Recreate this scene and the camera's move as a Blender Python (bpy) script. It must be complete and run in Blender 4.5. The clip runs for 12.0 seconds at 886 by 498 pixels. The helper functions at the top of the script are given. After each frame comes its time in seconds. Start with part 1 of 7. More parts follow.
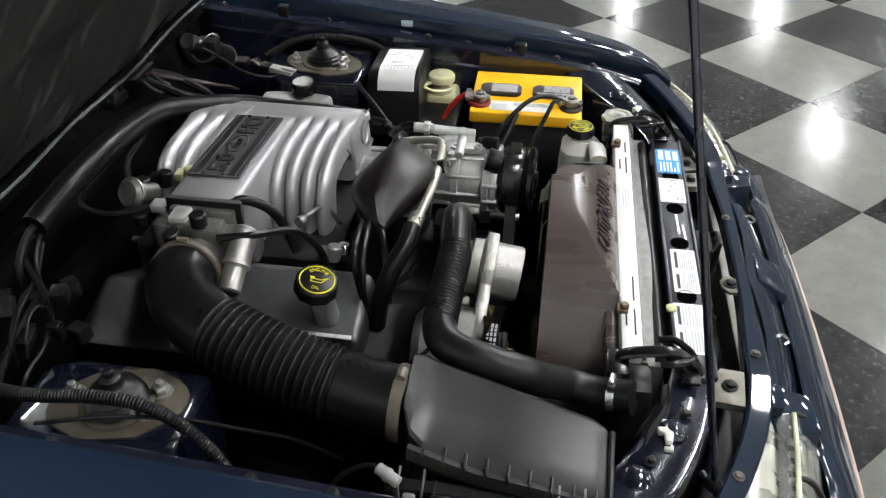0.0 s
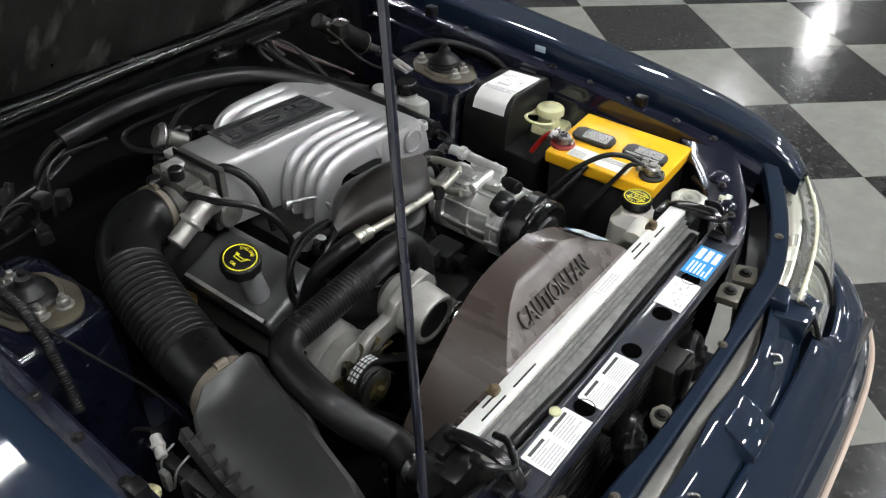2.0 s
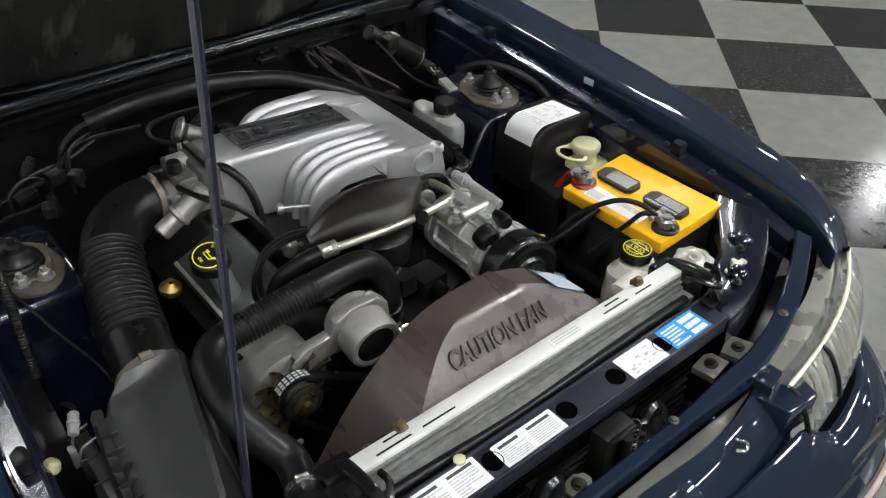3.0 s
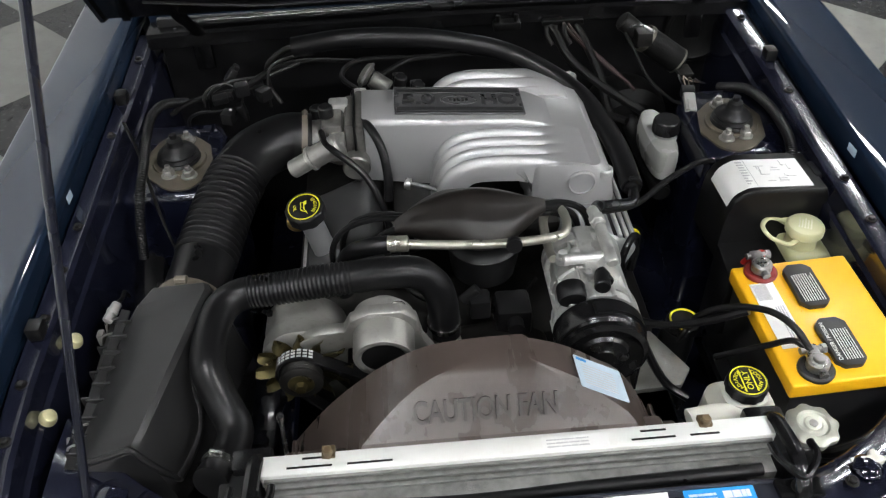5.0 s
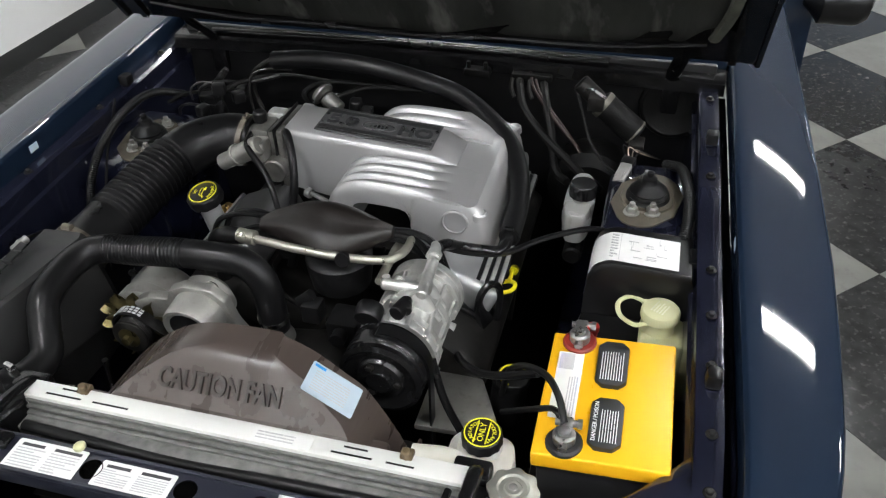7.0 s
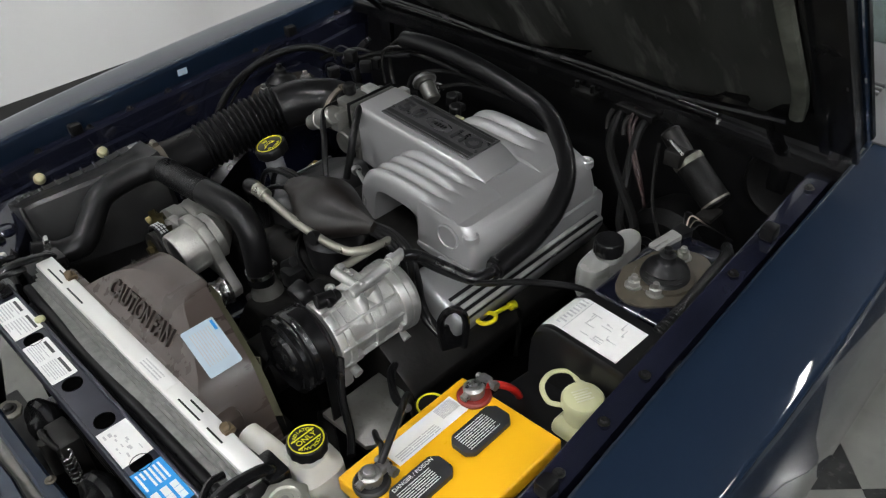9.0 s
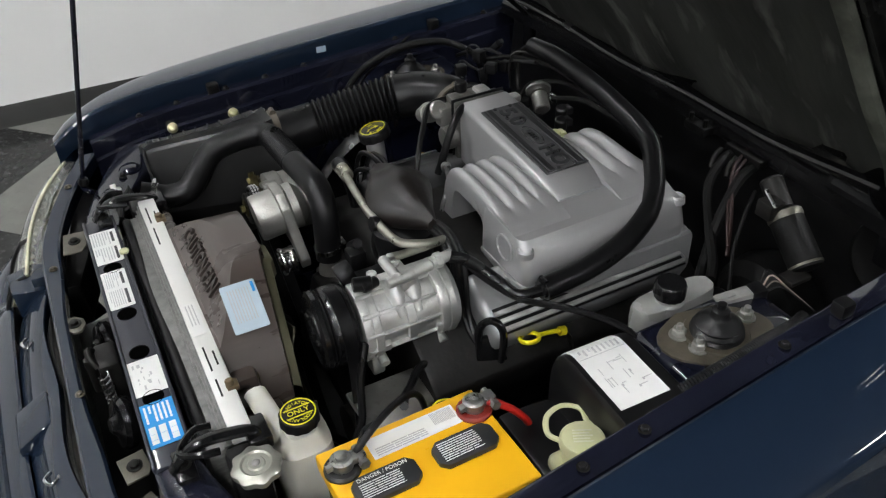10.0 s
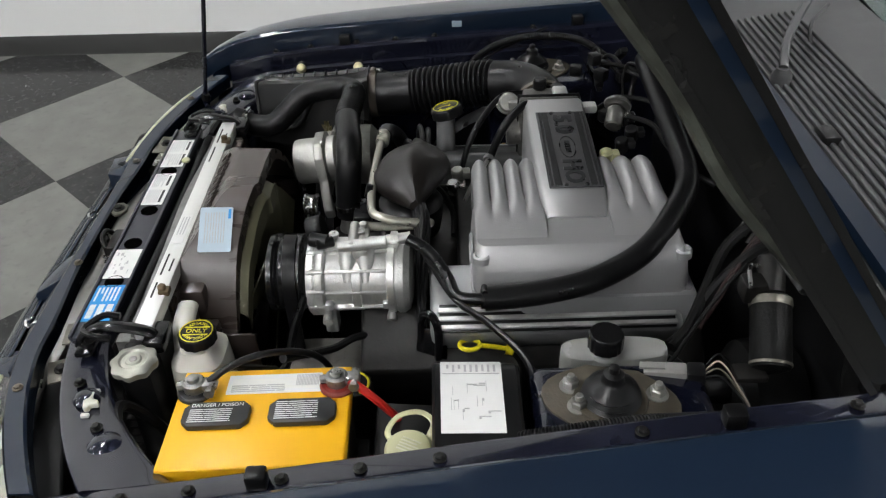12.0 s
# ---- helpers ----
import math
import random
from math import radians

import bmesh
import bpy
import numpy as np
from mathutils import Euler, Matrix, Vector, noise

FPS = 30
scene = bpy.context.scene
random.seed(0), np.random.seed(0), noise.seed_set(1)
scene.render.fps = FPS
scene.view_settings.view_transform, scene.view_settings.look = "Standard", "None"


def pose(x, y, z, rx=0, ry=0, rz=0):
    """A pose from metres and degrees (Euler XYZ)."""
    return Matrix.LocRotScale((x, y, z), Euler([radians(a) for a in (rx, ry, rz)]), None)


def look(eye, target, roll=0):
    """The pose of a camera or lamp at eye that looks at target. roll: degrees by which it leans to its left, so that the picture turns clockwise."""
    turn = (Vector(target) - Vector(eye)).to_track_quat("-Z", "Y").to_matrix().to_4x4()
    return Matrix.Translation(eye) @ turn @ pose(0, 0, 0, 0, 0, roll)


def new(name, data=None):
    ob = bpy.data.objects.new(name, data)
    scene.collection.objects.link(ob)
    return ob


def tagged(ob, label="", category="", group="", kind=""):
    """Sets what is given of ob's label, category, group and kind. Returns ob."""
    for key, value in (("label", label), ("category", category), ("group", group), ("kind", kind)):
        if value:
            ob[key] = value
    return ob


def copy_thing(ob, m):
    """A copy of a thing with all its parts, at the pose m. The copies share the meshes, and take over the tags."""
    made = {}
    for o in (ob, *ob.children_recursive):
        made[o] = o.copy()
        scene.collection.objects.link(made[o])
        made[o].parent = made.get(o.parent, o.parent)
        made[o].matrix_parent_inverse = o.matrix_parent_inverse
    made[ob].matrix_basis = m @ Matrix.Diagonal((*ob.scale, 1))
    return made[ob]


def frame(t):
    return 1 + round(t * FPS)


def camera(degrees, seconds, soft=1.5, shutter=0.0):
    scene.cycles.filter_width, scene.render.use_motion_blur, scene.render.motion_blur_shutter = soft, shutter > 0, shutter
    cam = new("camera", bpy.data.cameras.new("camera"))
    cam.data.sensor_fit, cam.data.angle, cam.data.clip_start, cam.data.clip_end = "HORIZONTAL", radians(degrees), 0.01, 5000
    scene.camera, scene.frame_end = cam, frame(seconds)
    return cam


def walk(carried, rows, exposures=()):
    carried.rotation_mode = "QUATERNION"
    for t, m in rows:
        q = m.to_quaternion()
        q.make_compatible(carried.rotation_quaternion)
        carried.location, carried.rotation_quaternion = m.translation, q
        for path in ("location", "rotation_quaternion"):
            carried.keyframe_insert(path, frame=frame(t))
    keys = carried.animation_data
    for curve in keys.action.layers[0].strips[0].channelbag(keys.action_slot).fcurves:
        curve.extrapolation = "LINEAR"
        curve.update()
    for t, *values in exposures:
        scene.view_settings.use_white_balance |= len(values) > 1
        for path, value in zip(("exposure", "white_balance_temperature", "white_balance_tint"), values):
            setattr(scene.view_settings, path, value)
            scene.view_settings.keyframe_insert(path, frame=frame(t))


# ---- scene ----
cam = camera(57.2, 12.0, soft=1.25)
PATH = [
    (0, (-1.279, 0.165, 1.651), (0.313, 0.385, 0.461), 0.8),
    (0.5, (-1.255, 0.021, 1.66), (0.301, 0.43, 0.47), 0.9),
    (1, (-1.19, -0.131, 1.666), (0.294, 0.48, 0.473), 1.3),
    (1.5, (-1.1, -0.26, 1.671), (0.286, 0.541, 0.472), 1.8),
    (2, (-0.981, -0.402, 1.684), (0.308, 0.544, 0.482), 2.1),
    (2.5, (-0.856, -0.528, 1.696), (0.322, 0.56, 0.502), 2.0),
    (3, (-0.735, -0.6, 1.706), (0.306, 0.619, 0.51), 2.1),
    (3.5, (-0.587, -0.65, 1.714), (0.217, 0.726, 0.506), 2.0),
    (3.7, (-0.537, -0.656, 1.721), (0.171, 0.764, 0.503), 2.3),
    (5.3, (-0.095, -0.612, 1.745), (-0.044, 0.864, 0.397), -0.1),
    (5.5, (-0.048, -0.618, 1.744), (-0.018, 0.867, 0.405), 0.3),
    (6, (0.117, -0.635, 1.74), (0.047, 0.869, 0.423), -0.2),
    (6.5, (0.299, -0.661, 1.743), (0.06, 0.869, 0.477), -0.2),
    (7, (0.469, -0.649, 1.739), (0.055, 0.87, 0.506), -0.3),
    (7.2, (0.535, -0.628, 1.74), (0.063, 0.875, 0.507), -0.5),
    (8.8, (0.96, -0.311, 1.753), (-0.123, 0.809, 0.5), -1.8),
    (9, (0.998, -0.269, 1.754), (-0.128, 0.802, 0.495), -2.2),
    (9.5, (1.077, -0.171, 1.736), (-0.2, 0.743, 0.498), -2.1),
    (10, (1.132, -0.066, 1.733), (-0.279, 0.632, 0.5), -2.0),
    (10.5, (1.179, 0.069, 1.722), (-0.322, 0.53, 0.484), -2.3),
    (11, (1.209, 0.177, 1.713), (-0.329, 0.426, 0.459), -2.2),
    (11.5, (1.233, 0.315, 1.708), (-0.33, 0.391, 0.463), -1.9),
    (12, (1.261, 0.493, 1.704), (-0.312, 0.477, 0.47), -2.2),
]
walk(cam, [(t, look(eye, target, roll)) for t, eye, target, roll in PATH],
     exposures=[(0.0, 0.06), (2.0, 0.06), (3.5, -0.2), (5.5, 0.0), (7.0, 0.0), (8.8, -0.4), (12.0, -0.4)])

# ---------------------------------------------------------------- world and lamps
world = bpy.data.worlds.new("hall_world")
scene.world = world
world.use_nodes = True
world.node_tree.nodes["Background"].inputs[0].default_value = (0.75, 0.8, 0.9, 1)
world.node_tree.nodes["Background"].inputs[1].default_value = 0.05
scene.view_settings.exposure = 0.0
LAMP_POWER = 150.0
CEIL = 4.3
GROUND = 0.061
# the car stands leaning a little, about its ground point
LEAN = Matrix.Translation((0, 0, GROUND)) @ Matrix.Rotation(radians(1.499), 4, (-0.1146, -0.9934, 0.0)) @ Matrix.Translation((0, 0, -GROUND))

# ---------------------------------------------------------------- materials
def mat(name, col, rough=0.5, metal=0.0, var=0.12, scale=14.0, bump=0.05, bscale=160.0, coat=0.0, rvar=0.1,
        trans=0.0, ior=1.45, spots=0.0, spotcol=(0.5, 0.5, 0.5), sss=0.0, stretch=(1, 1, 1), island=0.0, spec=0.5):
    m = bpy.data.materials.new(name)
    m.use_nodes = True
    nt = m.node_tree
    b = nt.nodes["Principled BSDF"]
    tc = nt.nodes.new("ShaderNodeTexCoord")
    mp = nt.nodes.new("ShaderNodeMapping")
    mp.inputs["Scale"].default_value = stretch
    nt.links.new(tc.outputs["Object"], mp.inputs[0])
    n1 = nt.nodes.new("ShaderNodeTexNoise")
    n1.inputs["Scale"].default_value, n1.inputs["Detail"].default_value = scale, 6
    n2 = nt.nodes.new("ShaderNodeTexNoise")
    n2.inputs["Scale"].default_value, n2.inputs["Detail"].default_value = bscale, 3
    nt.links.new(mp.outputs[0], n1.inputs[0])
    nt.links.new(mp.outputs[0], n2.inputs[0])
    ramp = nt.nodes.new("ShaderNodeMapRange")
    ramp.inputs["From Min"].default_value, ramp.inputs["From Max"].default_value = 0.3, 0.7
    ramp.inputs["To Min"].default_value, ramp.inputs["To Max"].default_value = 1 - var, 1 + var
    nt.links.new(n1.outputs[0], ramp.inputs[0])
    mul = nt.nodes.new("ShaderNodeMix")
    mul.data_type, mul.blend_type = "RGBA", "MULTIPLY"
    mul.inputs[0].default_value = 1
    mul.inputs[6].default_value = (*col, 1)
    last = ramp.outputs[0]
    if island:
        info = nt.nodes.new("ShaderNodeObjectInfo")
        r2 = nt.nodes.new("ShaderNodeMapRange")
        r2.inputs["To Min"].default_value, r2.inputs["To Max"].default_value = 1 - island, 1 + island
        nt.links.new(info.outputs["Random"], r2.inputs[0])
        mm = nt.nodes.new("ShaderNodeMath")
        mm.operation = "MULTIPLY"
        nt.links.new(last, mm.inputs[0])
        nt.links.new(r2.outputs[0], mm.inputs[1])
        last = mm.outputs[0]
    nt.links.new(last, mul.inputs[7])
    colour = mul.outputs[2]
    if spots:
        n3 = nt.nodes.new("ShaderNodeTexNoise")
        n3.inputs["Scale"].default_value, n3.inputs["Detail"].default_value = scale * 3.1, 8
        nt.links.new(mp.outputs[0], n3.inputs[0])
        r3 = nt.nodes.new("ShaderNodeMapRange")
        r3.inputs["From Min"].default_value, r3.inputs["From Max"].default_value = 0.56, 0.74
        r3.inputs["To Max"].default_value = spots
        nt.links.new(n3.outputs[0], r3.inputs[0])
        mx = nt.nodes.new("ShaderNodeMix")
        mx.data_type = "RGBA"
        nt.links.new(r3.outputs[0], mx.inputs[0])
        nt.links.new(colour, mx.inputs[6])
        mx.inputs[7].default_value = (*spotcol, 1)
        colour = mx.outputs[2]
    nt.links.new(colour, b.inputs["Base Color"])
    rr = nt.nodes.new("ShaderNodeMapRange")
    rr.inputs["From Min"].default_value, rr.inputs["From Max"].default_value = 0.3, 0.7
    rr.inputs["To Min"].default_value, rr.inputs["To Max"].default_value = max(0.02, rough - rvar), min(1, rough + rvar)
    nt.links.new(n1.outputs[0], rr.inputs[0])
    nt.links.new(rr.outputs[0], b.inputs["Roughness"])
    b.inputs["Metallic"].default_value = metal
    b.inputs["Specular IOR Level"].default_value = spec
    b.inputs["Coat Weight"].default_value = coat
    b.inputs["Coat Roughness"].default_value = 0.03
    b.inputs["Transmission Weight"].default_value = trans
    b.inputs["IOR"].default_value = ior
    if sss:
        b.inputs["Subsurface Weight"].default_value = sss
        b.inputs["Subsurface Radius"].default_value = (0.02, 0.02, 0.015)
        b.inputs["Subsurface Scale"].default_value = 0.5
    if bump:
        bp = nt.nodes.new("ShaderNodeBump")
        bp.inputs["Strength"].default_value, bp.inputs["Distance"].default_value = bump, 0.002
        nt.links.new(n2.outputs[0], bp.inputs["Height"])
        nt.links.new(bp.outputs[0], b.inputs["Normal"])
    return m


PAINT = mat("navy_clearcoat_paint", (0.0055, 0.0120, 0.0255), 0.5, 0.0, 0.06, 4, 0.0, coat=1.0, rvar=0.03, spec=0.08)
PAINT_BAY = mat("navy_bay_paint", (0.0045, 0.0055, 0.013), 0.26, 0.0, 0.25, 9, 0.03, coat=1.0, rvar=0.08, spots=0.10, spotcol=(0.03, 0.03, 0.032), spec=0.35)
SATIN = mat("satin_navy_bay_paint", (0.013, 0.0145, 0.024), 0.42, 0.0, 0.2, 9, 0.03, coat=0.35, rvar=0.08, spots=0.10, spotcol=(0.04, 0.04, 0.044), spec=0.5)
RAILPAINT = mat("wavy_navy_rail_paint", (0.0075, 0.0085, 0.017), 0.2, 0.0, 0.25, 9, 0.25, 30, coat=0.7, rvar=0.08, spots=0.12, spotcol=(0.03, 0.03, 0.034), spec=0.45)
BLACK = mat("black_moulded_plastic", (0.007, 0.007, 0.0075), 0.32, 0, 0.25, 18, 0.10, 420, spec=0.32, rvar=0.03)
BLACKGLOSS = mat("black_gloss_enamel", (0.006, 0.006, 0.0065), 0.22, 0, 0.2, 14, 0.05, 90, spots=0.1, spotcol=(0.05, 0.05, 0.05))
RUBBER = mat("black_rubber_hose", (0.006, 0.006, 0.0065), 0.30, 0, 0.3, 22, 0.08, 300, spec=0.27, rvar=0.03)
TAPE = mat("matt_black_loom_tape", (0.006, 0.006, 0.006), 0.45, 0, 0.3, 30, 0.25, 240, spec=0.11, rvar=0.05)
DARK = mat("greasy_dark_metal", (0.009, 0.0085, 0.008), 0.5, 0.4, 0.4, 16, 0.3, 70, spots=0.25, spotcol=(0.05, 0.045, 0.04))
CASTPAINT = mat("silver_painted_casting", (0.40, 0.40, 0.405), 0.36, 0.55, 0.05, 7, 0.22, 520, rvar=0.05)
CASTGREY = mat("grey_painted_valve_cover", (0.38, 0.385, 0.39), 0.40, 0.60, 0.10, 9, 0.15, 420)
# same casting with the duct's shade put into its colour, plus oily spots
CASTSHADE = mat("shaded_oily_valve_cover", (0.12, 0.121, 0.123), 0.38, 0.65, 0.2, 9, 0.15, 420, spots=0.3, spotcol=(0.08, 0.078, 0.072))
ALU = mat("raw_cast_aluminium", (0.60, 0.60, 0.585), 0.42, 0.75, 0.16, 24, 0.35, 260, spots=0.35, spotcol=(0.30, 0.29, 0.27))
ALUGREY = mat("grey_bracket_aluminium", (0.34, 0.335, 0.315), 0.40, 0.75, 0.14, 24, 0.25, 260, spots=0.35, spotcol=(0.17, 0.16, 0.145))
FANGOLD = mat("dull_gold_fan_plating", (0.105, 0.088, 0.04), 0.33, 0.9, 0.45, 45, 0.2, 200, spots=0.5, spotcol=(0.05, 0.045, 0.03))
RADALU = mat("white_oxidised_radiator_aluminium", (0.74, 0.74, 0.72), 0.45, 0.3, 0.08, 12, 0.15, 200, spots=0.3, spotcol=(0.42, 0.40, 0.36), stretch=(0.2, 1, 1))
CHROME = mat("zinc_plated_steel", (0.66, 0.66, 0.65), 0.24, 1.0, 0.15, 40, 0.1, 200)
LEAD = mat("dull_grey_lead", (0.30, 0.30, 0.295), 0.34, 0.85, 0.25, 60, 0.35, 240, spots=0.4, spotcol=(0.12, 0.12, 0.115))
NUTGOLD = mat("pale_gold_zinc", (0.60, 0.56, 0.33), 0.35, 0.5, 0.2, 40, 0.1, 200)
BRASS = mat("brass_fitting", (0.5, 0.34, 0.12), 0.35, 0.9, 0.2, 40, 0.1, 200)
SHROUD = mat("brown_translucent_shroud_plastic", (0.056, 0.043, 0.038), 0.29, 0, 0.12, 30, 0.06, 160, rvar=0.06, stretch=(1, 0.15, 1), spec=0.8, spots=0.12, spotcol=(0.12, 0.10, 0.09))
SHROUDINK = mat("scuffed_brown_raised_letter", (0.032, 0.025, 0.022), 0.42, 0, 0.2, 40, 0.1, 300, spec=0.45)
THROTTLE = mat("dirty_throttle_casting", (0.15, 0.147, 0.137), 0.40, 0.65, 0.3, 30, 0.3, 240, spots=0.6, spotcol=(0.06, 0.055, 0.05))
LINEALU = mat("dull_aluminium_pipe", (0.44, 0.43, 0.37), 0.36, 0.8, 0.12, 30, 0.1, 200)
HOODFRAME = mat("satin_black_hood_frame", (0.008, 0.008, 0.008), 0.20, 0, 0.3, 9, 0.06, 40, spots=0.15, spotcol=(0.05, 0.048, 0.043), spec=0.4)
AIRBOX = mat("satin_black_filter_box_plastic", (0.015, 0.015, 0.0155), 0.36, 0, 0.2, 12, 0.08, 420, spec=0.5, rvar=0.07, spots=0.12, spotcol=(0.05, 0.05, 0.048))
YELLOW = mat("yellow_battery_plastic", (0.82, 0.43, 0.012), 0.36, 0, 0.04, 8, 0.06, 400)
BATBLACK = mat("black_battery_plastic", (0.016, 0.016, 0.017), 0.45, 0, 0.2, 18, 0.1, 300)
VENTGREY = mat("dark_grey_vent_cap", (0.020, 0.021, 0.022), 0.45, 0, 0.15, 30, 0.1, 300)
WHITEPL = mat("milky_white_plastic", (0.62, 0.61, 0.55), 0.38, 0, 0.08, 9, 0.05, 200, sss=0.25, spots=0.15, spotcol=(0.42, 0.39, 0.30))
RESERV = mat("smoky_reservoir_plastic", (0.27, 0.27, 0.26), 0.30, 0, 0.2, 9, 0.05, 200, sss=0.15)
CREAM = mat("yellowed_cream_plastic", (0.50, 0.50, 0.30), 0.4, 0, 0.08, 12, 0.05, 200, sss=0.25)
PAPER = mat("white_paper_label", (0.74, 0.74, 0.73), 0.55, 0, 0.04, 20, 0.02, 100)
PAPERGREY = mat("pale_blue_grey_label", (0.44, 0.54, 0.62), 0.38, 0, 0.05, 20, 0.02, 100)
INK = mat("black_label_ink", (0.05, 0.05, 0.055), 0.6, 0, 0.05, 20, 0)
INKGREY = mat("grey_fine_print", (0.46, 0.46, 0.47), 0.6, 0, 0.05, 20, 0)
INKBLUE = mat("blue_label_ink", (0.02, 0.27, 0.66), 0.45, 0, 0.05, 20, 0)
INKWHITE = mat("white_print", (0.75, 0.75, 0.75), 0.5, 0, 0.05, 20, 0)
INKYELLOW = mat("yellow_cap_print", (0.74, 0.66, 0.03), 0.5, 0, 0.05, 20, 0)
YELLOWPL = mat("yellow_dipstick_plastic", (0.80, 0.68, 0.02), 0.35, 0, 0.05, 20, 0.02)
RED = mat("red_cable_insulation", (0.48, 0.02, 0.015), 0.38, 0, 0.1, 20, 0.05)
MAROON = mat("dark_red_terminal_base", (0.20, 0.02, 0.015), 0.4, 0, 0.15, 30, 0.05)
PLUGGREY = mat("pale_grey_connector_plastic", (0.26, 0.255, 0.245), 0.4, 0, 0.2, 30, 0.1, 300)
RUSTCLIP = mat("rusty_brown_clip", (0.13, 0.095, 0.055), 0.5, 0.4, 0.3, 60, 0.2, 300)
TAN = mat("tan_rubber_clamp", (0.11, 0.095, 0.075), 0.5, 0, 0.15, 30, 0.1)
STRUTPLATE = mat("rusty_olive_strut_plate", (0.085, 0.074, 0.056), 0.5, 0.3, 0.35, 30, 0.25, 200, spots=0.3, spotcol=(0.10, 0.065, 0.04))
GREYPL = mat("grey_bare_steel_bracket", (0.27, 0.265, 0.25), 0.45, 0.6, 0.15, 20, 0.15, 150, spots=0.3, spotcol=(0.13, 0.12, 0.1))
DULLSTEEL = mat("dull_steel_bracket", (0.14, 0.133, 0.110), 0.42, 0.6, 0.2, 20, 0.15, 150, spots=0.3, spotcol=(0.05, 0.047, 0.04))
HOODPAD = mat("charcoal_hood_insulation", (0.024, 0.025, 0.023), 0.95, 0, 0.6, 7, 1.0, 60, spots=0.8, spotcol=(0.11, 0.11, 0.103), stretch=(1.0, 0.30, 0.30), spec=0.1)
PADEDGE = mat("frayed_pad_edge", (0.060, 0.063, 0.053), 0.95, 0, 0.4, 20, 1.0, 90, spec=0.1)
GLASS = mat("headlight_glass", (0.95, 0.96, 0.95), 0.08, 0, 0.02, 20, 0.0, trans=0.92, rvar=0.02)
SCREEN = mat("tinted_windscreen_glass", (0.45, 0.55, 0.53), 0.03, 0, 0.02, 3, 0.0, trans=0.85, rvar=0.01)
REFLECT = mat("headlight_reflector", (0.36, 0.36, 0.31), 0.28, 0.7, 0.1, 20, 0.1, 60)
LENSY = mat("yellowed_lens_plastic", (0.62, 0.62, 0.46), 0.3, 0, 0.1, 20, 0.1, 60, sss=0.2)
TRIMTAN = mat("faded_bumper_trim", (0.42, 0.33, 0.27), 0.5, 0, 0.1, 20, 0.1)
COWLGREY = mat("satin_grey_cowl_plastic", (0.06, 0.06, 0.062), 0.5, 0, 0.15, 14, 0.1, 250)
TILE_L = mat("grey_green_vinyl_tile", (0.15, 0.151, 0.139), 0.15, 0, 0.10, 9, 0.03, 60, rvar=0.05, spec=0.21, spots=0.5, spotcol=(0.11, 0.11, 0.105), island=0.06)
TILE_D = mat("charcoal_vinyl_tile", (0.024, 0.024, 0.024), 0.15, 0, 0.25, 16, 0.03, 60, rvar=0.05, spec=0.25, spots=0.5, spotcol=(0.10, 0.10, 0.098), island=0.12)
GROUT = mat("dark_tile_joint", (0.05, 0.05, 0.048), 0.6, 0, 0.2, 10, 0.1)
WALLG = mat("grey_far_wall_paint", (0.11, 0.11, 0.11), 0.6, 0, 0.05, 1.5, 0.08, 90)
WALLN = mat("blue_grey_end_wall_paint", (0.20, 0.29, 0.42), 0.6, 0, 0.05, 1.5, 0.08, 90)
WALLW = mat("white_wall_paint", (0.76, 0.76, 0.75), 0.6, 0, 0.03, 1.5, 0.08, 90, spots=0.03, spotcol=(0.5, 0.5, 0.5))
BASEB = mat("black_cove_base_rubber", (0.016, 0.016, 0.015), 0.45, 0, 0.2, 8, 0.1, 60)
CEILM = mat("dark_open_ceiling", (0.03, 0.03, 0.03), 0.8, 0, 0.04, 2, 0.1, 80)
LAMPBODY = mat("white_lamp_housing", (0.75, 0.75, 0.74), 0.4, 0, 0.03, 5, 0)
FANCLUTCH = mat("pale_fan_plastic", (0.13, 0.125, 0.078), 0.5, 0, 0.15, 14, 0.1)
lampm = bpy.data.materials.new("fluorescent_diffuser")
lampm.use_nodes = True
_b = lampm.node_tree.nodes["Principled BSDF"]
_b.inputs["Base Color"].default_value = (0.9, 0.9, 0.9, 1)
_b.inputs["Emission Color"].default_value = (0.97, 0.98, 0.98, 1)
_b.inputs["Emission Strength"].default_value = LAMP_POWER

# ---------------------------------------------------------------- mesh tools
V = Vector
HOME = {}


def thing(name, loc, label, category, group="", kind="", shift=(0, 0, 0)):
    """An Empty that holds a thing's parts; shift moves the whole thing."""
    ob = new(name)
    ob.empty_display_size = 0.02
    ob.matrix_basis = LEAN @ Matrix.Translation(V(loc) + V(shift))
    HOME[ob] = V(loc)
    return tagged(ob, label, category, group, kind)


def part(name, bm, material, parent, label="", angle=38, kind="", cat=""):
    bmesh.ops.recalc_face_normals(bm, faces=bm.faces)
    me = bpy.data.meshes.new(name)
    home = HOME.get(parent, V((0, 0, 0)))
    bmesh.ops.translate(bm, vec=-home, verts=bm.verts)
    bm.to_mesh(me)
    bm.free()
    for p in me.polygons:
        p.use_smooth = True
    me.set_sharp_from_angle(angle=radians(angle))
    me.materials.append(material)
    ob = new(name, me)
    ob.parent = parent
    HOME[ob] = home
    return tagged(ob, label, cat, "", kind)


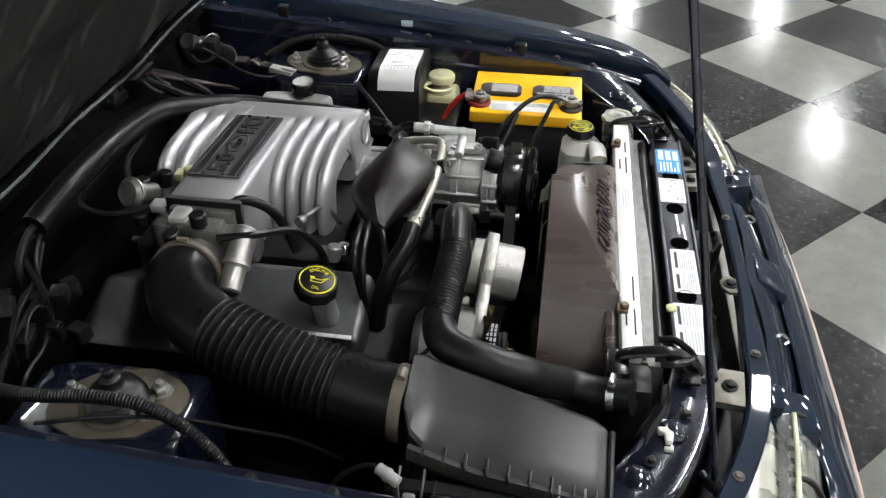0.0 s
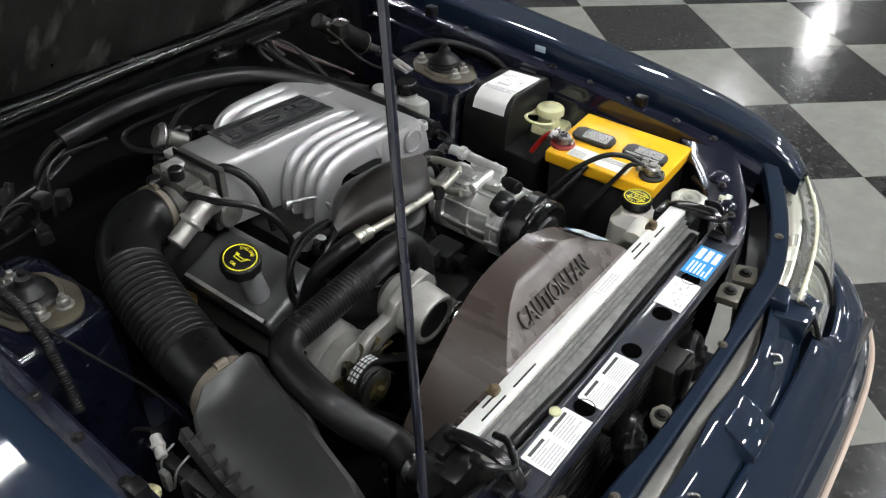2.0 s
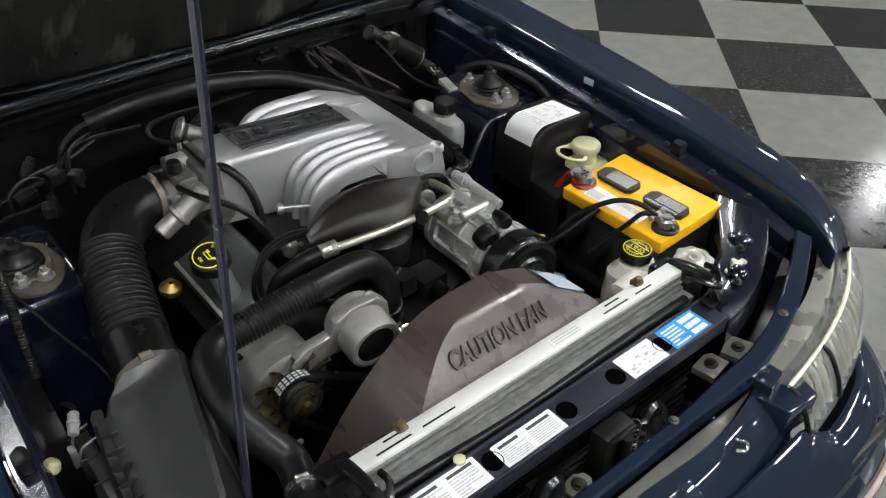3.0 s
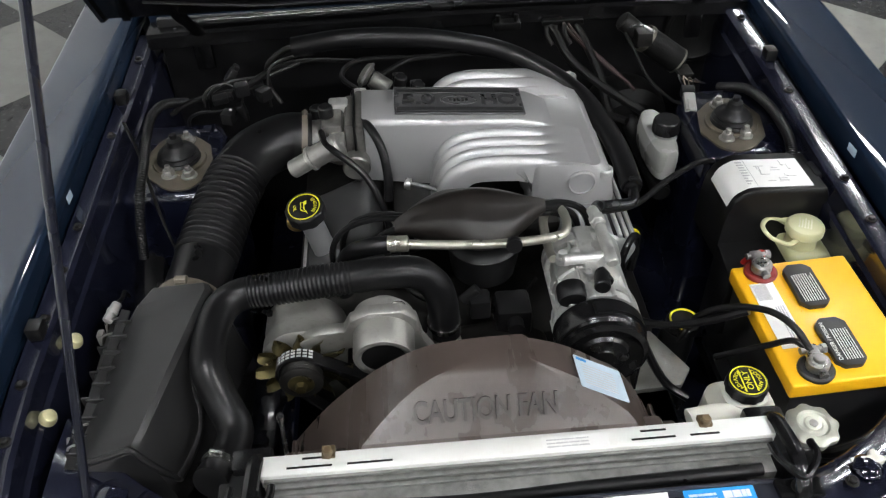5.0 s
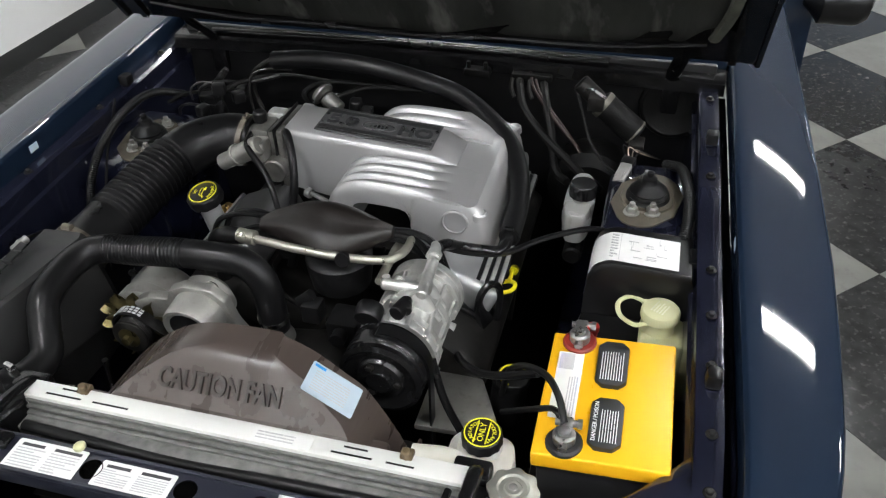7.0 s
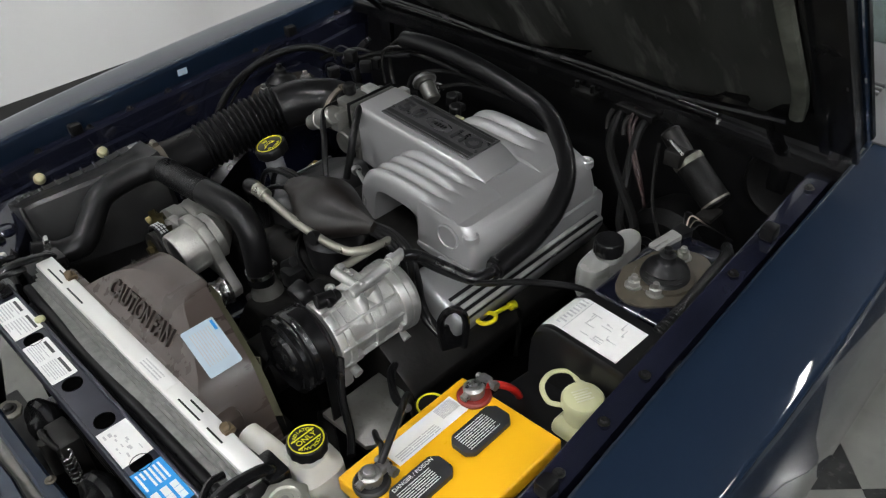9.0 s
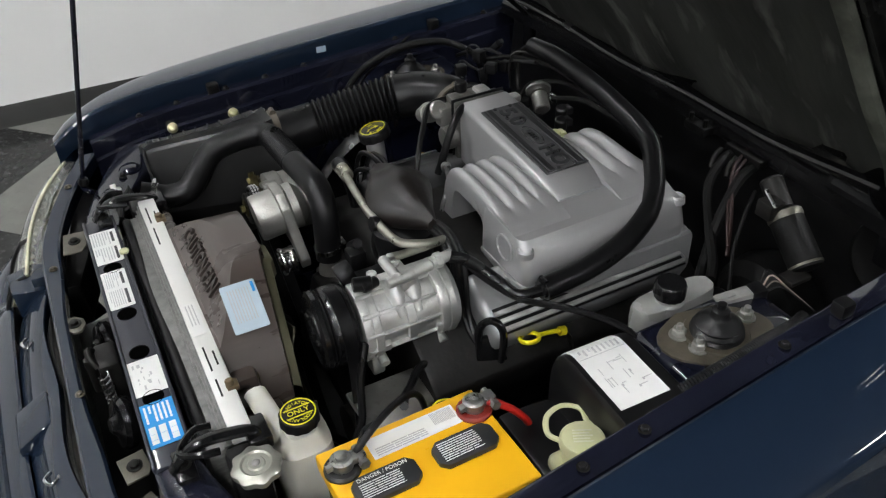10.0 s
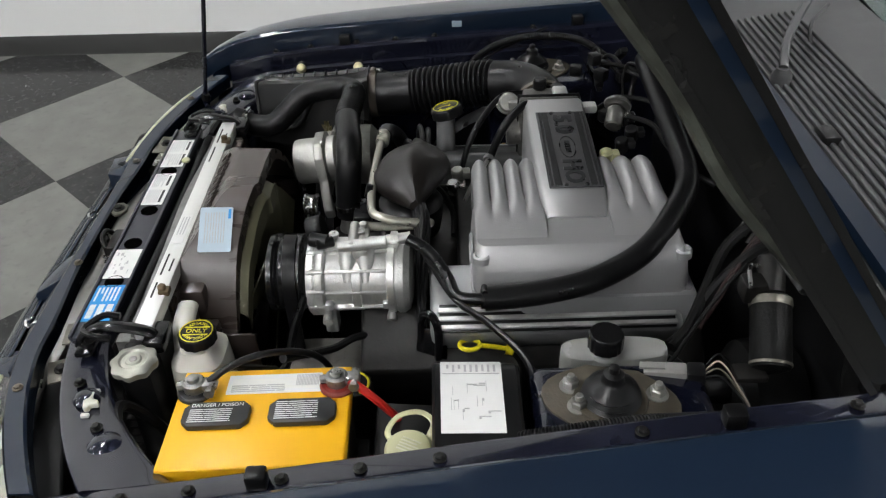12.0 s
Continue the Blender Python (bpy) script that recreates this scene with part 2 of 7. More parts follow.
def solo(name, bm, material, label, category, group="", kind="", angle=38, shift=(0, 0, 0)):
    """A thing that is one mesh."""
    vs = [v.co for v in bm.verts]
    lo = V((sum(v.x for v in vs) / len(vs), sum(v.y for v in vs) / len(vs), min(v.z for v in vs)))
    bmesh.ops.recalc_face_normals(bm, faces=bm.faces)
    bmesh.ops.translate(bm, vec=-lo, verts=bm.verts)
    me = bpy.data.meshes.new(name)
    bm.to_mesh(me)
    bm.free()
    for p in me.polygons:
        p.use_smooth = True
    me.set_sharp_from_angle(angle=radians(angle))
    me.materials.append(material)
    ob = new(name, me)
    ob.matrix_basis = LEAN @ Matrix.Translation(lo + V(shift))
    HOME[ob] = lo
    return tagged(ob, label, category, group, kind)


def B():
    return bmesh.new()


def frame_of(axis):
    a = V(axis).normalized()
    h = V((0, 0, 1)) if abs(a.z) < 0.9 else V((0, 1, 0))
    x = h.cross(a).normalized()
    y = a.cross(x)
    return x, y, a


def box(bm, lo, hi, bev=0.0, seg=2, m=None):
    """A box between two corners, with rounded edges, moved by m."""
    t = bmesh.new()
    c = [(a + b) / 2 for a, b in zip(lo, hi)]
    d = [abs(b - a) for a, b in zip(lo, hi)]
    bmesh.ops.create_cube(t, size=1, matrix=Matrix.Translation(c) @ Matrix.Diagonal((*d, 1)))
    if bev:
        bmesh.ops.bevel(t, geom=t.edges[:], offset=min(bev, min(d) * 0.49), segments=seg, profile=0.5, affect="EDGES")
    if m is not None:
        bmesh.ops.transform(t, matrix=m, verts=t.verts)
    merge(bm, t)
    return bm


def merge(bm, t):
    me = bpy.data.meshes.new("t")
    t.to_mesh(me)
    t.free()
    bm.from_mesh(me)
    bpy.data.meshes.remove(me)


def rings(bm, rs, caps=True, closed=True):
    """Skin a list of rings of points."""
    vv = [[bm.verts.new(p) for p in r] for r in rs]
    n = len(vv[0])
    for a, b in zip(vv, vv[1:]):
        for i in range(n if closed else n - 1):
            j = (i + 1) % n
            bm.faces.new((a[i], a[j], b[j], b[i]))
    if caps and closed:
        bm.faces.new(vv[0][::-1])
        bm.faces.new(vv[-1])
    return bm


def lathe(bm, profile, origin, axis=(0, 0, 1), n=24, caps=True):
    """A turned form: (radius, height) pairs along the axis."""
    x, y, a = frame_of(axis)
    o = V(origin)
    rs = []
    for r, h in profile:
        r = max(r, 0.0003)
        rs.append([o + a * h + x * (r * math.cos(2 * math.pi * i / n)) + y * (r * math.sin(2 * math.pi * i / n)) for i in range(n)])
    return rings(bm, rs, caps)


def rod(bm, p, q, r, n=12, r2=None, bev=0.0):
    p, q = V(p), V(q)
    l = (q - p).length
    r2 = r if r2 is None else r2
    b = min(bev, l / 3, r * 0.6, r2 * 0.6)
    prof = [(r - b, 0), (r, b), (r2, l - b), (r2 - b, l)] if b else [(r, 0), (r2, l)]
    return lathe(bm, prof, p, q - p, n)


def spline(pts, sub=6):
    pts = [V(p) for p in pts]
    if len(pts) < 3:
        return [pts[0].lerp(pts[1], i / sub) for i in range(sub + 1)]
    out = []
    for i in range(len(pts) - 1):
        p0 = pts[i - 1] if i else pts[0] * 2 - pts[1]
        p1, p2 = pts[i], pts[i + 1]
        p3 = pts[i + 2] if i + 2 < len(pts) else pts[-1] * 2 - pts[-2]
        for k in range(sub):
            t = k / sub
            out.append(0.5 * ((2 * p1) + (p2 - p0) * t + (2 * p0 - 5 * p1 + 4 * p2 - p3) * t * t + (3 * p1 - p0 - 3 * p2 + p3) * t ** 3))
    out.append(pts[-1])
    return out


def tube(bm, pts, r, n=10, sub=6, smooth=True, caps=True, flat=1.0):
    """A hose along points; r is a number or a function of the distance along it and the whole length."""
    c = spline(pts, sub) if smooth else [V(p) for p in pts]
    ln = [0.0]
    for a, b in zip(c, c[1:]):
        ln.append(ln[-1] + (b - a).length)
    t0 = (c[1] - c[0]).normalized()
    nx = frame_of(t0)[0]
    rs = []
    for i, p in enumerate(c):
        t = (c[min(i + 1, len(c) - 1)] - c[max(i - 1, 0)]).normalized()
        nx = (nx - t * nx.dot(t)).normalized()
        ny = t.cross(nx)
        rad = r(ln[i], ln[-1]) if callable(r) else r
        rs.append([p + nx * (rad * math.cos(2 * math.pi * k / n)) + ny * (rad * flat * math.sin(2 * math.pi * k / n)) for k in range(n)])
    return rings(bm, rs, caps)


def ribbed(pts, r, pitch, depth, n=20, bm=None, start=0.0, stop=1.0):
    """A hose with bellows between two shares of its length."""
    bm = bm or B()
    c = spline(pts, 24)
    ln = [0.0]
    for a, b in zip(c, c[1:]):
        ln.append(ln[-1] + (b - a).length)
    total = ln[-1]
    steps = int(total / (pitch / 6))
    q, k = [], 0
    for i in range(steps + 1):
        s = total * i / steps
        while k < len(ln) - 2 and ln[k + 1] < s:
            k += 1
        q.append(c[k].lerp(c[k + 1], (s - ln[k]) / max(1e-9, ln[k + 1] - ln[k])))

    def rad(s, l):
        if start * l < s < stop * l:
            return r - depth * (0.5 + 0.5 * math.cos(2 * math.pi * s / pitch)) ** 1.5
        return r - depth * 0.35
    return tube(bm, q, rad, n, smooth=False)


def prism(bm, poly, z0, z1, m=None, bev=0.0, seg=2):
    """An outline in x and y, raised from z0 to z1, then moved by m."""
    t = bmesh.new()
    rings(t, [[V((x, y, z0)) for x, y in poly], [V((x, y, z1)) for x, y in poly]])
    bmesh.ops.recalc_face_normals(t, faces=t.faces)
    if bev:
        bmesh.ops.bevel(t, geom=t.edges[:], offset=bev, segments=seg, profile=0.5, affect="EDGES", clamp_overlap=True)
    if m is not None:
        bmesh.ops.transform(t, matrix=m, verts=t.verts)
    merge(bm, t)
    return bm


def sheet(bm, rows, thick, down=(0, 0, -1)):
    """A thick skin over a grid of points."""
    d = V(down).normalized() * thick
    top = [[bm.verts.new(p) for p in r] for r in rows]
    bot = [[bm.verts.new(V(p) + d) for p in r] for r in rows]
    h, w = len(rows), len(rows[0])
    for i in range(h - 1):
        for j in range(w - 1):
            bm.faces.new((top[i][j], top[i][j + 1], top[i + 1][j + 1], top[i + 1][j]))
            bm.faces.new((bot[i][j], bot[i + 1][j], bot[i + 1][j + 1], bot[i][j + 1]))
    for i in range(h - 1):
        bm.faces.new((top[i][0], top[i + 1][0], bot[i + 1][0], bot[i][0]))
        bm.faces.new((top[i][-1], bot[i][-1], bot[i + 1][-1], top[i + 1][-1]))
    for j in range(w - 1):
        bm.faces.new((top[0][j], bot[0][j], bot[0][j + 1], top[0][j + 1]))
        bm.faces.new((top[-1][j], top[-1][j + 1], bot[-1][j + 1], bot[-1][j]))
    return bm


def interp(table, v):
    """Linear reading of a table of (key, value) with falling or rising keys."""
    t = sorted(table)
    if v <= t[0][0]:
        return t[0][1]
    for (a, x), (b, y) in zip(t, t[1:]):
        if v <= b:
            return x + (y - x) * (v - a) / (b - a)
    return t[-1][1]


def basis(o, ux, uy):
    """A pose whose x and y lie along ux and uy at o."""
    x = V(ux).normalized()
    z = x.cross(V(uy)).normalized()
    y = z.cross(x)
    m = Matrix((x, y, z)).transposed().to_4x4()
    m.translation = V(o)
    return m


def bolt(bm, p, axis=(0, 0, 1), r=0.007, h=0.007, washer=True):
    """A hexagon head with its washer."""
    if washer:
        lathe(bm, [(r * 1.5, 0), (r * 1.5, 0.0015), (r * 1.3, 0.002)], p, axis, 14)
    lathe(bm, [(r, 0.001), (r, h), (r * 0.75, h + 0.0012)], p, axis, 6)
    return bm


def bolt_part(p, axis, r, h, material, parent, name="bolt", label=""):
    return part(name, bolt(B(), p, axis, r, h), material, parent, label)


def letters(body, size, m, material, parent, depth=0.0008, name="lettering", label="", width=1.0, bold=0.0):
    """Raised letters on a plane m, centred on its origin."""
    cu = bpy.data.curves.new(name, "FONT")
    cu.body, cu.size, cu.extrude, cu.offset = body, size, depth, bold
    cu.align_x, cu.align_y = "CENTER", "CENTER"
    t = new("t", cu)
    dg = bpy.context.evaluated_depsgraph_get()
    me = bpy.data.meshes.new_from_object(t.evaluated_get(dg))
    bpy.data.objects.remove(t)
    me.name = name
    home = HOME.get(parent, V((0, 0, 0)))
    me.transform(Matrix.Translation(-home) @ m @ Matrix.Diagonal((width, 1, 1, 1)))
    me.materials.clear()
    me.materials.append(material)
    ob = new(name, me)
    ob.parent = parent
    HOME[ob] = home
    return tagged(ob, label)


def ring_letters(body, size, m, radius, a0, a1, material, parent, name="lettering"):
    """Letters on an arc, from angle a0 to a1 in degrees."""
    obs = []
    for i, ch in enumerate(body):
        if ch == " ":
            continue
        a = radians(a0 + (a1 - a0) * i / max(1, len(body) - 1))
        obs.append(m @ Matrix.Translation((radius * math.cos(a), radius * math.sin(a), 0)) @ Matrix.Rotation(a - math.pi / 2, 4, "Z"))
    first = [c for c in body if c != " "]
    bm = B()
    for ch, mm in zip(first, obs):
        cu = bpy.data.curves.new(name, "FONT")
        cu.body, cu.size, cu.extrude, cu.align_x, cu.align_y = ch, size, 0.0004, "CENTER", "CENTER"
        t = new("t", cu)
        me = bpy.data.meshes.new_from_object(t.evaluated_get(bpy.context.evaluated_depsgraph_get()))
        bpy.data.objects.remove(t)
        me.transform(mm)
        bm.from_mesh(me)
        bpy.data.meshes.remove(me)
    return part(name, bm, material, parent)


def bars(m, x0, y0, x1, y1, lines, seed, fill=0.9, thick=0.55, z=0.0006, gaps=True):
    """Plain bars for print that cannot be read, in a field of the plane m."""
    rnd = random.Random(seed)
    bm = B()
    step = (y1 - y0) / lines
    for i in range(lines):
        yb = y1 - (i + 0.5 + thick / 2) * step
        x = x0
        end = x0 + (x1 - x0) * (fill if rnd.random() < 0.8 else fill * rnd.uniform(0.4, 0.9))
        while x < end - 0.001:
            w = min(rnd.uniform(0.1, 0.35) * (x1 - x0), end - x) if gaps else end - x
            box(bm, (x, yb, 0), (x + w * 0.93, yb + thick * step, z), m=m)
            x += w
    return bm


def label_sheet(parent, m, w, h, material=None, name="label", text="", r=0.003, thick=0.0006):
    """A stuck-on label with rounded corners, its corner at m's origin."""
    poly = []
    for cx, cy, a in ((w - r, h - r, 0), (r, h - r, 90), (r, r, 180), (w - r, r, 270)):
        for k in range(4):
            poly.append((cx + r * math.cos(radians(a + 30 * k)), cy + r * math.sin(radians(a + 30 * k))))
    return part(name, prism(B(), poly, 0, thick, m), material or PAPER, parent, text)


# ---------------------------------------------------------------- hall
WEST, EAST, SOUTH, NORTH = -2.5, 16.0, -8.0, 12.0
WALLDIR = V((0.025, 1.0, 0)).normalized()
WALLFOOT = V((-2.435, 0.0, GROUND))
mw_ = basis(WALLFOOT, (WALLDIR.y, -WALLDIR.x, 0), (WALLDIR.x, WALLDIR.y, 0))
part("wall_west", box(B(), (-0.2, SOUTH - 0.4, 0), (0.0, NORTH + 0.4, CEIL - GROUND), m=mw_), WALLW, None, "white painted showroom wall", kind="structure")
part("wall_east", box(B(), (EAST, SOUTH, GROUND), (EAST + 0.2, NORTH, CEIL)), WALLG, None, "grey painted showroom wall", kind="structure")
part("wall_south", box(B(), (WEST - 1.6, SOUTH - 0.2, GROUND), (EAST + 0.2, SOUTH, CEIL)), WALLG, None, "grey painted showroom wall", kind="structure")
part("wall_north", box(B(), (WEST - 0.2, NORTH, GROUND), (EAST + 0.2, NORTH + 0.2, CEIL)), WALLN, None, "blue-grey painted end wall", kind="structure")
part("ceiling", box(B(), (WEST - 1.6, SOUTH - 0.2, CEIL), (EAST + 0.2, NORTH + 0.2, CEIL + 0.2)), CEILM, None, "dark open showroom ceiling", kind="structure")
bb = B()
prism(bb, [(0, 0), (0.012, 0.0), (0.008, 0.008), (0.004, 0.091), (0, 0.096)], SOUTH, NORTH, mw_ @ basis((0, 0, 0), (1, 0, 0), (0, 0, 1)) @ Matrix.Diagonal((1, 1, -1, 1)))
part("baseboard", bb, BASEB, None, "black rubber cove base along the wall", kind="structure")
fl = part("floor", box(B(), (WEST - 1.6, SOUTH - 0.2, GROUND - 0.2), (EAST + 0.2, NORTH + 0.2, GROUND - 0.003)), GROUT, None, "checkered vinyl tile floor, polished", kind="structure")


def ceiling_lamp():
    t = thing("ceiling_light", (0, 0, CEIL - 0.11), "white linear fluorescent ceiling light, lit", "ceiling light", "ceiling lights")
    bm = B()
    box(bm, (-0.62, -0.16, CEIL - 0.08), (0.62, 0.16, CEIL - 0.001), 0.01)
    part("housing", bm, LAMPBODY, t)
    bm = B()
    box(bm, (-0.58, -0.07, CEIL - 0.105), (0.58, 0.07, CEIL - 0.082), 0.008)
    part("diffuser", bm, lampm, t, "glowing white diffuser")
    return t


lamp0 = ceiling_lamp()
first = True
for lx in (-1.0, 2.0, 5.3, 10.2, 15.1):
    for ly in (-6.7, -3.95, -1.2, 2.8, 4.6, 8.2):
        if (lx < 0 or lx > 5) and 3 < ly < 6 or lx > 6 and ly > 8:
            continue
        if first:
            lamp0.matrix_basis = Matrix.Translation((lx, ly, CEIL - 0.11))
            first = False
        else:
            copy_thing(lamp0, Matrix.Translation((lx, ly, CEIL - 0.11)))
copy_thing(lamp0, Matrix.Translation((4.75, -1.80, CEIL - 0.11)))

# ---------------------------------------------------------------- car body
car = thing("car", (0, 0.6, GROUND), "navy blue coupe with its bonnet propped open", "car")
XI = [(1.5, 0.655), (1.1, 0.667), (0.845, 0.675), (0.55, 0.684), (0.336, 0.691), (0.1, 0.698), (-0.05, 0.692), (-0.14, 0.672), (-0.175, 0.648)]
ZI = [(1.5, 0.990), (1.0, 0.952), (0.7, 0.920), (0.4, 0.885), (0.1, 0.848), (0.0, 0.832), (-0.05, 0.820), (-0.1, 0.800), (-0.14, 0.776), (-0.175, 0.745)]
XO = [(1.5, 0.872), (0.5, 0.87), (0.3, 0.862), (0.1, 0.845), (0.0, 0.828), (-0.06, 0.806), (-0.11, 0.780), (-0.14, 0.757), (-0.175, 0.715)]


XT = [(1.5, 0.79), (1.28, 0.799), (1.0, 0.812), (0.82, 0.822), (0.6, 0.832), (0.45, 0.835), (0.3, 0.832), (0.19, 0.828), (0.1, 0.819), (0.0, 0.800), (-0.06, 0.777), (-0.11, 0.750), (-0.14, 0.727), (-0.175, 0.680)]
ZP = [(1.5, -0.005), (0.9, 0.0), (0.4, 0.026), (0.1, 0.042), (-0.14, 0.046)]


def rail(s, y):
    """Inner edge of a wing: half width and height."""
    return (interp(XI, y) + (0.016 + 0.012 * y if s < 0 else 0), interp(ZI, y) + (interp(ZP, y) if s < 0 else 0))


def fender(s):
    rs = []
    for y in (1.47, 1.3, 1.1, 0.9, 0.7, 0.5, 0.35, 0.25, 0.18, 0.12, 0.07, 0.03, 0.0, -0.03, -0.055, -0.08, -0.10, -0.12, -0.135, -0.155, -0.17):
        if y < -0.14:
            continue
        (xi, zi), xo, xt = rail(s, y), interp(XO, y) + (0.016 if s < 0 else 0), interp(XT, y) + (0.016 if s < 0 else 0)
        low = 0.3 if y > 0.05 else 0.62
        w = xt - xi
        zs = zi - 0.090
        xs = min(xo, xt + 0.014)
        sec = [(xi, zi - 0.05), (xi, zi - 0.006), (xi + 0.002, zi - 0.0015), (xi + 0.007, zi), (xi + 0.2 * w, zi), (xi + 0.4 * w, zi - 0.0015), (xi + 0.65 * w, zi - 0.005), (xi + 0.85 * w, zi - 0.0095),
               (xt - 0.006, zi - 0.0125), (xt - 0.001, zi - 0.015), (xt + 0.002, zi - 0.020), (xt + 0.006, zi - 0.045), (xs - 0.002, zs),
               (xs, zs - 0.2 * (zs - low)), (xs, zs - 0.45 * (zs - low)), (xs - 0.002, zs - 0.75 * (zs - low)), (xs - 0.02, low)]
        rs.append([V((s * x, y, z)) for x, z in sec])
    bm = sheet(B(), rs, 0.003, (-s, 0, -0.6))
    return part("fender", bm, PAINT, car, "glossy navy painted front wing", angle=60)


def apron(s):
    """Gutter rail, side wall of the bay."""
    f = []
    for y in (1.08, 0.9, 0.7, 0.5, 0.3, 0.15, 0.03, -0.06):
        xi, zi = rail(s, y)
        w, h = (0.036, 0.010) if s < 0 else (0.056, 0.0)
        sec = [(xi - 0.001, zi - 0.052 - h), (xi - 0.010, zi - 0.052 - h), (xi - 0.012, zi - 0.034 - h), (xi - w, zi - 0.032 - h), (xi - w - 0.006, zi - 0.038 - h),
               (xi - w - 0.008, zi - 0.075 - h), (xi - w - 0.014, zi - 0.08 - h), (xi - 0.07, 0.62), (xi - 0.10, 0.40), (xi - 0.11, 0.25)]
        if s > 0:
            sec[:4] = [(xi - 0.001, zi - 0.085), (xi - 0.022, zi - 0.085), (xi - 0.025, zi - 0.036), (xi - w, zi - 0.034)]
        f.append([V((s * x, y, z)) for x, z in sec])
    bm = sheet(B(), f, 0.003, (s, 0, 0))
    p = part("inner_fender", bm, RAILPAINT, car, "dark navy inner wing with bolted rail")
    for y in (0.98, 0.72, 0.47, 0.37, 0.27, 0.15, 0.06):
        bolt_part((s * (rail(s, y)[0] - (0.026 if s < 0 else 0.040)), y, rail(s, y)[1] - (0.043 if s < 0 else 0.033)), (0, 0, 1), 0.006, 0.006, DARK, p)
    for y in (0.83, 0.24):
        x, z = rail(s, y)[0] - (0.025 if s < 0 else 0.038), rail(s, y)[1] - (0.044 if s < 0 else 0.036)
        bm = box(B(), (s * x - 0.012, y - 0.014, z), (s * x + 0.012, y + 0.014, z + 0.026), 0.005)
        part("hood_bumper", bm, RUBBER, p, "black rubber bonnet stop")
    bm = B()
    x, z = rail(s, 0.55)
    box(bm, (s * (x - 0.0015) - 0.0008, 0.515, z - 0.034), (s * (x - 0.0015) + 0.0008, 0.575, z - 0.018), 0.0003)
    part("label", bm, PAPERGREY, p, "small pale data sticker")
    return p


for s in (-1, 1):
    fender(s)
    apron(s)

# strut towers
def strut_tower(s):
    bm = B()
    prism(bm, [(0.452, 0.60), (0.63, 0.60), (0.63, 0.85), (0.47, 0.85), (0.45, 0.80)], 0.3, 0.826, Matrix.Translation((-0.028 if s < 0 else 0, 0, 0)) @ Matrix.Diagonal((s, 1, 1, 1)), 0.018, 3)
    t = part("strut_tower", bm, PAINT_BAY, car, "dark navy strut tower")
    cx, cy = (-0.560 if s < 0 else 0.530), 0.706
    bm = prism(B(), [(0.036 * math.cos(a) * 1.7, 0.096 * math.sin(a)) if abs(math.sin(a)) > 0.5 else (0.062 * math.copysign(1, math.cos(a)), 0.096 * math.sin(a)) for a in [2 * math.pi * (k + 0.5) / 24 for k in range(24)]], 0.826, 0.831, Matrix.Translation((cx, cy, 0)) @ Matrix.Rotation(radians(-12 * s), 4, "Z"), 0.0015)
    lathe(bm, [(0.052, 0.0), (0.050, 0.004), (0.044, 0.005), (0.030, 0.004)], (cx, cy, 0.831), n=36)
    part("strut_plate", bm, STRUTPLATE, t, "corroded camber plate")
    bm = B()
    lathe(bm, [(0.040, 0.0), (0.042, 0.004), (0.037, 0.008), (0.040, 0.012), (0.034, 0.016), (0.036, 0.020), (0.030, 0.024), (0.026, 0.029), (0.018, 0.032), (0.015, 0.036), (0.014, 0.046), (0.010, 0.049), (0.007, 0.050), (0.007, 0.058), (0.004, 0.060)], (cx, cy, 0.834), n=32)
    part("strut_mount", bm, BLACK, t, "black ribbed rubber strut mount")
    for dx, dy in ((-0.026 * s, -0.052), (0.012 * s, -0.046), (-0.006 * s, 0.066)):
        bm = B()
        lathe(bm, [(0.0155, 0), (0.0155, 0.002), (0.012, 0.003)], (cx + dx, cy + dy, 0.831), n=20)
        lathe(bm, [(0.0115, 0.003), (0.0115, 0.012), (0.0095, 0.014)], (cx + dx, cy + dy, 0.831), n=6)
        rod(bm, (cx + dx, cy + dy, 0.843), (cx + dx, cy + dy, 0.854), 0.0055, 10, bev=0.001)
        part("strut_nut", bm, ALUGREY, t, "dull zinc flange nut on its stud")


strut_tower(-1)
strut_tower(1)

# firewall and cowl
bm = B()
prism(bm, [(1.05, 0.25), (1.08, 0.25), (1.08, 0.955), (1.065, 0.955), (1.06, 0.93), (1.045, 0.78)], -0.64, 0.64, basis((0, 0, 0), (0, 1, 0), (0, 0, 1)), 0.004)
part("firewall", bm, BLACK, car, "black bulkhead")
bm = B()
rows = []
for x in [-0.66 + 0.132 * i for i in range(11)]:
    c = 0.012 * (1 - (x / 0.66) ** 2)
    rows.append([V((x, y, z + c)) for y, z in ((1.088, 0.94), (1.09, 0.955), (1.105, 0.960), (1.118, 0.966))])
part("cowl_panel", sheet(bm, rows, 0.003), PAINT, car, "navy painted cowl panel")
bm = B()
rows = []
for x in [-0.66 + 0.132 * i for i in range(11)]:
    c = 0.012 * (1 - (x / 0.66) ** 2)
    rows.append([V((x, y, z + c)) for y, z in ((1.028, 0.905), (1.03, 0.928), (1.036, 0.934), (1.06, 0.936), (1.087, 0.938))])
part("cowl_lip", sheet(bm, rows, 0.003), BLACKGLOSS, car, "black painted cowl lip")
bm = B()
tube(bm, [(-0.56, 1.052, 0.945), (-0.3, 1.05, 0.951), (0, 1.05, 0.953), (0.25, 1.05, 0.951), (0.41, 1.05, 0.948)], 0.008, 10)
tube(bm, [(-0.56, 1.066, 0.946), (-0.3, 1.064, 0.953), (0, 1.064, 0.955), (0.25, 1.064, 0.953), (0.41, 1.064, 0.95)], 0.005, 8)
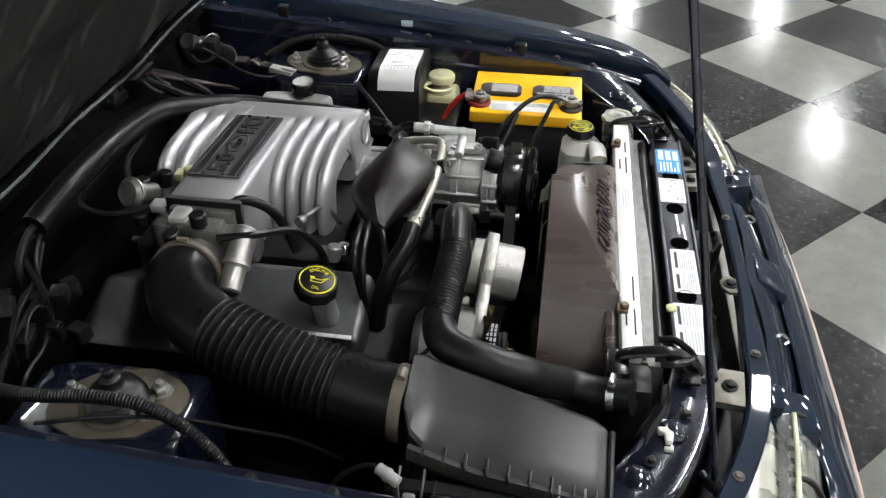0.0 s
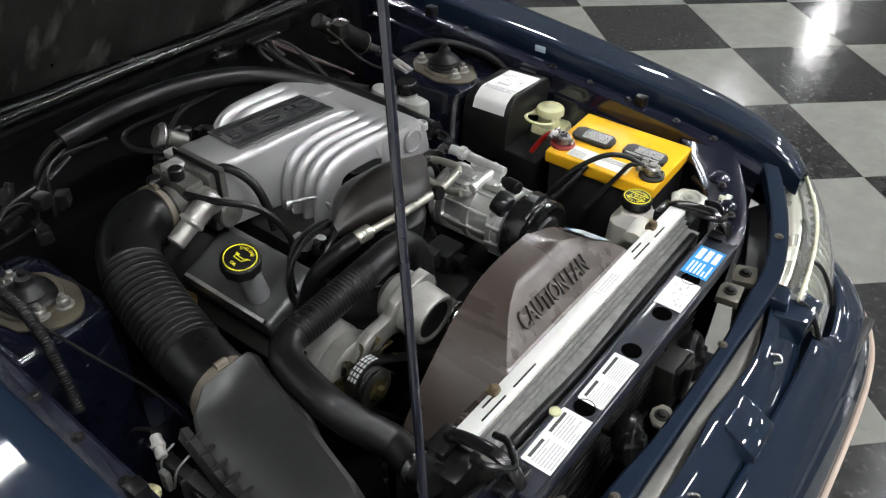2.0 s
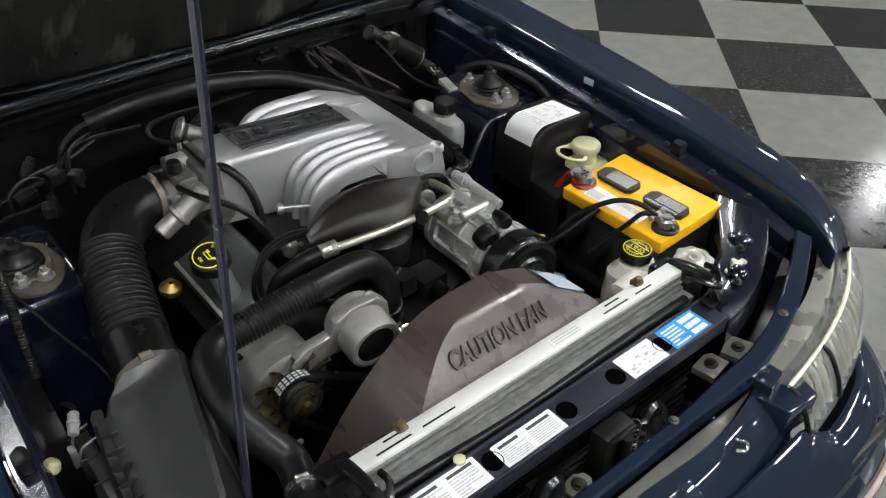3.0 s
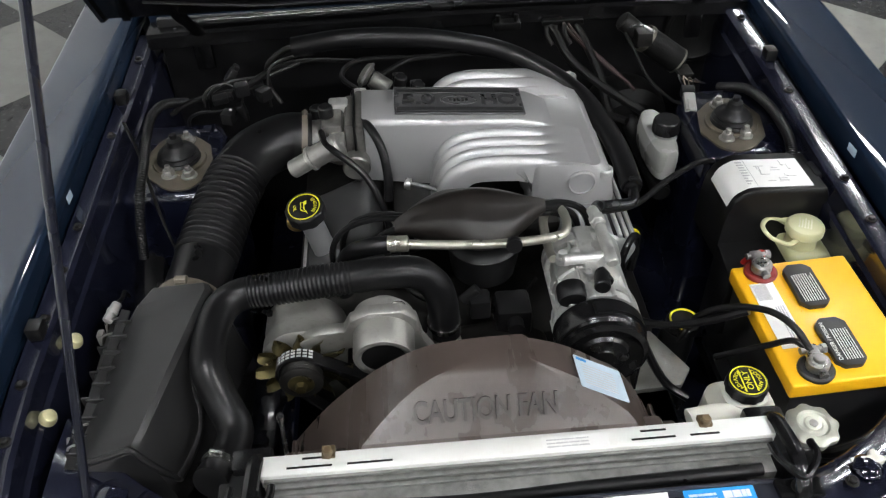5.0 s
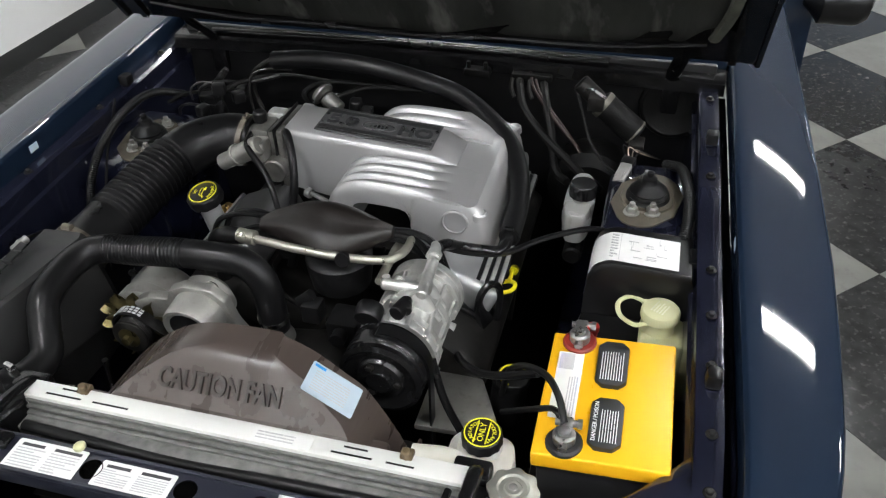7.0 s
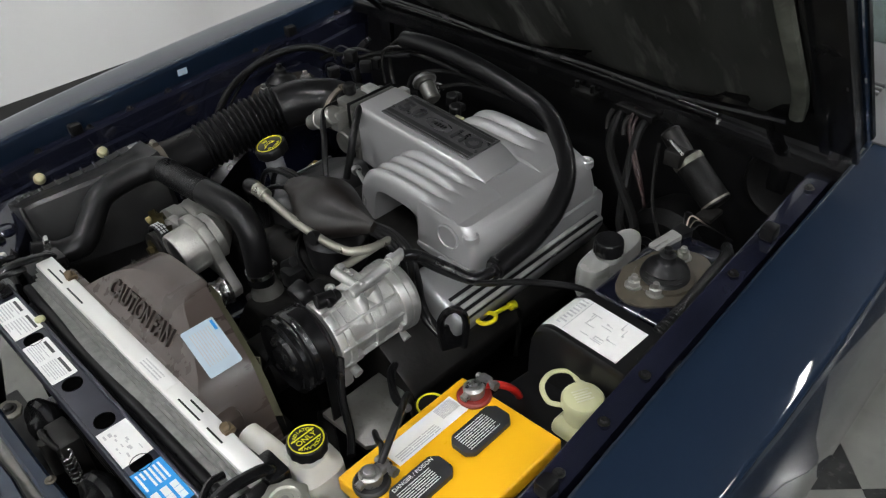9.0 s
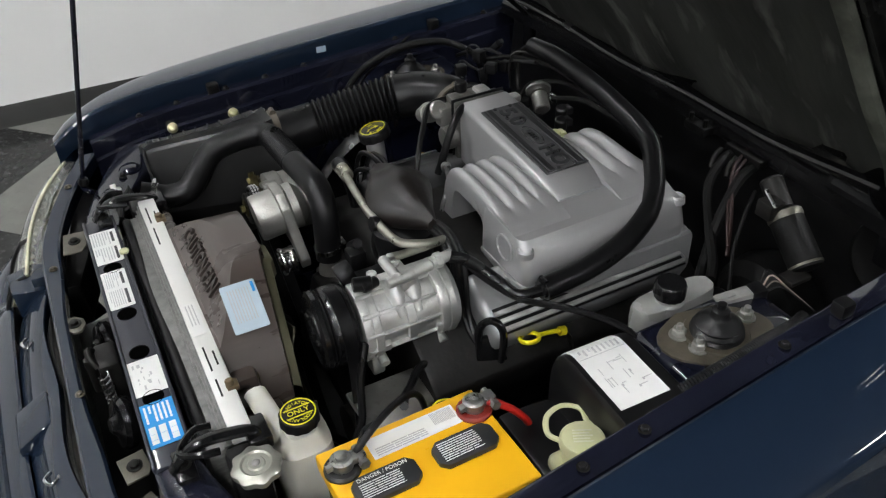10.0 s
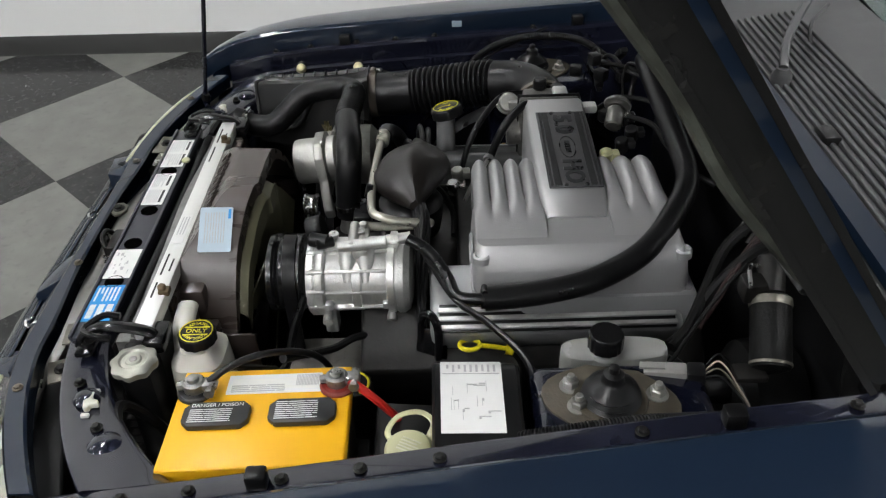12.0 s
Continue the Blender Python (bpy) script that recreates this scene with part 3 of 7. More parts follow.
part("cowl_seal", bm, BLACKGLOSS, car, "glossy black rubber cowl seal")
bm = B()
rows = []
for x in [-0.70 + 0.14 * i for i in range(11)]:
    rows.append([V((x, y, z)) for y, z in ((1.115, 0.966), (1.25, 0.985), (1.42, 1.01))])
part("cowl_grille", sheet(bm, rows, 0.004), COWLGREY, car, "satin grey cowl vent panel")
cg = car.children[-1]
for k in range(11):
    y = 1.128 + 0.0145 * k
    z = 0.966 + (y - 1.115) * 0.141 + 0.0015
    bm = box(B(), (-0.46, y - 0.0042, z), (0.62, y + 0.0042, z + 0.009), 0.002, 1)
    part("slat", bm, COWLGREY, cg)
bm = B()
rows = []
for x in [-0.70 + 0.14 * i for i in range(11)]:
    c = 0.10 * (1 - (x / 0.7) ** 2)
    rows.append([V((x, y - c * 0.5, z)) for y, z in ((1.47, 1.0), (1.72, 1.16), (2.02, 1.34))])
part("windshield", sheet(bm, rows, 0.005, (0, 0.5, -1)), SCREEN, car, "green tinted windscreen")
for s in (-1, 1):
    bm = B()
    tube(bm, [(s * 0.73, 1.44, 0.99), (s * 0.70, 1.72, 1.15), (s * 0.64, 2.05, 1.35)], 0.028, 10, flat=0.7)
    part("windshield_pillar", bm, BLACK, car, "black windscreen pillar trim")
    bm = B()
    rs = []
    for y, w in ((1.46, 0), (1.8, 0), (2.4, 0)):
        rs.append([V((s * x, y, z)) for x, z in ((0.84, 0.99), (0.868, 0.96), (0.874, 0.7), (0.86, 0.3), (0.80, 0.3), (0.80, 0.99))])
    part("door", rings(bm, rs), PAINT, car, "navy painted door")
    bm = B()
    rs = []
    for k, (dx, sc) in enumerate(((0.0, 0.35), (0.03, 0.6), (0.06, 1.0), (0.20, 1.0), (0.235, 0.8), (0.25, 0.4))):
        rs.append([V((s * (0.84 + 0.62 * dx), 1.47 + 0.060 * sc * math.cos(a) * (1.2 if math.cos(a) < 0 else 0.7), 0.975 + 0.060 * sc * math.sin(a))) for a in [2 * math.pi * i / 16 for i in range(16)]])
    part("door_mirror", rings(bm, rs), BLACK, car, "black door mirror housing")
# dark cabin behind the screen
bm = B()
box(bm, (-0.70, 1.5, 0.75), (0.70, 2.6, 0.985), 0.03)
part("dashboard", bm, BLACK, car, "black dashboard top")
bm = B()
rows = [[V((x, y, 1.36 - 0.03 * (x / 0.6) ** 2)) for x in (-0.62, -0.3, 0, 0.3, 0.62)] for y in (2.03, 2.5, 3.2)]
part("roof", sheet(bm, rows, 0.02), PAINT, car, "navy painted roof")
# plain tail that closes the body
for s in (-1, 1):
    rs = [[V((s * x, y, z)) for x, z in ((0.84, 0.985), (0.868, 0.955), (0.874, 0.7), (0.86, 0.36), (0.80, 0.36), (0.80, 0.985))] for y in (2.405, 3.2, 3.9)]
    part("quarter_panel", rings(B(), rs), PAINT, car, "navy painted rear quarter panel")
part("rear_deck", box(B(), (-0.79, 3.3, 0.93), (0.79, 3.92, 0.985), 0.02), PAINT, car, "navy painted boot lid")
part("rear_panel", box(B(), (-0.85, 3.91, 0.34), (0.85, 3.96, 0.95), 0.02), PAINT, car, "navy painted tail panel")
rows = [[V((x, y, z)) for x in (-0.62, -0.3, 0, 0.3, 0.62)] for y, z in ((3.2, 1.345), (3.34, 1.20), (3.5, 0.99))]
part("rear_window", sheet(B(), rows, 0.005), SCREEN, car, "tinted rear window")

# wiper
bm = B()
tube(bm, [(-0.143, 1.14, 1.006), (-0.20, 1.16, 1.03), (-0.30, 1.215, 1.04), (-0.50, 1.34, 1.05), (-0.62, 1.42, 1.06)], 0.009, 8, flat=0.6)
lathe(bm, [(0.020, 0), (0.020, 0.022), (0.012, 0.036)], (-0.143, 1.14, 0.968), n=14)
tube(bm, [(-0.285, 1.248, 0.99), (-0.30, 1.247, 1.03), (-0.36, 1.30, 1.045)], 0.004, 8)
part("wiper_arm", bm, COWLGREY, car, "satin grey wiper arm")
bm = box(B(), (0.055, 1.128, 0.972), (0.105, 1.158, 0.99), 0.005)
part("washer_nozzle", bm, BLACK, car, "black washer nozzle")

# hood
HO, HD, HN = V((0, 0.945, 1.035)), V((0, -0.575, 0.818)).normalized(), V((0, 0.818, 0.575)).normalized()


def hp(x, s, d=0.0):
    return HO + V((x, 0, 0)) + HD * s + HN * d


hood = B()
rows = []
for s_ in (-0.02, 0.02, 0.2, 0.5, 0.8, 1.1, 1.22, 1.27):
    rows.append([hp(x, s_ + 0.05 * (1 - (abs(x) / 0.705) ** 2) * (-1 if s_ < 0.1 else 0), 0.03 + 0.02 * (1 - (x / 0.7) ** 2)) for x in [-0.705 + 0.1007 * i for i in range(15)]])
sheet(hood, rows, 0.012, -HN)
hd = part("hood", hood, PAINT, car, "navy bonnet raised on its prop")
bm = B()
for x0, x1, s0, s1 in ((-0.70, -0.655, 0.0, 1.26), (0.655, 0.70, 0.0, 1.26), (-0.655, 0.655, 0.0, 0.09), (-0.655, 0.655, 1.12, 1.26)):
    t = bmesh.new()
    bmesh.ops.create_cube(t, size=1)
    for v in t.verts:
        v.co = hp(x0 if v.co.x < 0 else x1, s0 if v.co.y < 0 else s1, -0.012 if v.co.z < 0 else 0.03)
    bmesh.ops.bevel(t, geom=t.edges[:], offset=0.008, segments=2, affect="EDGES")
    merge(bm, t)
part("hood_frame", bm, HOODFRAME, hd, "black painted inner frame")
rows = []
rnd = random.Random(4)
nn = 40
for i in range(nn + 1):
    s_ = 0.03 + 1.12 * i / nn
    w = 0.63 - 0.09 * max(0, 1 - s_ / 0.16) ** 2 - 0.04 * max(0, (s_ - 1.05) / 0.1)
    rows.append([hp(w * (-1 + 2 * j / 30), s_ + 0.03 * (1 - (j / 15 - 1) ** 2) * (-1 if i < 5 else 0), -0.016 - 0.012 * noise.noise((j * 0.35, i * 0.3, 1.0)) - (0.0 if 0 < i < nn and 0 < j < 30 else -0.012)) for j in range(31)])
part("hood_insulation", sheet(B(), rows, 0.02, HN), HOODPAD, hd, "scuffed charcoal fibre insulation pad")
bm = tube(B(), [hp(-0.60, 0.062, -0.020), hp(-0.4, 0.045, -0.030), hp(-0.2, 0.033, -0.024), hp(0.0, 0.030, -0.030), hp(0.2, 0.033, -0.024), hp(0.4, 0.045, -0.030), hp(0.60, 0.062, -0.020)], 0.010, 8, flat=0.6)
part("pad_edge", bm, BLACKGLOSS, hd, "shiny black rear seal of the pad")
for s in (-1, 1):
    bm = B()
    tube(bm, [hp(s * 0.612, 0.07, -0.012), hp(s * 0.630, 0.16, -0.020), hp(s * 0.636, 0.28, -0.030), hp(s * 0.630, 0.4, -0.024), hp(s * 0.637, 0.55, -0.030), hp(s * 0.630, 0.7, -0.022), hp(s * 0.633, 0.9, -0.028), hp(s * 0.615, 1.12, -0.014)], 0.013, 8, flat=0.7)
    part("pad_edge", bm, PADEDGE, hd, "pale frayed pad edge")
    bm = B()
    tube(bm, [(s * 0.55, 1.06, 0.90), (s * 0.55, 1.02, 0.95), (s * 0.56, 0.95, 1.02), hp(s * 0.57, 0.12, 0.0)], 0.016, 10, flat=0.5)
    box(bm, (s * 0.55 - 0.02, 1.04, 0.84), (s * 0.55 + 0.02, 1.062, 0.93), 0.004)
    part("hood_hinge", bm, BLACKGLOSS, hd, "black bonnet hinge")

prop = thing("hood_prop_rod", (-0.544, -0.101, 0.8), "thin navy painted bonnet prop rod standing upright", "prop rod")
bm = B()
tube(bm, [(-0.515, -0.09, 0.775), (-0.545, -0.105, 0.776), (-0.543, -0.099, 0.80), (-0.509, -0.055, 1.0), (-0.441, 0.033, 1.4), (-0.373, 0.121, 1.8), (-0.357, 0.142, 1.9)], 0.0052, 10, 4)
part("rod", bm, PAINT_BAY, prop)
bm = B()
lathe(bm, [(0.011, 0), (0.012, 0.006), (0.008, 0.016)], (-0.544, -0.101, 0.784), (0.17, 0.22, 1), 12)
part("grommet", bm, RUBBER, prop)

# front structure
bm = B()
prism(bm, [(-0.36, -0.125), (0.335, -0.125), (0.335, -0.066), (-0.36, -0.066)], 0.762, 0.796, None, 0.004)
tie = part("tie_bar", bm, SATIN, car, "dark navy radiator tie bar with stuck labels")
HOLE = mat("dark_opening", (0.0015, 0.0015, 0.0015), 0.9, 0, 0.1, 10, 0, spec=0.0)
for x in (-0.178, -0.03, 0.079, 0.192):
    bm = B()
    lathe(bm, [(0.0165, 0.0), (0.0165, 0.0012), (0.015, 0.0013), (0.0145, 0.0004)], (x, -0.096, 0.7960), n=20)
    part("hole", bm, HOLE, tie, "dark access hole")
bm = B()
for y in (-0.068, -0.123):
    box(bm, (-0.36, y - 0.003, 0.79), (0.335, y + 0.003, 0.800), 0.002)
part("flange", bm, SATIN, tie)


def side_support(s):
    bm = B()
    rows = []
    for t in [i / 8 for i in range(9)]:
        x = 0.335 + 0.30 * t
        yf = -0.125 + 0.02 * t + 0.10 * t * t
        yr = -0.062 + 0.05 * t + 0.14 * t * t
        z = 0.79 - 0.012 * math.sin(math.pi * t) + 0.01 * t
        rows.append([V((s * x, yf - 0.006, z - 0.06)), V((s * x, yf, z - 0.004)), V((s * x, yf + 0.006, z)), V((s * x, (yf + yr) / 2, z + 0.003)), V((s * x, yr - 0.006, z)), V((s * x, yr, z - 0.004)), V((s * x, yr + 0.004, z - 0.08))])
    sheet(bm, rows, 0.003)
    p = part("side_support", bm, RAILPAINT, car, "pressed navy side support panel")
    for x, y, r in ((0.46, -0.055, 0.02), (0.55, 0.0, 0.024)):
        bm = B()
        lathe(bm, [(r, 0), (r, 0.002), (r * 0.7, 0.008), (r * 0.3, 0.010)], (s * x, y, 0.788), n=16)
        part("mount_boss", bm, RAILPAINT, p)
        part("bolt", bolt(B(), (s * (x - 0.03), y - 0.02, 0.79), r=0.006), DARK, p)
    bm = prism(B(), [(-0.016, -0.006), (0.002, -0.009), (0.016, -0.006), (0.016, 0.001), (0.009, 0.003), (0.008, 0.014), (0.0, 0.012), (-0.002, 0.004), (-0.016, 0.003)], 0.786, 0.797, Matrix.Translation((s * 0.47, -0.045, 0)), 0.002)
    for q in (-0.024, 0.024):
        box(bm, (s * 0.47 + q - 0.003, -0.052, 0.785), (s * 0.47 + q + 0.003, -0.040, 0.7915), 0.001)
    part("clip", bm, WHITEPL, p, "white plastic clip")


side_support(-1)
side_support(1)

# header bar, nose, bumper
def hb_back(x):
    return 0.10 * max(0, (abs(x) - 0.30) / 0.3) ** 1.6


def hb_z(x):
    return 0.770 + 0.03 * max(0, (abs(x) - 0.3) / 0.3)


bm = B()
rows = []
for i in range(41):
    x = -0.64 + 1.28 * i / 40
    yb, z = -0.182 + hb_back(x), hb_z(x)
    cut = 0.013 * math.exp(-(x / 0.21) ** 4)
    rows.append([V((x, yb - cut, z - 0.03)), V((x, yb - cut, z - 0.004)), V((x, yb - cut - 0.004, z)), V((x, yb - 0.031, z)), V((x, yb - 0.035, z - 0.004)), V((x, yb - 0.036, z - 0.025))])
hb = part("header_bar", sheet(bm, rows, 0.003, (0, 0, -1)), PAINT, car, "glossy navy header bar")
for x in (-0.53, -0.27, 0.10, 0.43):
    bolt_part((x, -0.198 + hb_back(x), hb_z(x) + 0.001), (0, 0, 1), 0.0055, 0.004, STRUTPLATE, hb)


NOSE = [(0.25, -0.395), (0.35, -0.438), (0.45, -0.440), (0.52, -0.425), (0.56, -0.408), (0.60, -0.385), (0.625, -0.358), (0.632, -0.338)]


bm = B()
rows = []
for i in range(33):
    x = -0.335 + 0.67 * i / 32
    b = 0.045 * (abs(x) / 0.4) ** 3
    g = -0.012 * math.exp(-((abs(x) - 0.17) / 0.13) ** 2)
    rows.append([V((x, y + 0.007 + b + g * max(0.0, min(1.0, (y + 0.300) / 0.045)), z)) for y, z in ((-0.236, 0.66), (-0.236, 0.716), (-0.240, 0.722), (-0.258, 0.714), (-0.285, 0.694), (-0.305, 0.672), (-0.316, 0.655), (-0.320, 0.640), (-0.322, 0.60))])
hpan = part("header_panel", sheet(bm, rows, 0.004, (0, 0.4, -1)), PAINT, car, "glossy navy nose panel")
for x, y in ((-0.16, -0.275), (0.19, -0.27)):
    bm = B()
    z = interp([(-0.305, 0.672), (-0.285, 0.694), (-0.258, 0.714)], y)
    tube(bm, [(x - 0.012, y, z + 0.004), (x, y - 0.01, z + 0.004), (x + 0.014, y - 0.002, z + 0.004), (x + 0.004, y + 0.012, z + 0.006)], 0.003, 8)
    part("clip", bm, CHROME, hpan, "bright spring clip")
for s in (-1, 1):
    bm = B()
    prism(bm, [(0.285, -0.228), (0.352, -0.216), (0.392, -0.236), (0.372, -0.292), (0.300, -0.286)], 0.66, 0.722, Matrix.Diagonal((s, 1, 1, 1)), 0.003)
    prism(bm, [(0.300, -0.215), (0.350, -0.205), (0.352, -0.236), (0.302, -0.246)], 0.72, 0.742, Matrix.Diagonal((s, 1, 1, 1)), 0.003)
    part("headlight_bracket", bm, PAINT, hpan, "navy headlight mounting bracket")
for x in (0.035,):
    bm = prism(B(), [(-0.045, -0.318), (0.045, -0.318), (0.043, -0.256), (-0.043, -0.256)], 0.60, 0.7165, Matrix.Translation((x, 0, 0)), 0.006)
    for v in bm.verts:
        v.co.z -= max(0.0, (-0.256 - v.co.y)) * 0.55
    part("panel_boss", bm, PAINT, hpan, "raised boss pressed in the nose panel")
bm = box(B(), (-0.40, -0.240, 0.60), (0.40, -0.200, 0.685), 0.006)
part("header_support", bm, GREYPL, hpan, "bare grey header reinforcement")
bm = B()
rows = []
for i in range(81):
    u = -1 + 2 * i / 80
    rows.append([])
    for z in (0.632, 0.628, 0.618, 0.60, 0.57, 0.545, 0.52, 0.47, 0.38, 0.25):
        wid = interp([(0.25, 0.795), (0.52, 0.79), (0.57, 0.78), (0.60, 0.765), (0.632, 0.735)], z)
        x = wid * u
        lift = max(0.0, (z - 0.60) / 0.032) * max(0.0, min(1.0, (0.40 - abs(x)) / 0.06))
        rows[-1].append(V((x, interp(NOSE, z) + 0.035 * u * u + 0.20 * abs(u) ** 7 + 0.026 * lift, z + 0.036 * lift)))
bump = part("bumper_cover", sheet(bm, rows, 0.005, (0, 1, -0.2)), PAINT, car, "glossy navy bumper cover")
bm = B()
tube(bm, [r[6] + V((0, -0.001, 0)) for r in rows[::4]], 0.006, 8, 3)
part("bumper_trim", bm, TRIMTAN, bump, "faded tan rubbing strip")
for s in (-1, 1):
    bm = B()
    rows = []
    for i in range(17):
        t = i / 16
        x = 0.345 + 0.40 * t
        yb = -0.262 + 0.05 * t + 0.075 * t ** 3
        zt = 0.722 + 0.02 * t
        rows.append([V((s * x, yb + 0.03, zt)), V((s * x, yb + 0.006, zt + 0.003)), V((s * x, yb - 0.012, zt - 0.006)), V((s * x, yb - 0.035, zt - 0.04)), V((s * x, yb - 0.05, zt - 0.075)), V((s * x, yb - 0.052, zt - 0.095))])
    hl = part("headlight", sheet(B(), [[p + V((0, 0.035, -0.006)) for p in r] for r in rows], 0.01, (0, 1, 0)), REFLECT, car, "composite headlight with clear ribbed lens")
    part("lens", sheet(bm, rows, 0.004, (0, 1, -0.3)), GLASS, hl, "clear glass lens")
    for k in range(14):
        r = rows[k + 1]
        bm = tube(B(), [r[1] + V((0, 0.010, -0.008)), r[2] + V((0, 0.010, -0.006)), r[3] + V((0, 0.010, -0.004)), r[4] + V((0, 0.010, 0))], 0.0055, 6, 3)
        part("lens_rib", bm, LENSY, hl)
    for k in (0, 5):
        r = rows[k]
        bm = tube(B(), [r[1] + V((0, 0.001, 0.0)), r[2] + V((0, -0.001, 0.001)), r[3] + V((0, -0.002, 0.001)), r[4] + V((0, -0.002, 0))], 0.0045, 8, 4)
        part("lens_divider", bm, BLACK, hl, "black lens divider")
    bm = tube(B(), [r[1] + V((0, 0.002, 0.001)) for r in rows[::4]], 0.004, 8, 4)
    part("lens_rim", bm, LENSY, hl, "yellowed lens rim")
    bm = B()
    prism(bm, [(0.30, -0.20), (0.68, -0.13), (0.70, -0.10), (0.62, -0.06), (0.45, -0.12), (0.30, -0.165)], 0.60, 0.70, Matrix.Diagonal((s, 1, 1, 1)), 0.006)
    part("headlight_housing", bm, BLACK, hl, "black headlight back housing")

# dark tray, frame rails under the engine
bm = B()
box(bm, (-0.62, -0.12, 0.22), (0.62, 1.06, 0.26))
box(bm, (-0.55, -0.375, 0.40), (0.55, -0.115, 0.415), 0.004)
box(bm, (-0.55, -0.375, 0.34), (0.55, -0.355, 0.60), 0.004)
part("undertray", bm, BLACK, car, "grimy dark cross members and air dam")
for s in (-1, 1):
    bm = box(B(), (s * 0.42 - 0.05, -0.1, 0.3), (s * 0.42 + 0.05, 1.05, 0.42), 0.01)
    part("frame_rail", bm, PAINT_BAY, car, "navy frame rail")
# ---------------------------------------------------------------- engine
# block
bm = B()
prism(bm, [(-0.30, 0.62), (-0.34, 0.70), (-0.20, 0.735), (-0.08, 0.66), (0.08, 0.66), (0.20, 0.735), (0.30, 0.66), (0.28, 0.60), (0.14, 0.34), (-0.14, 0.34)], 0.33, 0.93, basis((0, 0, 0), (1, 0, 0), (0, 0, 1)) @ Matrix.Diagonal((1, 1, -1, 1)), 0.01)
solo("engine_block", bm, DARK, "dark greasy V8 block and heads", "engine block")


def valve_cover(s, x0, ztop, y0, hl, ribs):
    """A cast cover on one cylinder bank, tilted outwards."""
    t = thing("valve_cover", (x0, y0, ztop - 0.08), "silver grey cast valve cover with ribs", "valve cover", "valve covers")
    m = Matrix.Translation((x0, y0, ztop)) @ Matrix.Rotation(radians(24 * s), 4, "Y")
    bm = B()
    prism(bm, [(-0.068, -hl), (0.068, -hl), (0.068, hl), (-0.068, hl)], -0.075, 0.0, m, 0.016, 3)
    # the passenger cover takes the copy darkened for shade
    part("cover", bm, CASTGREY if s > 0 else CASTSHADE, t)
    # thin black strip for dark paint and for the shade in the grooves
    if len(ribs) > 1:
        bm = box(B(), (min(s * 0.014, s * 0.066), 0.016 - hl, -0.004), (max(s * 0.014, s * 0.066), hl - 0.016, 0.0012), 0.0008, m=m)
        part("rib_ground", bm, BLACK, t, "black paint and painted shade between the ribs")
    for k in ribs:
        bm = box(B(), (s * (0.026 + 0.016 * k) - 0.0045, 0.013 - hl, -0.002), (s * (0.026 + 0.016 * k) + 0.0045, hl - 0.013, 0.005), 0.0015, m=m)
        part("rib", bm, CASTGREY if s > 0 else CASTSHADE, t)
        bm = box(B(), (s * (0.026 + 0.016 * k) - 0.0035, 0.015 - hl, 0.004), (s * (0.026 + 0.016 * k) + 0.0035, hl - 0.015, 0.0062), 0.0008, m=m)
        part("rib_face", bm, ALU, t, "polished bare rib face")
    bm = B()
    box(bm, (-0.075, -hl - 0.01, -0.088), (0.075, hl + 0.01, -0.074), 0.004, m=m)
    part("flange", bm, DARK, t)
    for y in (-0.95, -0.45, 0.1, 0.6, 0.95):
        bolt_part(m @ V((s * 0.068, y * hl, -0.074)), m.to_3x3() @ V((0, 0, 1)), 0.006, 0.006, DARK, t)
    return t


vcl = valve_cover(-1, -0.262, 0.777, 0.545, 0.118, (2,))
vcr = valve_cover(1, 0.232, 0.772, 0.669, 0.215, (0, 1, 2))

# upper intake
im = thing("intake_manifold", (0.05, 0.70, 0.80), "silver painted upper intake manifold with curved runners", "intake manifold", shift=(-0.004, 0.007, 0.001))


def pm(x, y, z):
    """A place on the manifold, whose top leans a little to the driver's side."""
    return V((x, y, z - 0.075 * (x + 0.137)))


bm = B()
rs = []
for x, w, zb, zt in ((-0.195, 0.058, 0.80, 0.921), (-0.19, 0.060, 0.79, 0.923), (-0.02, 0.060, 0.775, 0.924), (0.10, 0.060, 0.78, 0.925), (0.125, 0.058, 0.79, 0.921), (0.165, 0.054, 0.80, 0.906)):
    c = 0.703
    rs.append([pm(x, c + a * w, z) for a, z in ((-1.0, zb), (-1.0, zt - 0.012), (-0.95, zt - 0.004), (-0.86, zt), (0.86, zt), (0.95, zt - 0.004), (1.0, zt - 0.012), (1.0, zb))])
rings(bm, rs)
part("plenum_log", bm, CASTPAINT, im, angle=50)
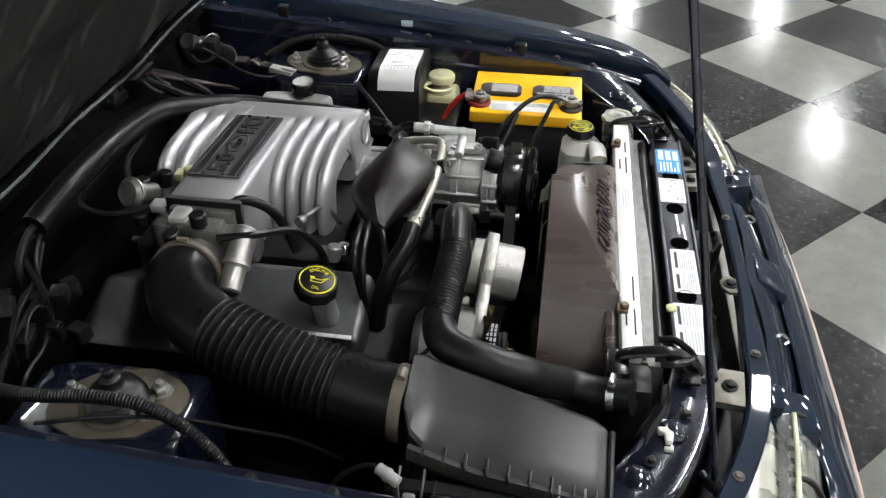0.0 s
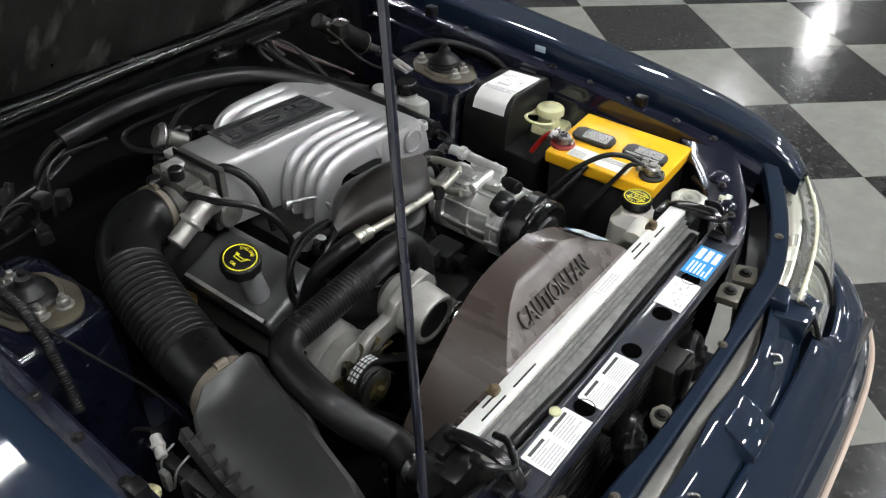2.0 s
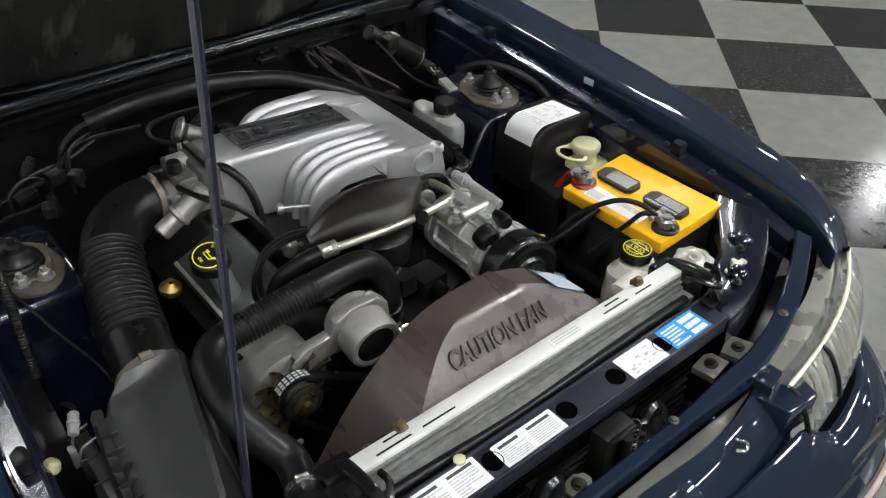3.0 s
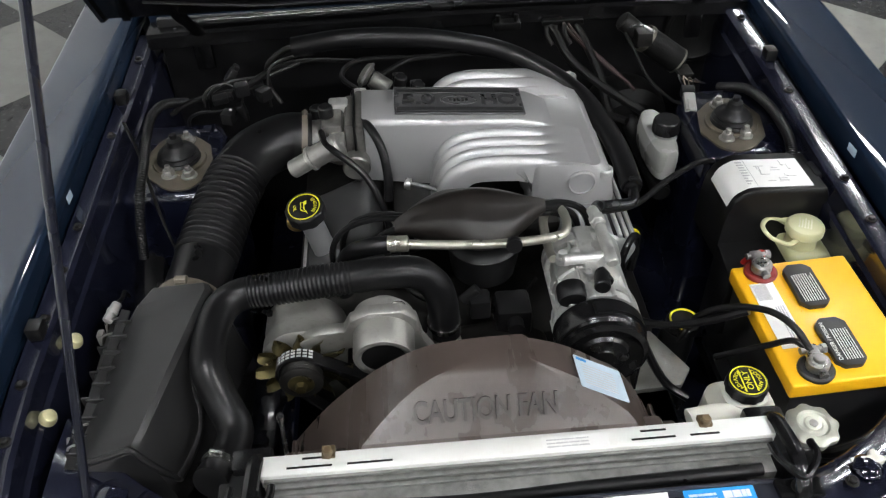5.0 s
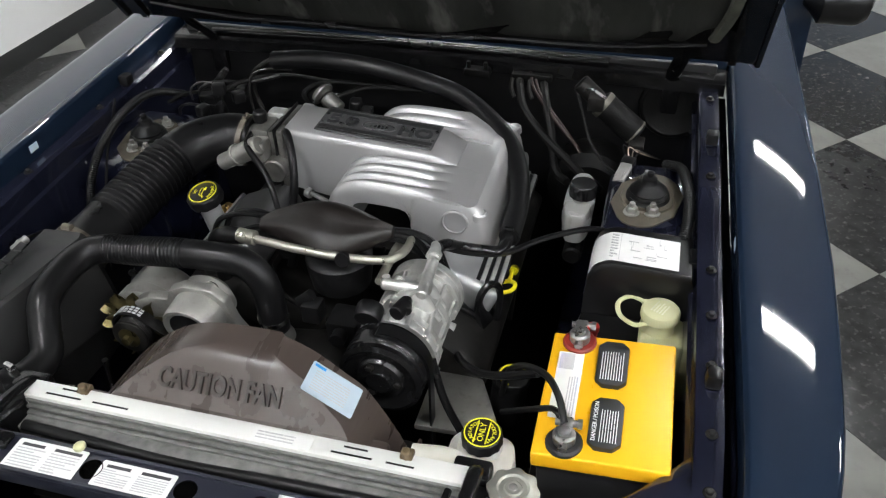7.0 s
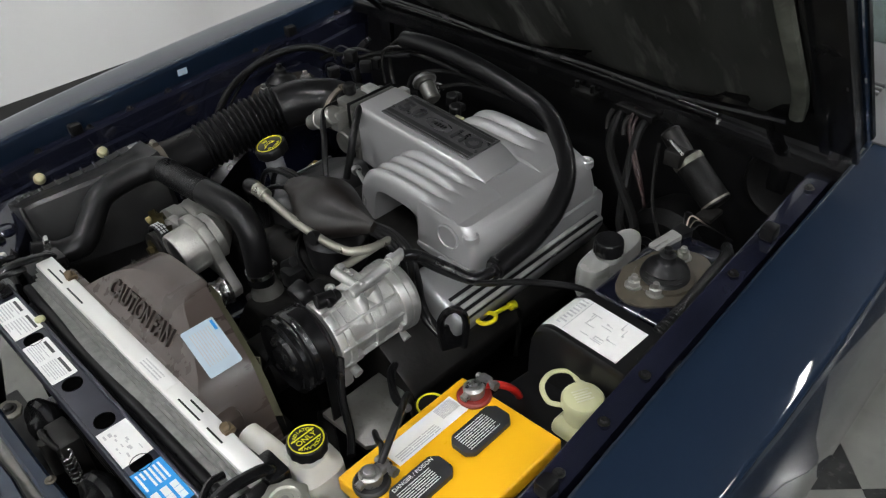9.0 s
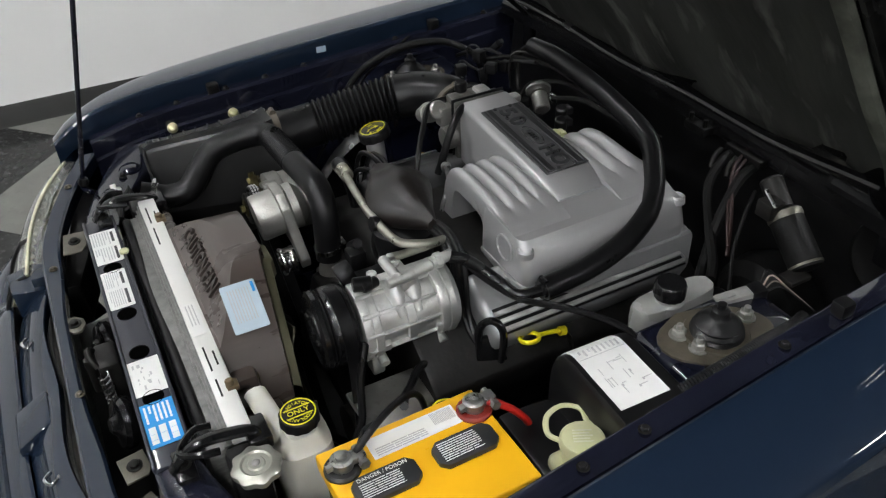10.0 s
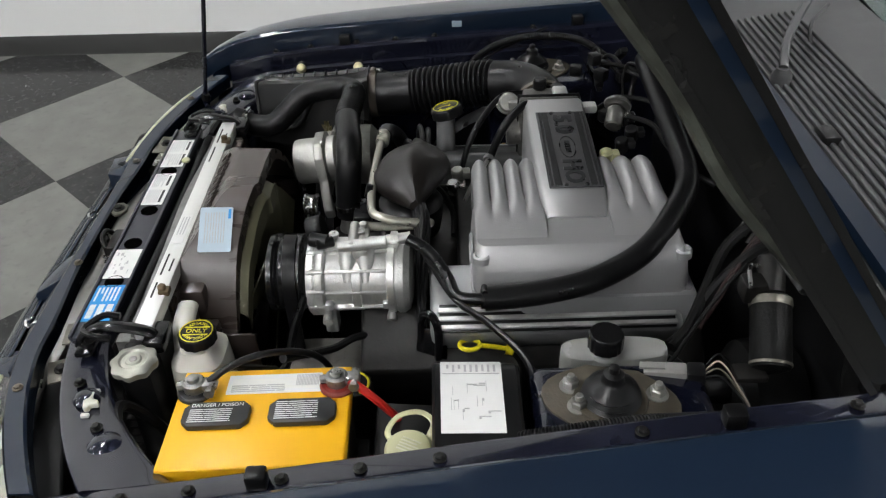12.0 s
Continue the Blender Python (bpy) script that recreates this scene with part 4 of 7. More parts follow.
# runner hump: front four and rear three
def hump(y0, y1, nrib, name):
    bm = B()
    rows = []
    ny = nrib * 10
    prof = [(0.236, 0.893), (0.20, 0.906), (0.16, 0.911), (0.12, 0.914), (0.07, 0.914), (0.02, 0.911), (-0.015, 0.902), (-0.042, 0.884), (-0.060, 0.858), (-0.070, 0.825), (-0.075, 0.79), (-0.076, 0.765)]
    for j in range(ny + 1):
        y = y0 + (y1 - y0) * j / ny
        u = j / ny * nrib
        rib = abs(math.sin(math.pi * u)) ** 0.7
        row = []
        for k, (x, z) in enumerate(prof):
            fade = min(1, max(0, (0.165 - x) / 0.08))
            d = (1 - rib) * 0.019 * fade
            a = prof[max(0, k - 1)]
            b = prof[min(len(prof) - 1, k + 1)]
            n = V((-(b[1] - a[1]), 0, b[0] - a[0])).normalized()
            if n.z < 0 or (abs(n.z) < 0.05 and n.x > 0):
                n = -n
            row.append(pm(x, y, z) - V((n.x * d, 0, n.z * d)))
        rows.append(row)
    inner = [(0.236, 0.80), (0.20, 0.80), (0.16, 0.80), (0.118, 0.80), (0.105, 0.862), (0.03, 0.868), (-0.002, 0.862), (-0.012, 0.848), (-0.017, 0.83), (-0.020, 0.81), (-0.022, 0.79), (-0.023, 0.765)]
    top = [[bm.verts.new(q) for q in spline(r, 3)] for r in rows]
    bot = [[bm.verts.new(q) for q in spline([pm(x, r[0].y, z) for x, z in inner], 3)] for r in rows]
    h, w = len(top), len(top[0])
    for a in range(h - 1):
        for b_ in range(w - 1):
            bm.faces.new((top[a][b_], top[a][b_ + 1], top[a + 1][b_ + 1], top[a + 1][b_]))
            bm.faces.new((bot[a][b_], bot[a + 1][b_], bot[a + 1][b_ + 1], bot[a][b_ + 1]))
        bm.faces.new((top[a][-1], bot[a][-1], bot[a + 1][-1], top[a + 1][-1]))
        bm.faces.new((top[a][0], top[a + 1][0], bot[a + 1][0], bot[a][0]))
    for e in (0, -1):
        for b_ in range(w - 1):
            bm.faces.new((top[e][b_], bot[e][b_], bot[e][b_ + 1], top[e][b_ + 1]))
    return part(name, bm, CASTPAINT, im, angle=60)


hump(0.530, 0.648, 4, "front_runner")
hump(0.758, 0.868, 3, "rear_runner")
# driver's side plenum box with its flange
bm = B()
rs = []
for z, ox, oy in ((0.800, 0.0, 0.0), (0.835, -0.001, 0.0), (0.865, -0.006, 0.004), (0.890, -0.016, 0.010), (0.902, -0.030, 0.018)):
    x0, x1, y0, y1 = 0.12, 0.262 + ox, 0.522 + oy * 0.4, 0.884 - oy
    r = 0.018
    ring = []
    for cx, cy, a in ((x1 - r, y1 - r, 0), (x0, y1 - r, 90), (x0, y0 + r, 180), (x1 - r, y0 + r, 270)):
        for k in range(4):
            ring.append(pm(cx + r * math.cos(radians(a + 30 * k)), cy + r * math.sin(radians(a + 30 * k)), z))
    rs.append(ring)
rings(bm, rs)
part("plenum_box", bm, CASTPAINT, im)
bm = B()
box(bm, (0.11, 0.519, 0.785), (0.258, 0.89, 0.797), 0.004)
part("flange", bm, CASTPAINT, im)
bm = B()
lathe(bm, [(0.026, 0), (0.026, 0.0035), (0.023, 0.005), (0.022, 0.002), (0.002, 0.001)], (0.195, 0.523, 0.845), (0, -1, 0.0), 28)
part("core_plug", bm, CASTPAINT, im)
for x, y in ((0.243, 0.536), (0.243, 0.868)):
    bm = B()
    lathe(bm, [(0.016, 0), (0.015, 0.012), (0.012, 0.015), (0.009, 0.010), (0.002, 0.009)], (x - 0.004, y, 0.850), n=18)
    part("bolt_boss", bm, CASTPAINT, im)
# lower intake
bm = B()
box(bm, (-0.15, 0.50, 0.66), (0.16, 0.88, 0.775), 0.012)
part("lower_intake", bm, DARK, im, "dark lower intake casting")
bm = B()
box(bm, (0.10, 0.60, 0.70), (0.27, 0.90, 0.79), 0.012)
part("lower_flange", bm, CASTGREY, im, "grey lower intake")
# badge plate
mpl = basis(pm(-0.133, 0.661, 0.9255), (1, 0, -0.078), (0, 1, 0))
BADGEINK = mat("worn_dark_badge_lettering", (0.028, 0.028, 0.03), 0.3, 0.2, 0.1, 20, 0.1, 300)
bm = B()
prism(bm, [(0, 0), (0.246, 0), (0.246, 0.095), (0, 0.095)], 0, 0.0035, mpl, 0.001, 1)
plate = part("badge_plate", bm, mat("grey_badge_plate", (0.085, 0.085, 0.088), 0.40, 0.4, 0.1, 20, 0.1, 300), im, "grey badge plate with dark stripes")
bm = B()
BADGEBAND = mat("dark_grey_badge_stripe", (0.022, 0.022, 0.023), 0.4, 0.2, 0.1, 20, 0.1, 300)
for y, w in ((0.0055, 0.0022), (0.016, 0.006), (0.079, 0.006), (0.0895, 0.0022)):
    bm = box(B(), (0.004, y - w, 0.0030), (0.242, y + w, 0.0046), 0.0006, 1, m=mpl)
    part("badge_stripe", bm, BADGEBAND, plate)
letters("5.0", 0.046, mpl @ Matrix.Translation((0.046, 0.047, 0.004)), BADGEINK, plate, 0.0012, width=1.15, bold=0.0018)
letters("HO", 0.046, mpl @ Matrix.Translation((0.200, 0.047, 0.004)), BADGEINK, plate, 0.0012, width=1.0, bold=0.0018)
bm = B()
for r0 in (1.0,):
    pts = [mpl @ V((0.123 + 0.034 * math.cos(a), 0.047 + 0.0145 * math.sin(a), 0.004)) for a in [2 * math.pi * i / 32 for i in range(33)]]
    tube(bm, pts, 0.0013, 6, smooth=False, caps=False)
for k in range(5):
    box(bm, (0.104 + k * 0.008, 0.042, 0.0034), (0.109 + k * 0.008, 0.052, 0.0048), m=mpl)
part("oval_emblem", bm, BADGEINK, plate, "grey oval outline")
for x in (0.006, 0.240):
    for y in (0.030, 0.066):
        part("screw", bolt(B(), mpl @ V((x, y, 0.0035)), (0.07, 0, 1), 0.0028, 0.0015), BADGEINK, plate)

# throttle body
tb = thing("throttle_body", (-0.25, 0.70, 0.80), "cast aluminium throttle body with linkage and hoses", "throttle body")
bm = B()
box(bm, (-0.212, 0.642, 0.795), (-0.196, 0.764, 0.928), 0.006)
box(bm, (-0.232, 0.648, 0.80), (-0.214, 0.758, 0.922), 0.006)
part("spacer", bm, THROTTLE, tb)
bm = box(B(), (-0.2155, 0.6395, 0.793), (-0.2125, 0.7665, 0.9305), 0.001)
part("gasket", bm, BLACK, tb)
bm = B()
lathe(bm, [(0.052, 0), (0.05, 0.02), (0.042, 0.04), (0.040, 0.075), (0.043, 0.082)], (-0.232, 0.70, 0.86), (-1, -0.04, 0), 28)
box(bm, (-0.275, 0.655, 0.885), (-0.235, 0.735, 0.918), 0.008)
box(bm, (-0.262, 0.74, 0.86), (-0.236, 0.775, 0.91), 0.006)
part("body", bm, THROTTLE, tb)
bm = B()
rod(bm, (-0.240, 0.624, 0.902), (-0.302, 0.626, 0.867), 0.021, 22, bev=0.004)
rod(bm, (-0.296, 0.626, 0.870), (-0.336, 0.627, 0.847), 0.0175, 20, bev=0.003)
lathe(bm, [(0.022, 0), (0.0235, 0.001), (0.0235, 0.007), (0.022, 0.008)], (-0.292, 0.626, 0.873), (-0.098, 0.003, -0.057), 22)
box(bm, (-0.262, 0.622, 0.86), (-0.232, 0.66, 0.905), 0.006)
part("idle_valve", bm, ALUGREY, tb, "bright idle air valve")
bm = B()
rod(bm, (-0.215, 0.618, 0.845), (-0.215, 0.648, 0.845), 0.026, 22, bev=0.003)
part("sensor", bm, THROTTLE, tb, "grey throttle sensor cap")
bm = B()
lathe(bm, [(0.018, 0), (0.020, 0.003), (0.026, 0.005), (0.027, 0.010), (0.025, 0.013), (0.021, 0.018), (0.010, 0.020)], (-0.182, 0.838, 0.910), (-0.75, 0.3, 0.45), 26)
rod(bm, (-0.145, 0.825, 0.888), (-0.180, 0.837, 0.909), 0.018, 20, bev=0.003)
part("egr_valve", bm, THROTTLE, tb, "dull domed EGR valve")
egr_axis = V((-0.75, 0.3, 0.45)).normalized()
part("crimp_ring", lathe(B(), [(0.026, 0.0), (0.028, 0.001), (0.028, 0.005), (0.026, 0.006)], V((-0.182, 0.838, 0.910)) + egr_axis * 0.005, egr_axis, 28), LEAD, tb, "bright crimped ring")
bm = B()
box(bm, (-0.262, 0.715, 0.905), (-0.225, 0.745, 0.927), 0.005)
part("bracket", bm, ALU, tb)
bm = B()
box(bm, (-0.215, 0.77, 0.895), (-0.19, 0.80, 0.912), 0.004)
part("bracket", bm, ALU, tb)
bm = B()
tube(bm, [(-0.205, 0.672, 0.917), (-0.185, 0.645, 0.918), (-0.165, 0.612, 0.89), (-0.158, 0.59, 0.845), (-0.16, 0.575, 0.80)], 0.0085, 10)
tube(bm, [(-0.275, 0.66, 0.905), (-0.26, 0.61, 0.905), (-0.20, 0.56, 0.875), (-0.17, 0.53, 0.82), (-0.16, 0.52, 0.76)], 0.0065, 8)
part("vacuum_hose", bm, RUBBER, tb)
bm = lathe(B(), [(0.010, -0.006), (0.011, 0.0), (0.010, 0.006)], (-0.121, 0.575, 0.836), (1, -0.35, -0.1), 14)
tube(bm, [(-0.125, 0.577, 0.837), (-0.100, 0.567, 0.836), (-0.068, 0.553, 0.832), (-0.055, 0.538, 0.815), (-0.050, 0.525, 0.785)], 0.0045, 10)
part("coolant_pipe", bm, LEAD, tb, "bent zinc coolant pipe")
for x, y, z in ((-0.265, 0.69, 0.93), (-0.285, 0.73, 0.905), (-0.21, 0.82, 0.88), (-0.17, 0.835, 0.88)):
    part("connector", rod(B(), (x, y, z - 0.012), (x, y, z + 0.012), 0.014, 12, bev=0.003), BLACK, tb)

# intake duct
DUCT = [(-0.300, 0.702, 0.860), (-0.350, 0.698, 0.866), (-0.405, 0.656, 0.864), (-0.436, 0.593, 0.854), (-0.456, 0.519, 0.839), (-0.471, 0.440, 0.824), (-0.481, 0.37, 0.814), (-0.488, 0.315, 0.812)]
duct = thing("intake_duct", (-0.45, 0.5, 0.77), "black ribbed rubber intake air duct", "air duct")
bm = ribbed(DUCT, 0.0545, 0.0128, 0.0085, 30, None, 0.37, 0.78)
part("bellows", bm, RUBBER, duct, angle=85)


def clamp_ring(p, axis, r, w, material, parent, name="hose_clamp", label=""):
    bm = B()
    lathe(bm, [(r, -w / 2), (r + 0.0025, -w / 2), (r + 0.0025, w / 2), (r, w / 2)], p, axis, 28)
    x, y, a = frame_of(axis)
    q = V(p) + y * (r + 0.005)
    rod(bm, q - x * 0.009, q + x * 0.009, w * 0.42, 8)
    return part(name, bm, material, parent, label)


clamp_ring((-0.314, 0.701, 0.862), (-1, -0.05, 0.15), 0.0535, 0.011, TAN, duct)
clamp_ring((-0.4875, 0.325, 0.8125), (-0.07, -1, -0.03), 0.0530, 0.017, TAN, duct, label="tan clamp band")

# air filter box
ab = thing("air_filter_box", (-0.54, 0.17, 0.60), "matt black plastic air filter box", "air filter box")
bm = B()
rs = []
for y, xr, xo, zr, zo in ((0.312, -0.448, -0.535, 0.872, 0.868), (0.300, -0.444, -0.562, 0.870, 0.845), (0.27, -0.453, -0.580, 0.866, 0.826), (0.18, -0.475, -0.590, 0.857, 0.818), (0.06, -0.505, -0.603, 0.844, 0.812), (0.044, -0.513, -0.602, 0.838, 0.807), (0.036, -0.519, -0.600, 0.826, 0.800)):
    t = (0.312 - y) / 0.268
    rs.append([V((xr + 0.038, y, 0.70)), V((xr + 0.024, y, 0.775)), V((xr + 0.008, y, zr - 0.016)), V((xr + 0.004, y, zr - 0.005)), V((xr - 0.004, y, zr)), V(((xr + xo) / 2, y, (zr + zo) / 2)), V((xo + 0.006, y, zo)), V((xo, y, zo - 0.006)), V((xo, y, 0.785))])
rings(bm, rs)
part("lid", bm, AIRBOX, ab, angle=30)
bm = B()
rs = []
for y, xi, xo, zt, zb in ((0.300, -0.43, -0.585, 0.745, 0.62), (0.20, -0.452, -0.60, 0.75, 0.60), (0.046, -0.488, -0.605, 0.75, 0.60)):
    rs.append([V((xi, y, zb)), V((xi, y, zt - 0.02)), V((xi - 0.005, y, zt)), V((xo, y, zt)), V((xo, y, zb))])
rings(bm, rs)
part("base", bm, AIRBOX, ab)
bm = B()
tube(bm, [(-0.478, 0.048, 0.742), (-0.470, 0.085, 0.738), (-0.462, 0.125, 0.742), (-0.460, 0.150, 0.765), (-0.462, 0.168, 0.800), (-0.456, 0.190, 0.826), (-0.450, 0.225, 0.836), (-0.441, 0.285, 0.842)], 0.007, 10, 6)
tube(bm, [(-0.4785, 0.048, 0.742), (-0.490, 0.040, 0.775), (-0.508, 0.036, 0.815), (-0.516, 0.036, 0.832), (-0.530, 0.037, 0.832), (-0.598, 0.037, 0.805)], 0.0045, 8, 4)
part("face_lip", bm, AIRBOX, ab)
bm = B()
rows = [[V((xo - 0.004, y, zo - 0.004)), V((xo - 0.016, y, zo + 0.001)), V((xo - 0.022, y, zo - 0.012))] for y, xo, zo in ((0.036, -0.598, 0.806), (0.12, -0.590, 0.815), (0.21, -0.582, 0.821), (0.30, -0.568, 0.838))]
sheet(bm, rows, 0.003)
for k in range(9):
    y = 0.055 + 0.028 * k
    xo, zo = -0.598 + 0.11 * (y - 0.036), 0.806 + 0.10 * (y - 0.036)
    box(bm, (xo - 0.020, y - 0.0018, zo - 0.012), (xo + 0.006, y + 0.0018, zo + 0.004), 0.0008)
part("top_rim", bm, AIRBOX, ab)
bm = B()
box(bm, (-0.617, 0.04, 0.785), (-0.598, 0.325, 0.797), 0.003)
box(bm, (-0.617, 0.04, 0.770), (-0.598, 0.325, 0.780), 0.003)
for k in range(6):
    y = 0.06 + 0.05 * k
    box(bm, (-0.625, y - 0.002, 0.755), (-0.598, y + 0.002, 0.80), 0.001)
part("lid_rim", bm, AIRBOX, ab)
for y in (0.085, 0.29):
    bm = B()
    tube(bm, [(-0.595, y - 0.016, 0.815), (-0.618, y - 0.016, 0.805), (-0.625, y - 0.010, 0.77), (-0.625, y + 0.010, 0.77), (-0.618, y + 0.016, 0.805), (-0.595, y + 0.016, 0.815)], 0.0018, 6, 4)
    box(bm, (-0.632, y - 0.008, 0.765), (-0.622, y + 0.008, 0.80), 0.002)
    part("clip", bm, GREYPL, ab, "bare steel wire clip")
for y in (0.124, 0.271):
    bm = B()
    lathe(bm, [(0.013, 0), (0.013, 0.005), (0.010, 0.012), (0.006, 0.014)], (-0.662, y, 0.803), (0.6, 0, 0.8), 14)
    part("mounting_nut", bm, NUTGOLD, ab, "pale gold plated mounting nut")

pg = thing("wiring_plug", (-0.611, 0.318, 0.813), "pale grey wiring plug beside the filter box", "connector")
mpg = basis((-0.611, 0.318, 0.813), (-0.35, -0.8, -0.25), (0.9, -0.35, 0))
bm = rod(B(), mpg @ V((-0.020, 0, 0)), mpg @ V((0.016, 0, 0)), 0.008, 12, bev=0.002)
lathe(bm, [(0.0095, 0), (0.0095, 0.006)], mpg @ V((-0.006, 0, 0)), mpg.to_3x3() @ V((1, 0, 0)), 14)
part("plug", bm, PLUGGREY, pg)
part("wire", tube(B(), [mpg @ V((-0.02, 0, 0)), (-0.600, 0.35, 0.815), (-0.607, 0.38, 0.80), (-0.612, 0.40, 0.77)], 0.0035, 8), TAPE, pg)

# oil filler
oc = thing("oil_filler", (-0.28, 0.475, 0.74), "grey oil filler neck with black and yellow cap", "oil filler", shift=(-0.001, 0.015, 0.003))
bm = B()
ax = (V((-0.304, 0.477, 0.862)) - V((-0.275, 0.475, 0.745))).normalized()
lathe(bm, [(0.030, 0), (0.029, 0.006), (0.021, 0.012), (0.020, 0.09)], (-0.276, 0.475, 0.748), ax, 20)
part("neck", bm, CASTGREY, oc)
capc = V((-0.304, 0.477, 0.862))


def screw_cap(p, axis, r, h, teeth, material, parent, name="cap", label=""):
    bm = B()
    x, y, a = frame_of(axis)
    n = teeth * 4
    rs = []
    for rr, hh, tt in ((0.86, -h, 0), (1.0, -h * 0.92, 1), (1.0, -h * 0.2, 1), (0.96, -h * 0.05, 0.3), (0.9, 0, 0)):
        rs.append([V(p) + a * hh + x * math.cos(2 * math.pi * i / n) * r * (rr + (0.04 * tt if i % 4 < 2 else 0)) + y * math.sin(2 * math.pi * i / n) * r * (rr + (0.04 * tt if i % 4 < 2 else 0)) for i in range(n)])
    rings(bm, rs)
    return part(name, bm, material, parent, label)


oilax = V((-0.12, -0.22, 0.97)).normalized()
cp = screw_cap(capc, oilax, 0.034, 0.024, 10, BLACK, oc, label="black cap with yellow oil symbol")
mo = basis(capc + oilax * 0.0004, (0.94, 0.30, 0.18), (-0.33, 0.94, 0.17)) @ Matrix.Rotation(radians(-105), 4, "Z")
bm = B()
for r in (0.0275,):
    tube(bm, [mo @ V((r * math.cos(a), r * math.sin(a), 0)) for a in [2 * math.pi * i / 36 for i in range(37)]], 0.0011, 6, smooth=False, caps=False)
prism(bm, [(-0.010, -0.006), (0.008, -0.006), (0.013, 0.002), (0.018, 0.006), (0.012, 0.005), (0.007, 0.001), (-0.004, 0.001), (-0.004, 0.005), (-0.012, 0.005), (-0.012, 0.003), (-0.010, 0.001)], 0, 0.0006, mo)
part("oil_symbol", bm, INKYELLOW, cp, "yellow oil can symbol")
bm = prism(B(), [(-0.0085, -0.0045), (0.007, -0.0045), (0.0115, 0.0022), (0.007, -0.0006), (-0.0085, -0.0006)], 0, 0.0009, mo)
part("symbol_centre", bm, BLACK, cp)
ring_letters("ENGINE", 0.0085, mo, 0.020, 130, 50, INKYELLOW, cp)
letters("OIL", 0.008, mo @ Matrix.Translation((0, -0.0165, 0)), INKYELLOW, cp, 0.0003)

# radiator
rad = thing("radiator", (0, 0.0, 0.35), "aluminium radiator with white oxidised top rail", "radiator")
bm = B()
prism(bm, [(-0.345, -0.014), (0.345, -0.014), (0.345, 0.018), (-0.345, 0.018)], 0.795, 0.822, None, 0.003)
part("top_rail", bm, RADALU, rad)
for x0, x1, y in ((-0.31, -0.25, -0.004), (-0.23, -0.17, -0.004), (-0.29, -0.26, 0.009), (0.15, 0.21, -0.004), (0.23, 0.27, -0.004), (0.165, 0.20, 0.008)):
    bm = box(B(), (x0, y - 0.0015, 0.8215), (x1, y + 0.0015, 0.8226))
    part("slot", bm, BLACK, rad)
FINS = mat("grey_radiator_fins", (0.20, 0.20, 0.193), 0.5, 0.6, 0.3, 60, 0.5, 400, stretch=(1, 1, 4))
for k in range(5):
    z = 0.815 - 0.010 * k
    part("fin_strip", box(B(), (-0.34, -0.018 - 0.004 * k, z - 0.0055), (0.34, -0.012, z), 0.001), FINS, rad)
bm = B()
box(bm, (-0.34, -0.05, 0.36), (0.34, 0.012, 0.79), 0.002)
part("core", bm, FINS, rad, "grey finned core")
mrs = basis((0.03, -0.011, 0.8222), (1, 0, 0), (0, 1, 0))
rs_ = label_sheet(rad, mrs, 0.09, 0.022, PAPER, text="torn white sticker", r=0.002)
part("print", bars(mrs, 0.006, 0.003, 0.07, 0.019, 3, 41, 0.9, 0.4, 0.0009), INKGREY, rs_)
for x in (-0.255, 0.255):
    bm = B()
    rod(bm, (x, 0.012, 0.815), (x, 0.012, 0.836), 0.007, 12, bev=0.002)
    box(bm, (x - 0.009, 0.006, 0.818), (x + 0.009, 0.024, 0.828), 0.002)
    part("shroud_clip", bm, RUSTCLIP, rad, "rusty brown clip")
for s in (-1, 1):
    bm = B()
    box(bm, (s * 0.375 - 0.03, -0.03, 0.36), (s * 0.375 + 0.03, 0.022, 0.80), 0.01)
    part("side_tank", bm, BLACK, rad, "black plastic end tank")
    bm = B()
    x = s * 0.352
    tube(bm, [(x, 0.028, 0.80), (x, 0.015, 0.820), (x, -0.02, 0.831), (x, -0.055, 0.834), (x, -0.085, 0.822), (x, -0.10, 0.80)], 0.011, 10, 5, flat=0.6)
    tube(bm, [(x - 0.026, -0.035, 0.832), (x - 0.024, -0.06, 0.836), (x, -0.085, 0.829), (x + 0.024, -0.06, 0.836), (x + 0.026, -0.035, 0.832)], 0.0055, 8, 4)
    box(bm, (x - 0.03, -0.098, 0.796), (x + 0.03, -0.07, 0.806), 0.003)
    box(bm, (x - 0.035, 0.005, 0.79), (x + 0.02, 0.04, 0.815), 0.006)
    part("mount_bracket", bm, BLACKGLOSS, rad, "black forged radiator bracket")
    bm = bolt(B(), (x, -0.085, 0.806), r=0.008)
    part("bolt", bm, DARK, rad)
bm = B()
rs = []
for r, h, lobe in ((0.028, -0.006, 0), (0.033, -0.005, 1), (0.0345, 0.0, 1), (0.0345, 0.006, 1), (0.031, 0.009, 0.7), (0.022, 0.0105, 0), (0.019, 0.008, 0), (0.013, 0.008, 0), (0.011, 0.0105, 0), (0.006, 0.0105, 0)):
    rs.append([V((0.405 + r * (1 + 0.06 * lobe * math.cos(8 * a)) * math.cos(a), 0.004 + r * (1 + 0.06 * lobe * math.cos(8 * a)) * math.sin(a), 0.803 + h)) for a in [2 * math.pi * i / 48 for i in range(48)]])
rings(bm, rs)
rcap = part("radiator_cap", bm, mat("dull_zinc_cap", (0.40, 0.40, 0.35), 0.36, 0.7, 0.1, 30, 0.2, 200), rad, "pale zinc radiator cap")
part("rivet", lathe(B(), [(0.006, 0), (0.006, 0.001), (0.004, 0.002)], (0.405, 0.004, 0.8133), n=16), GREYPL, rcap, "grey centre rivet")

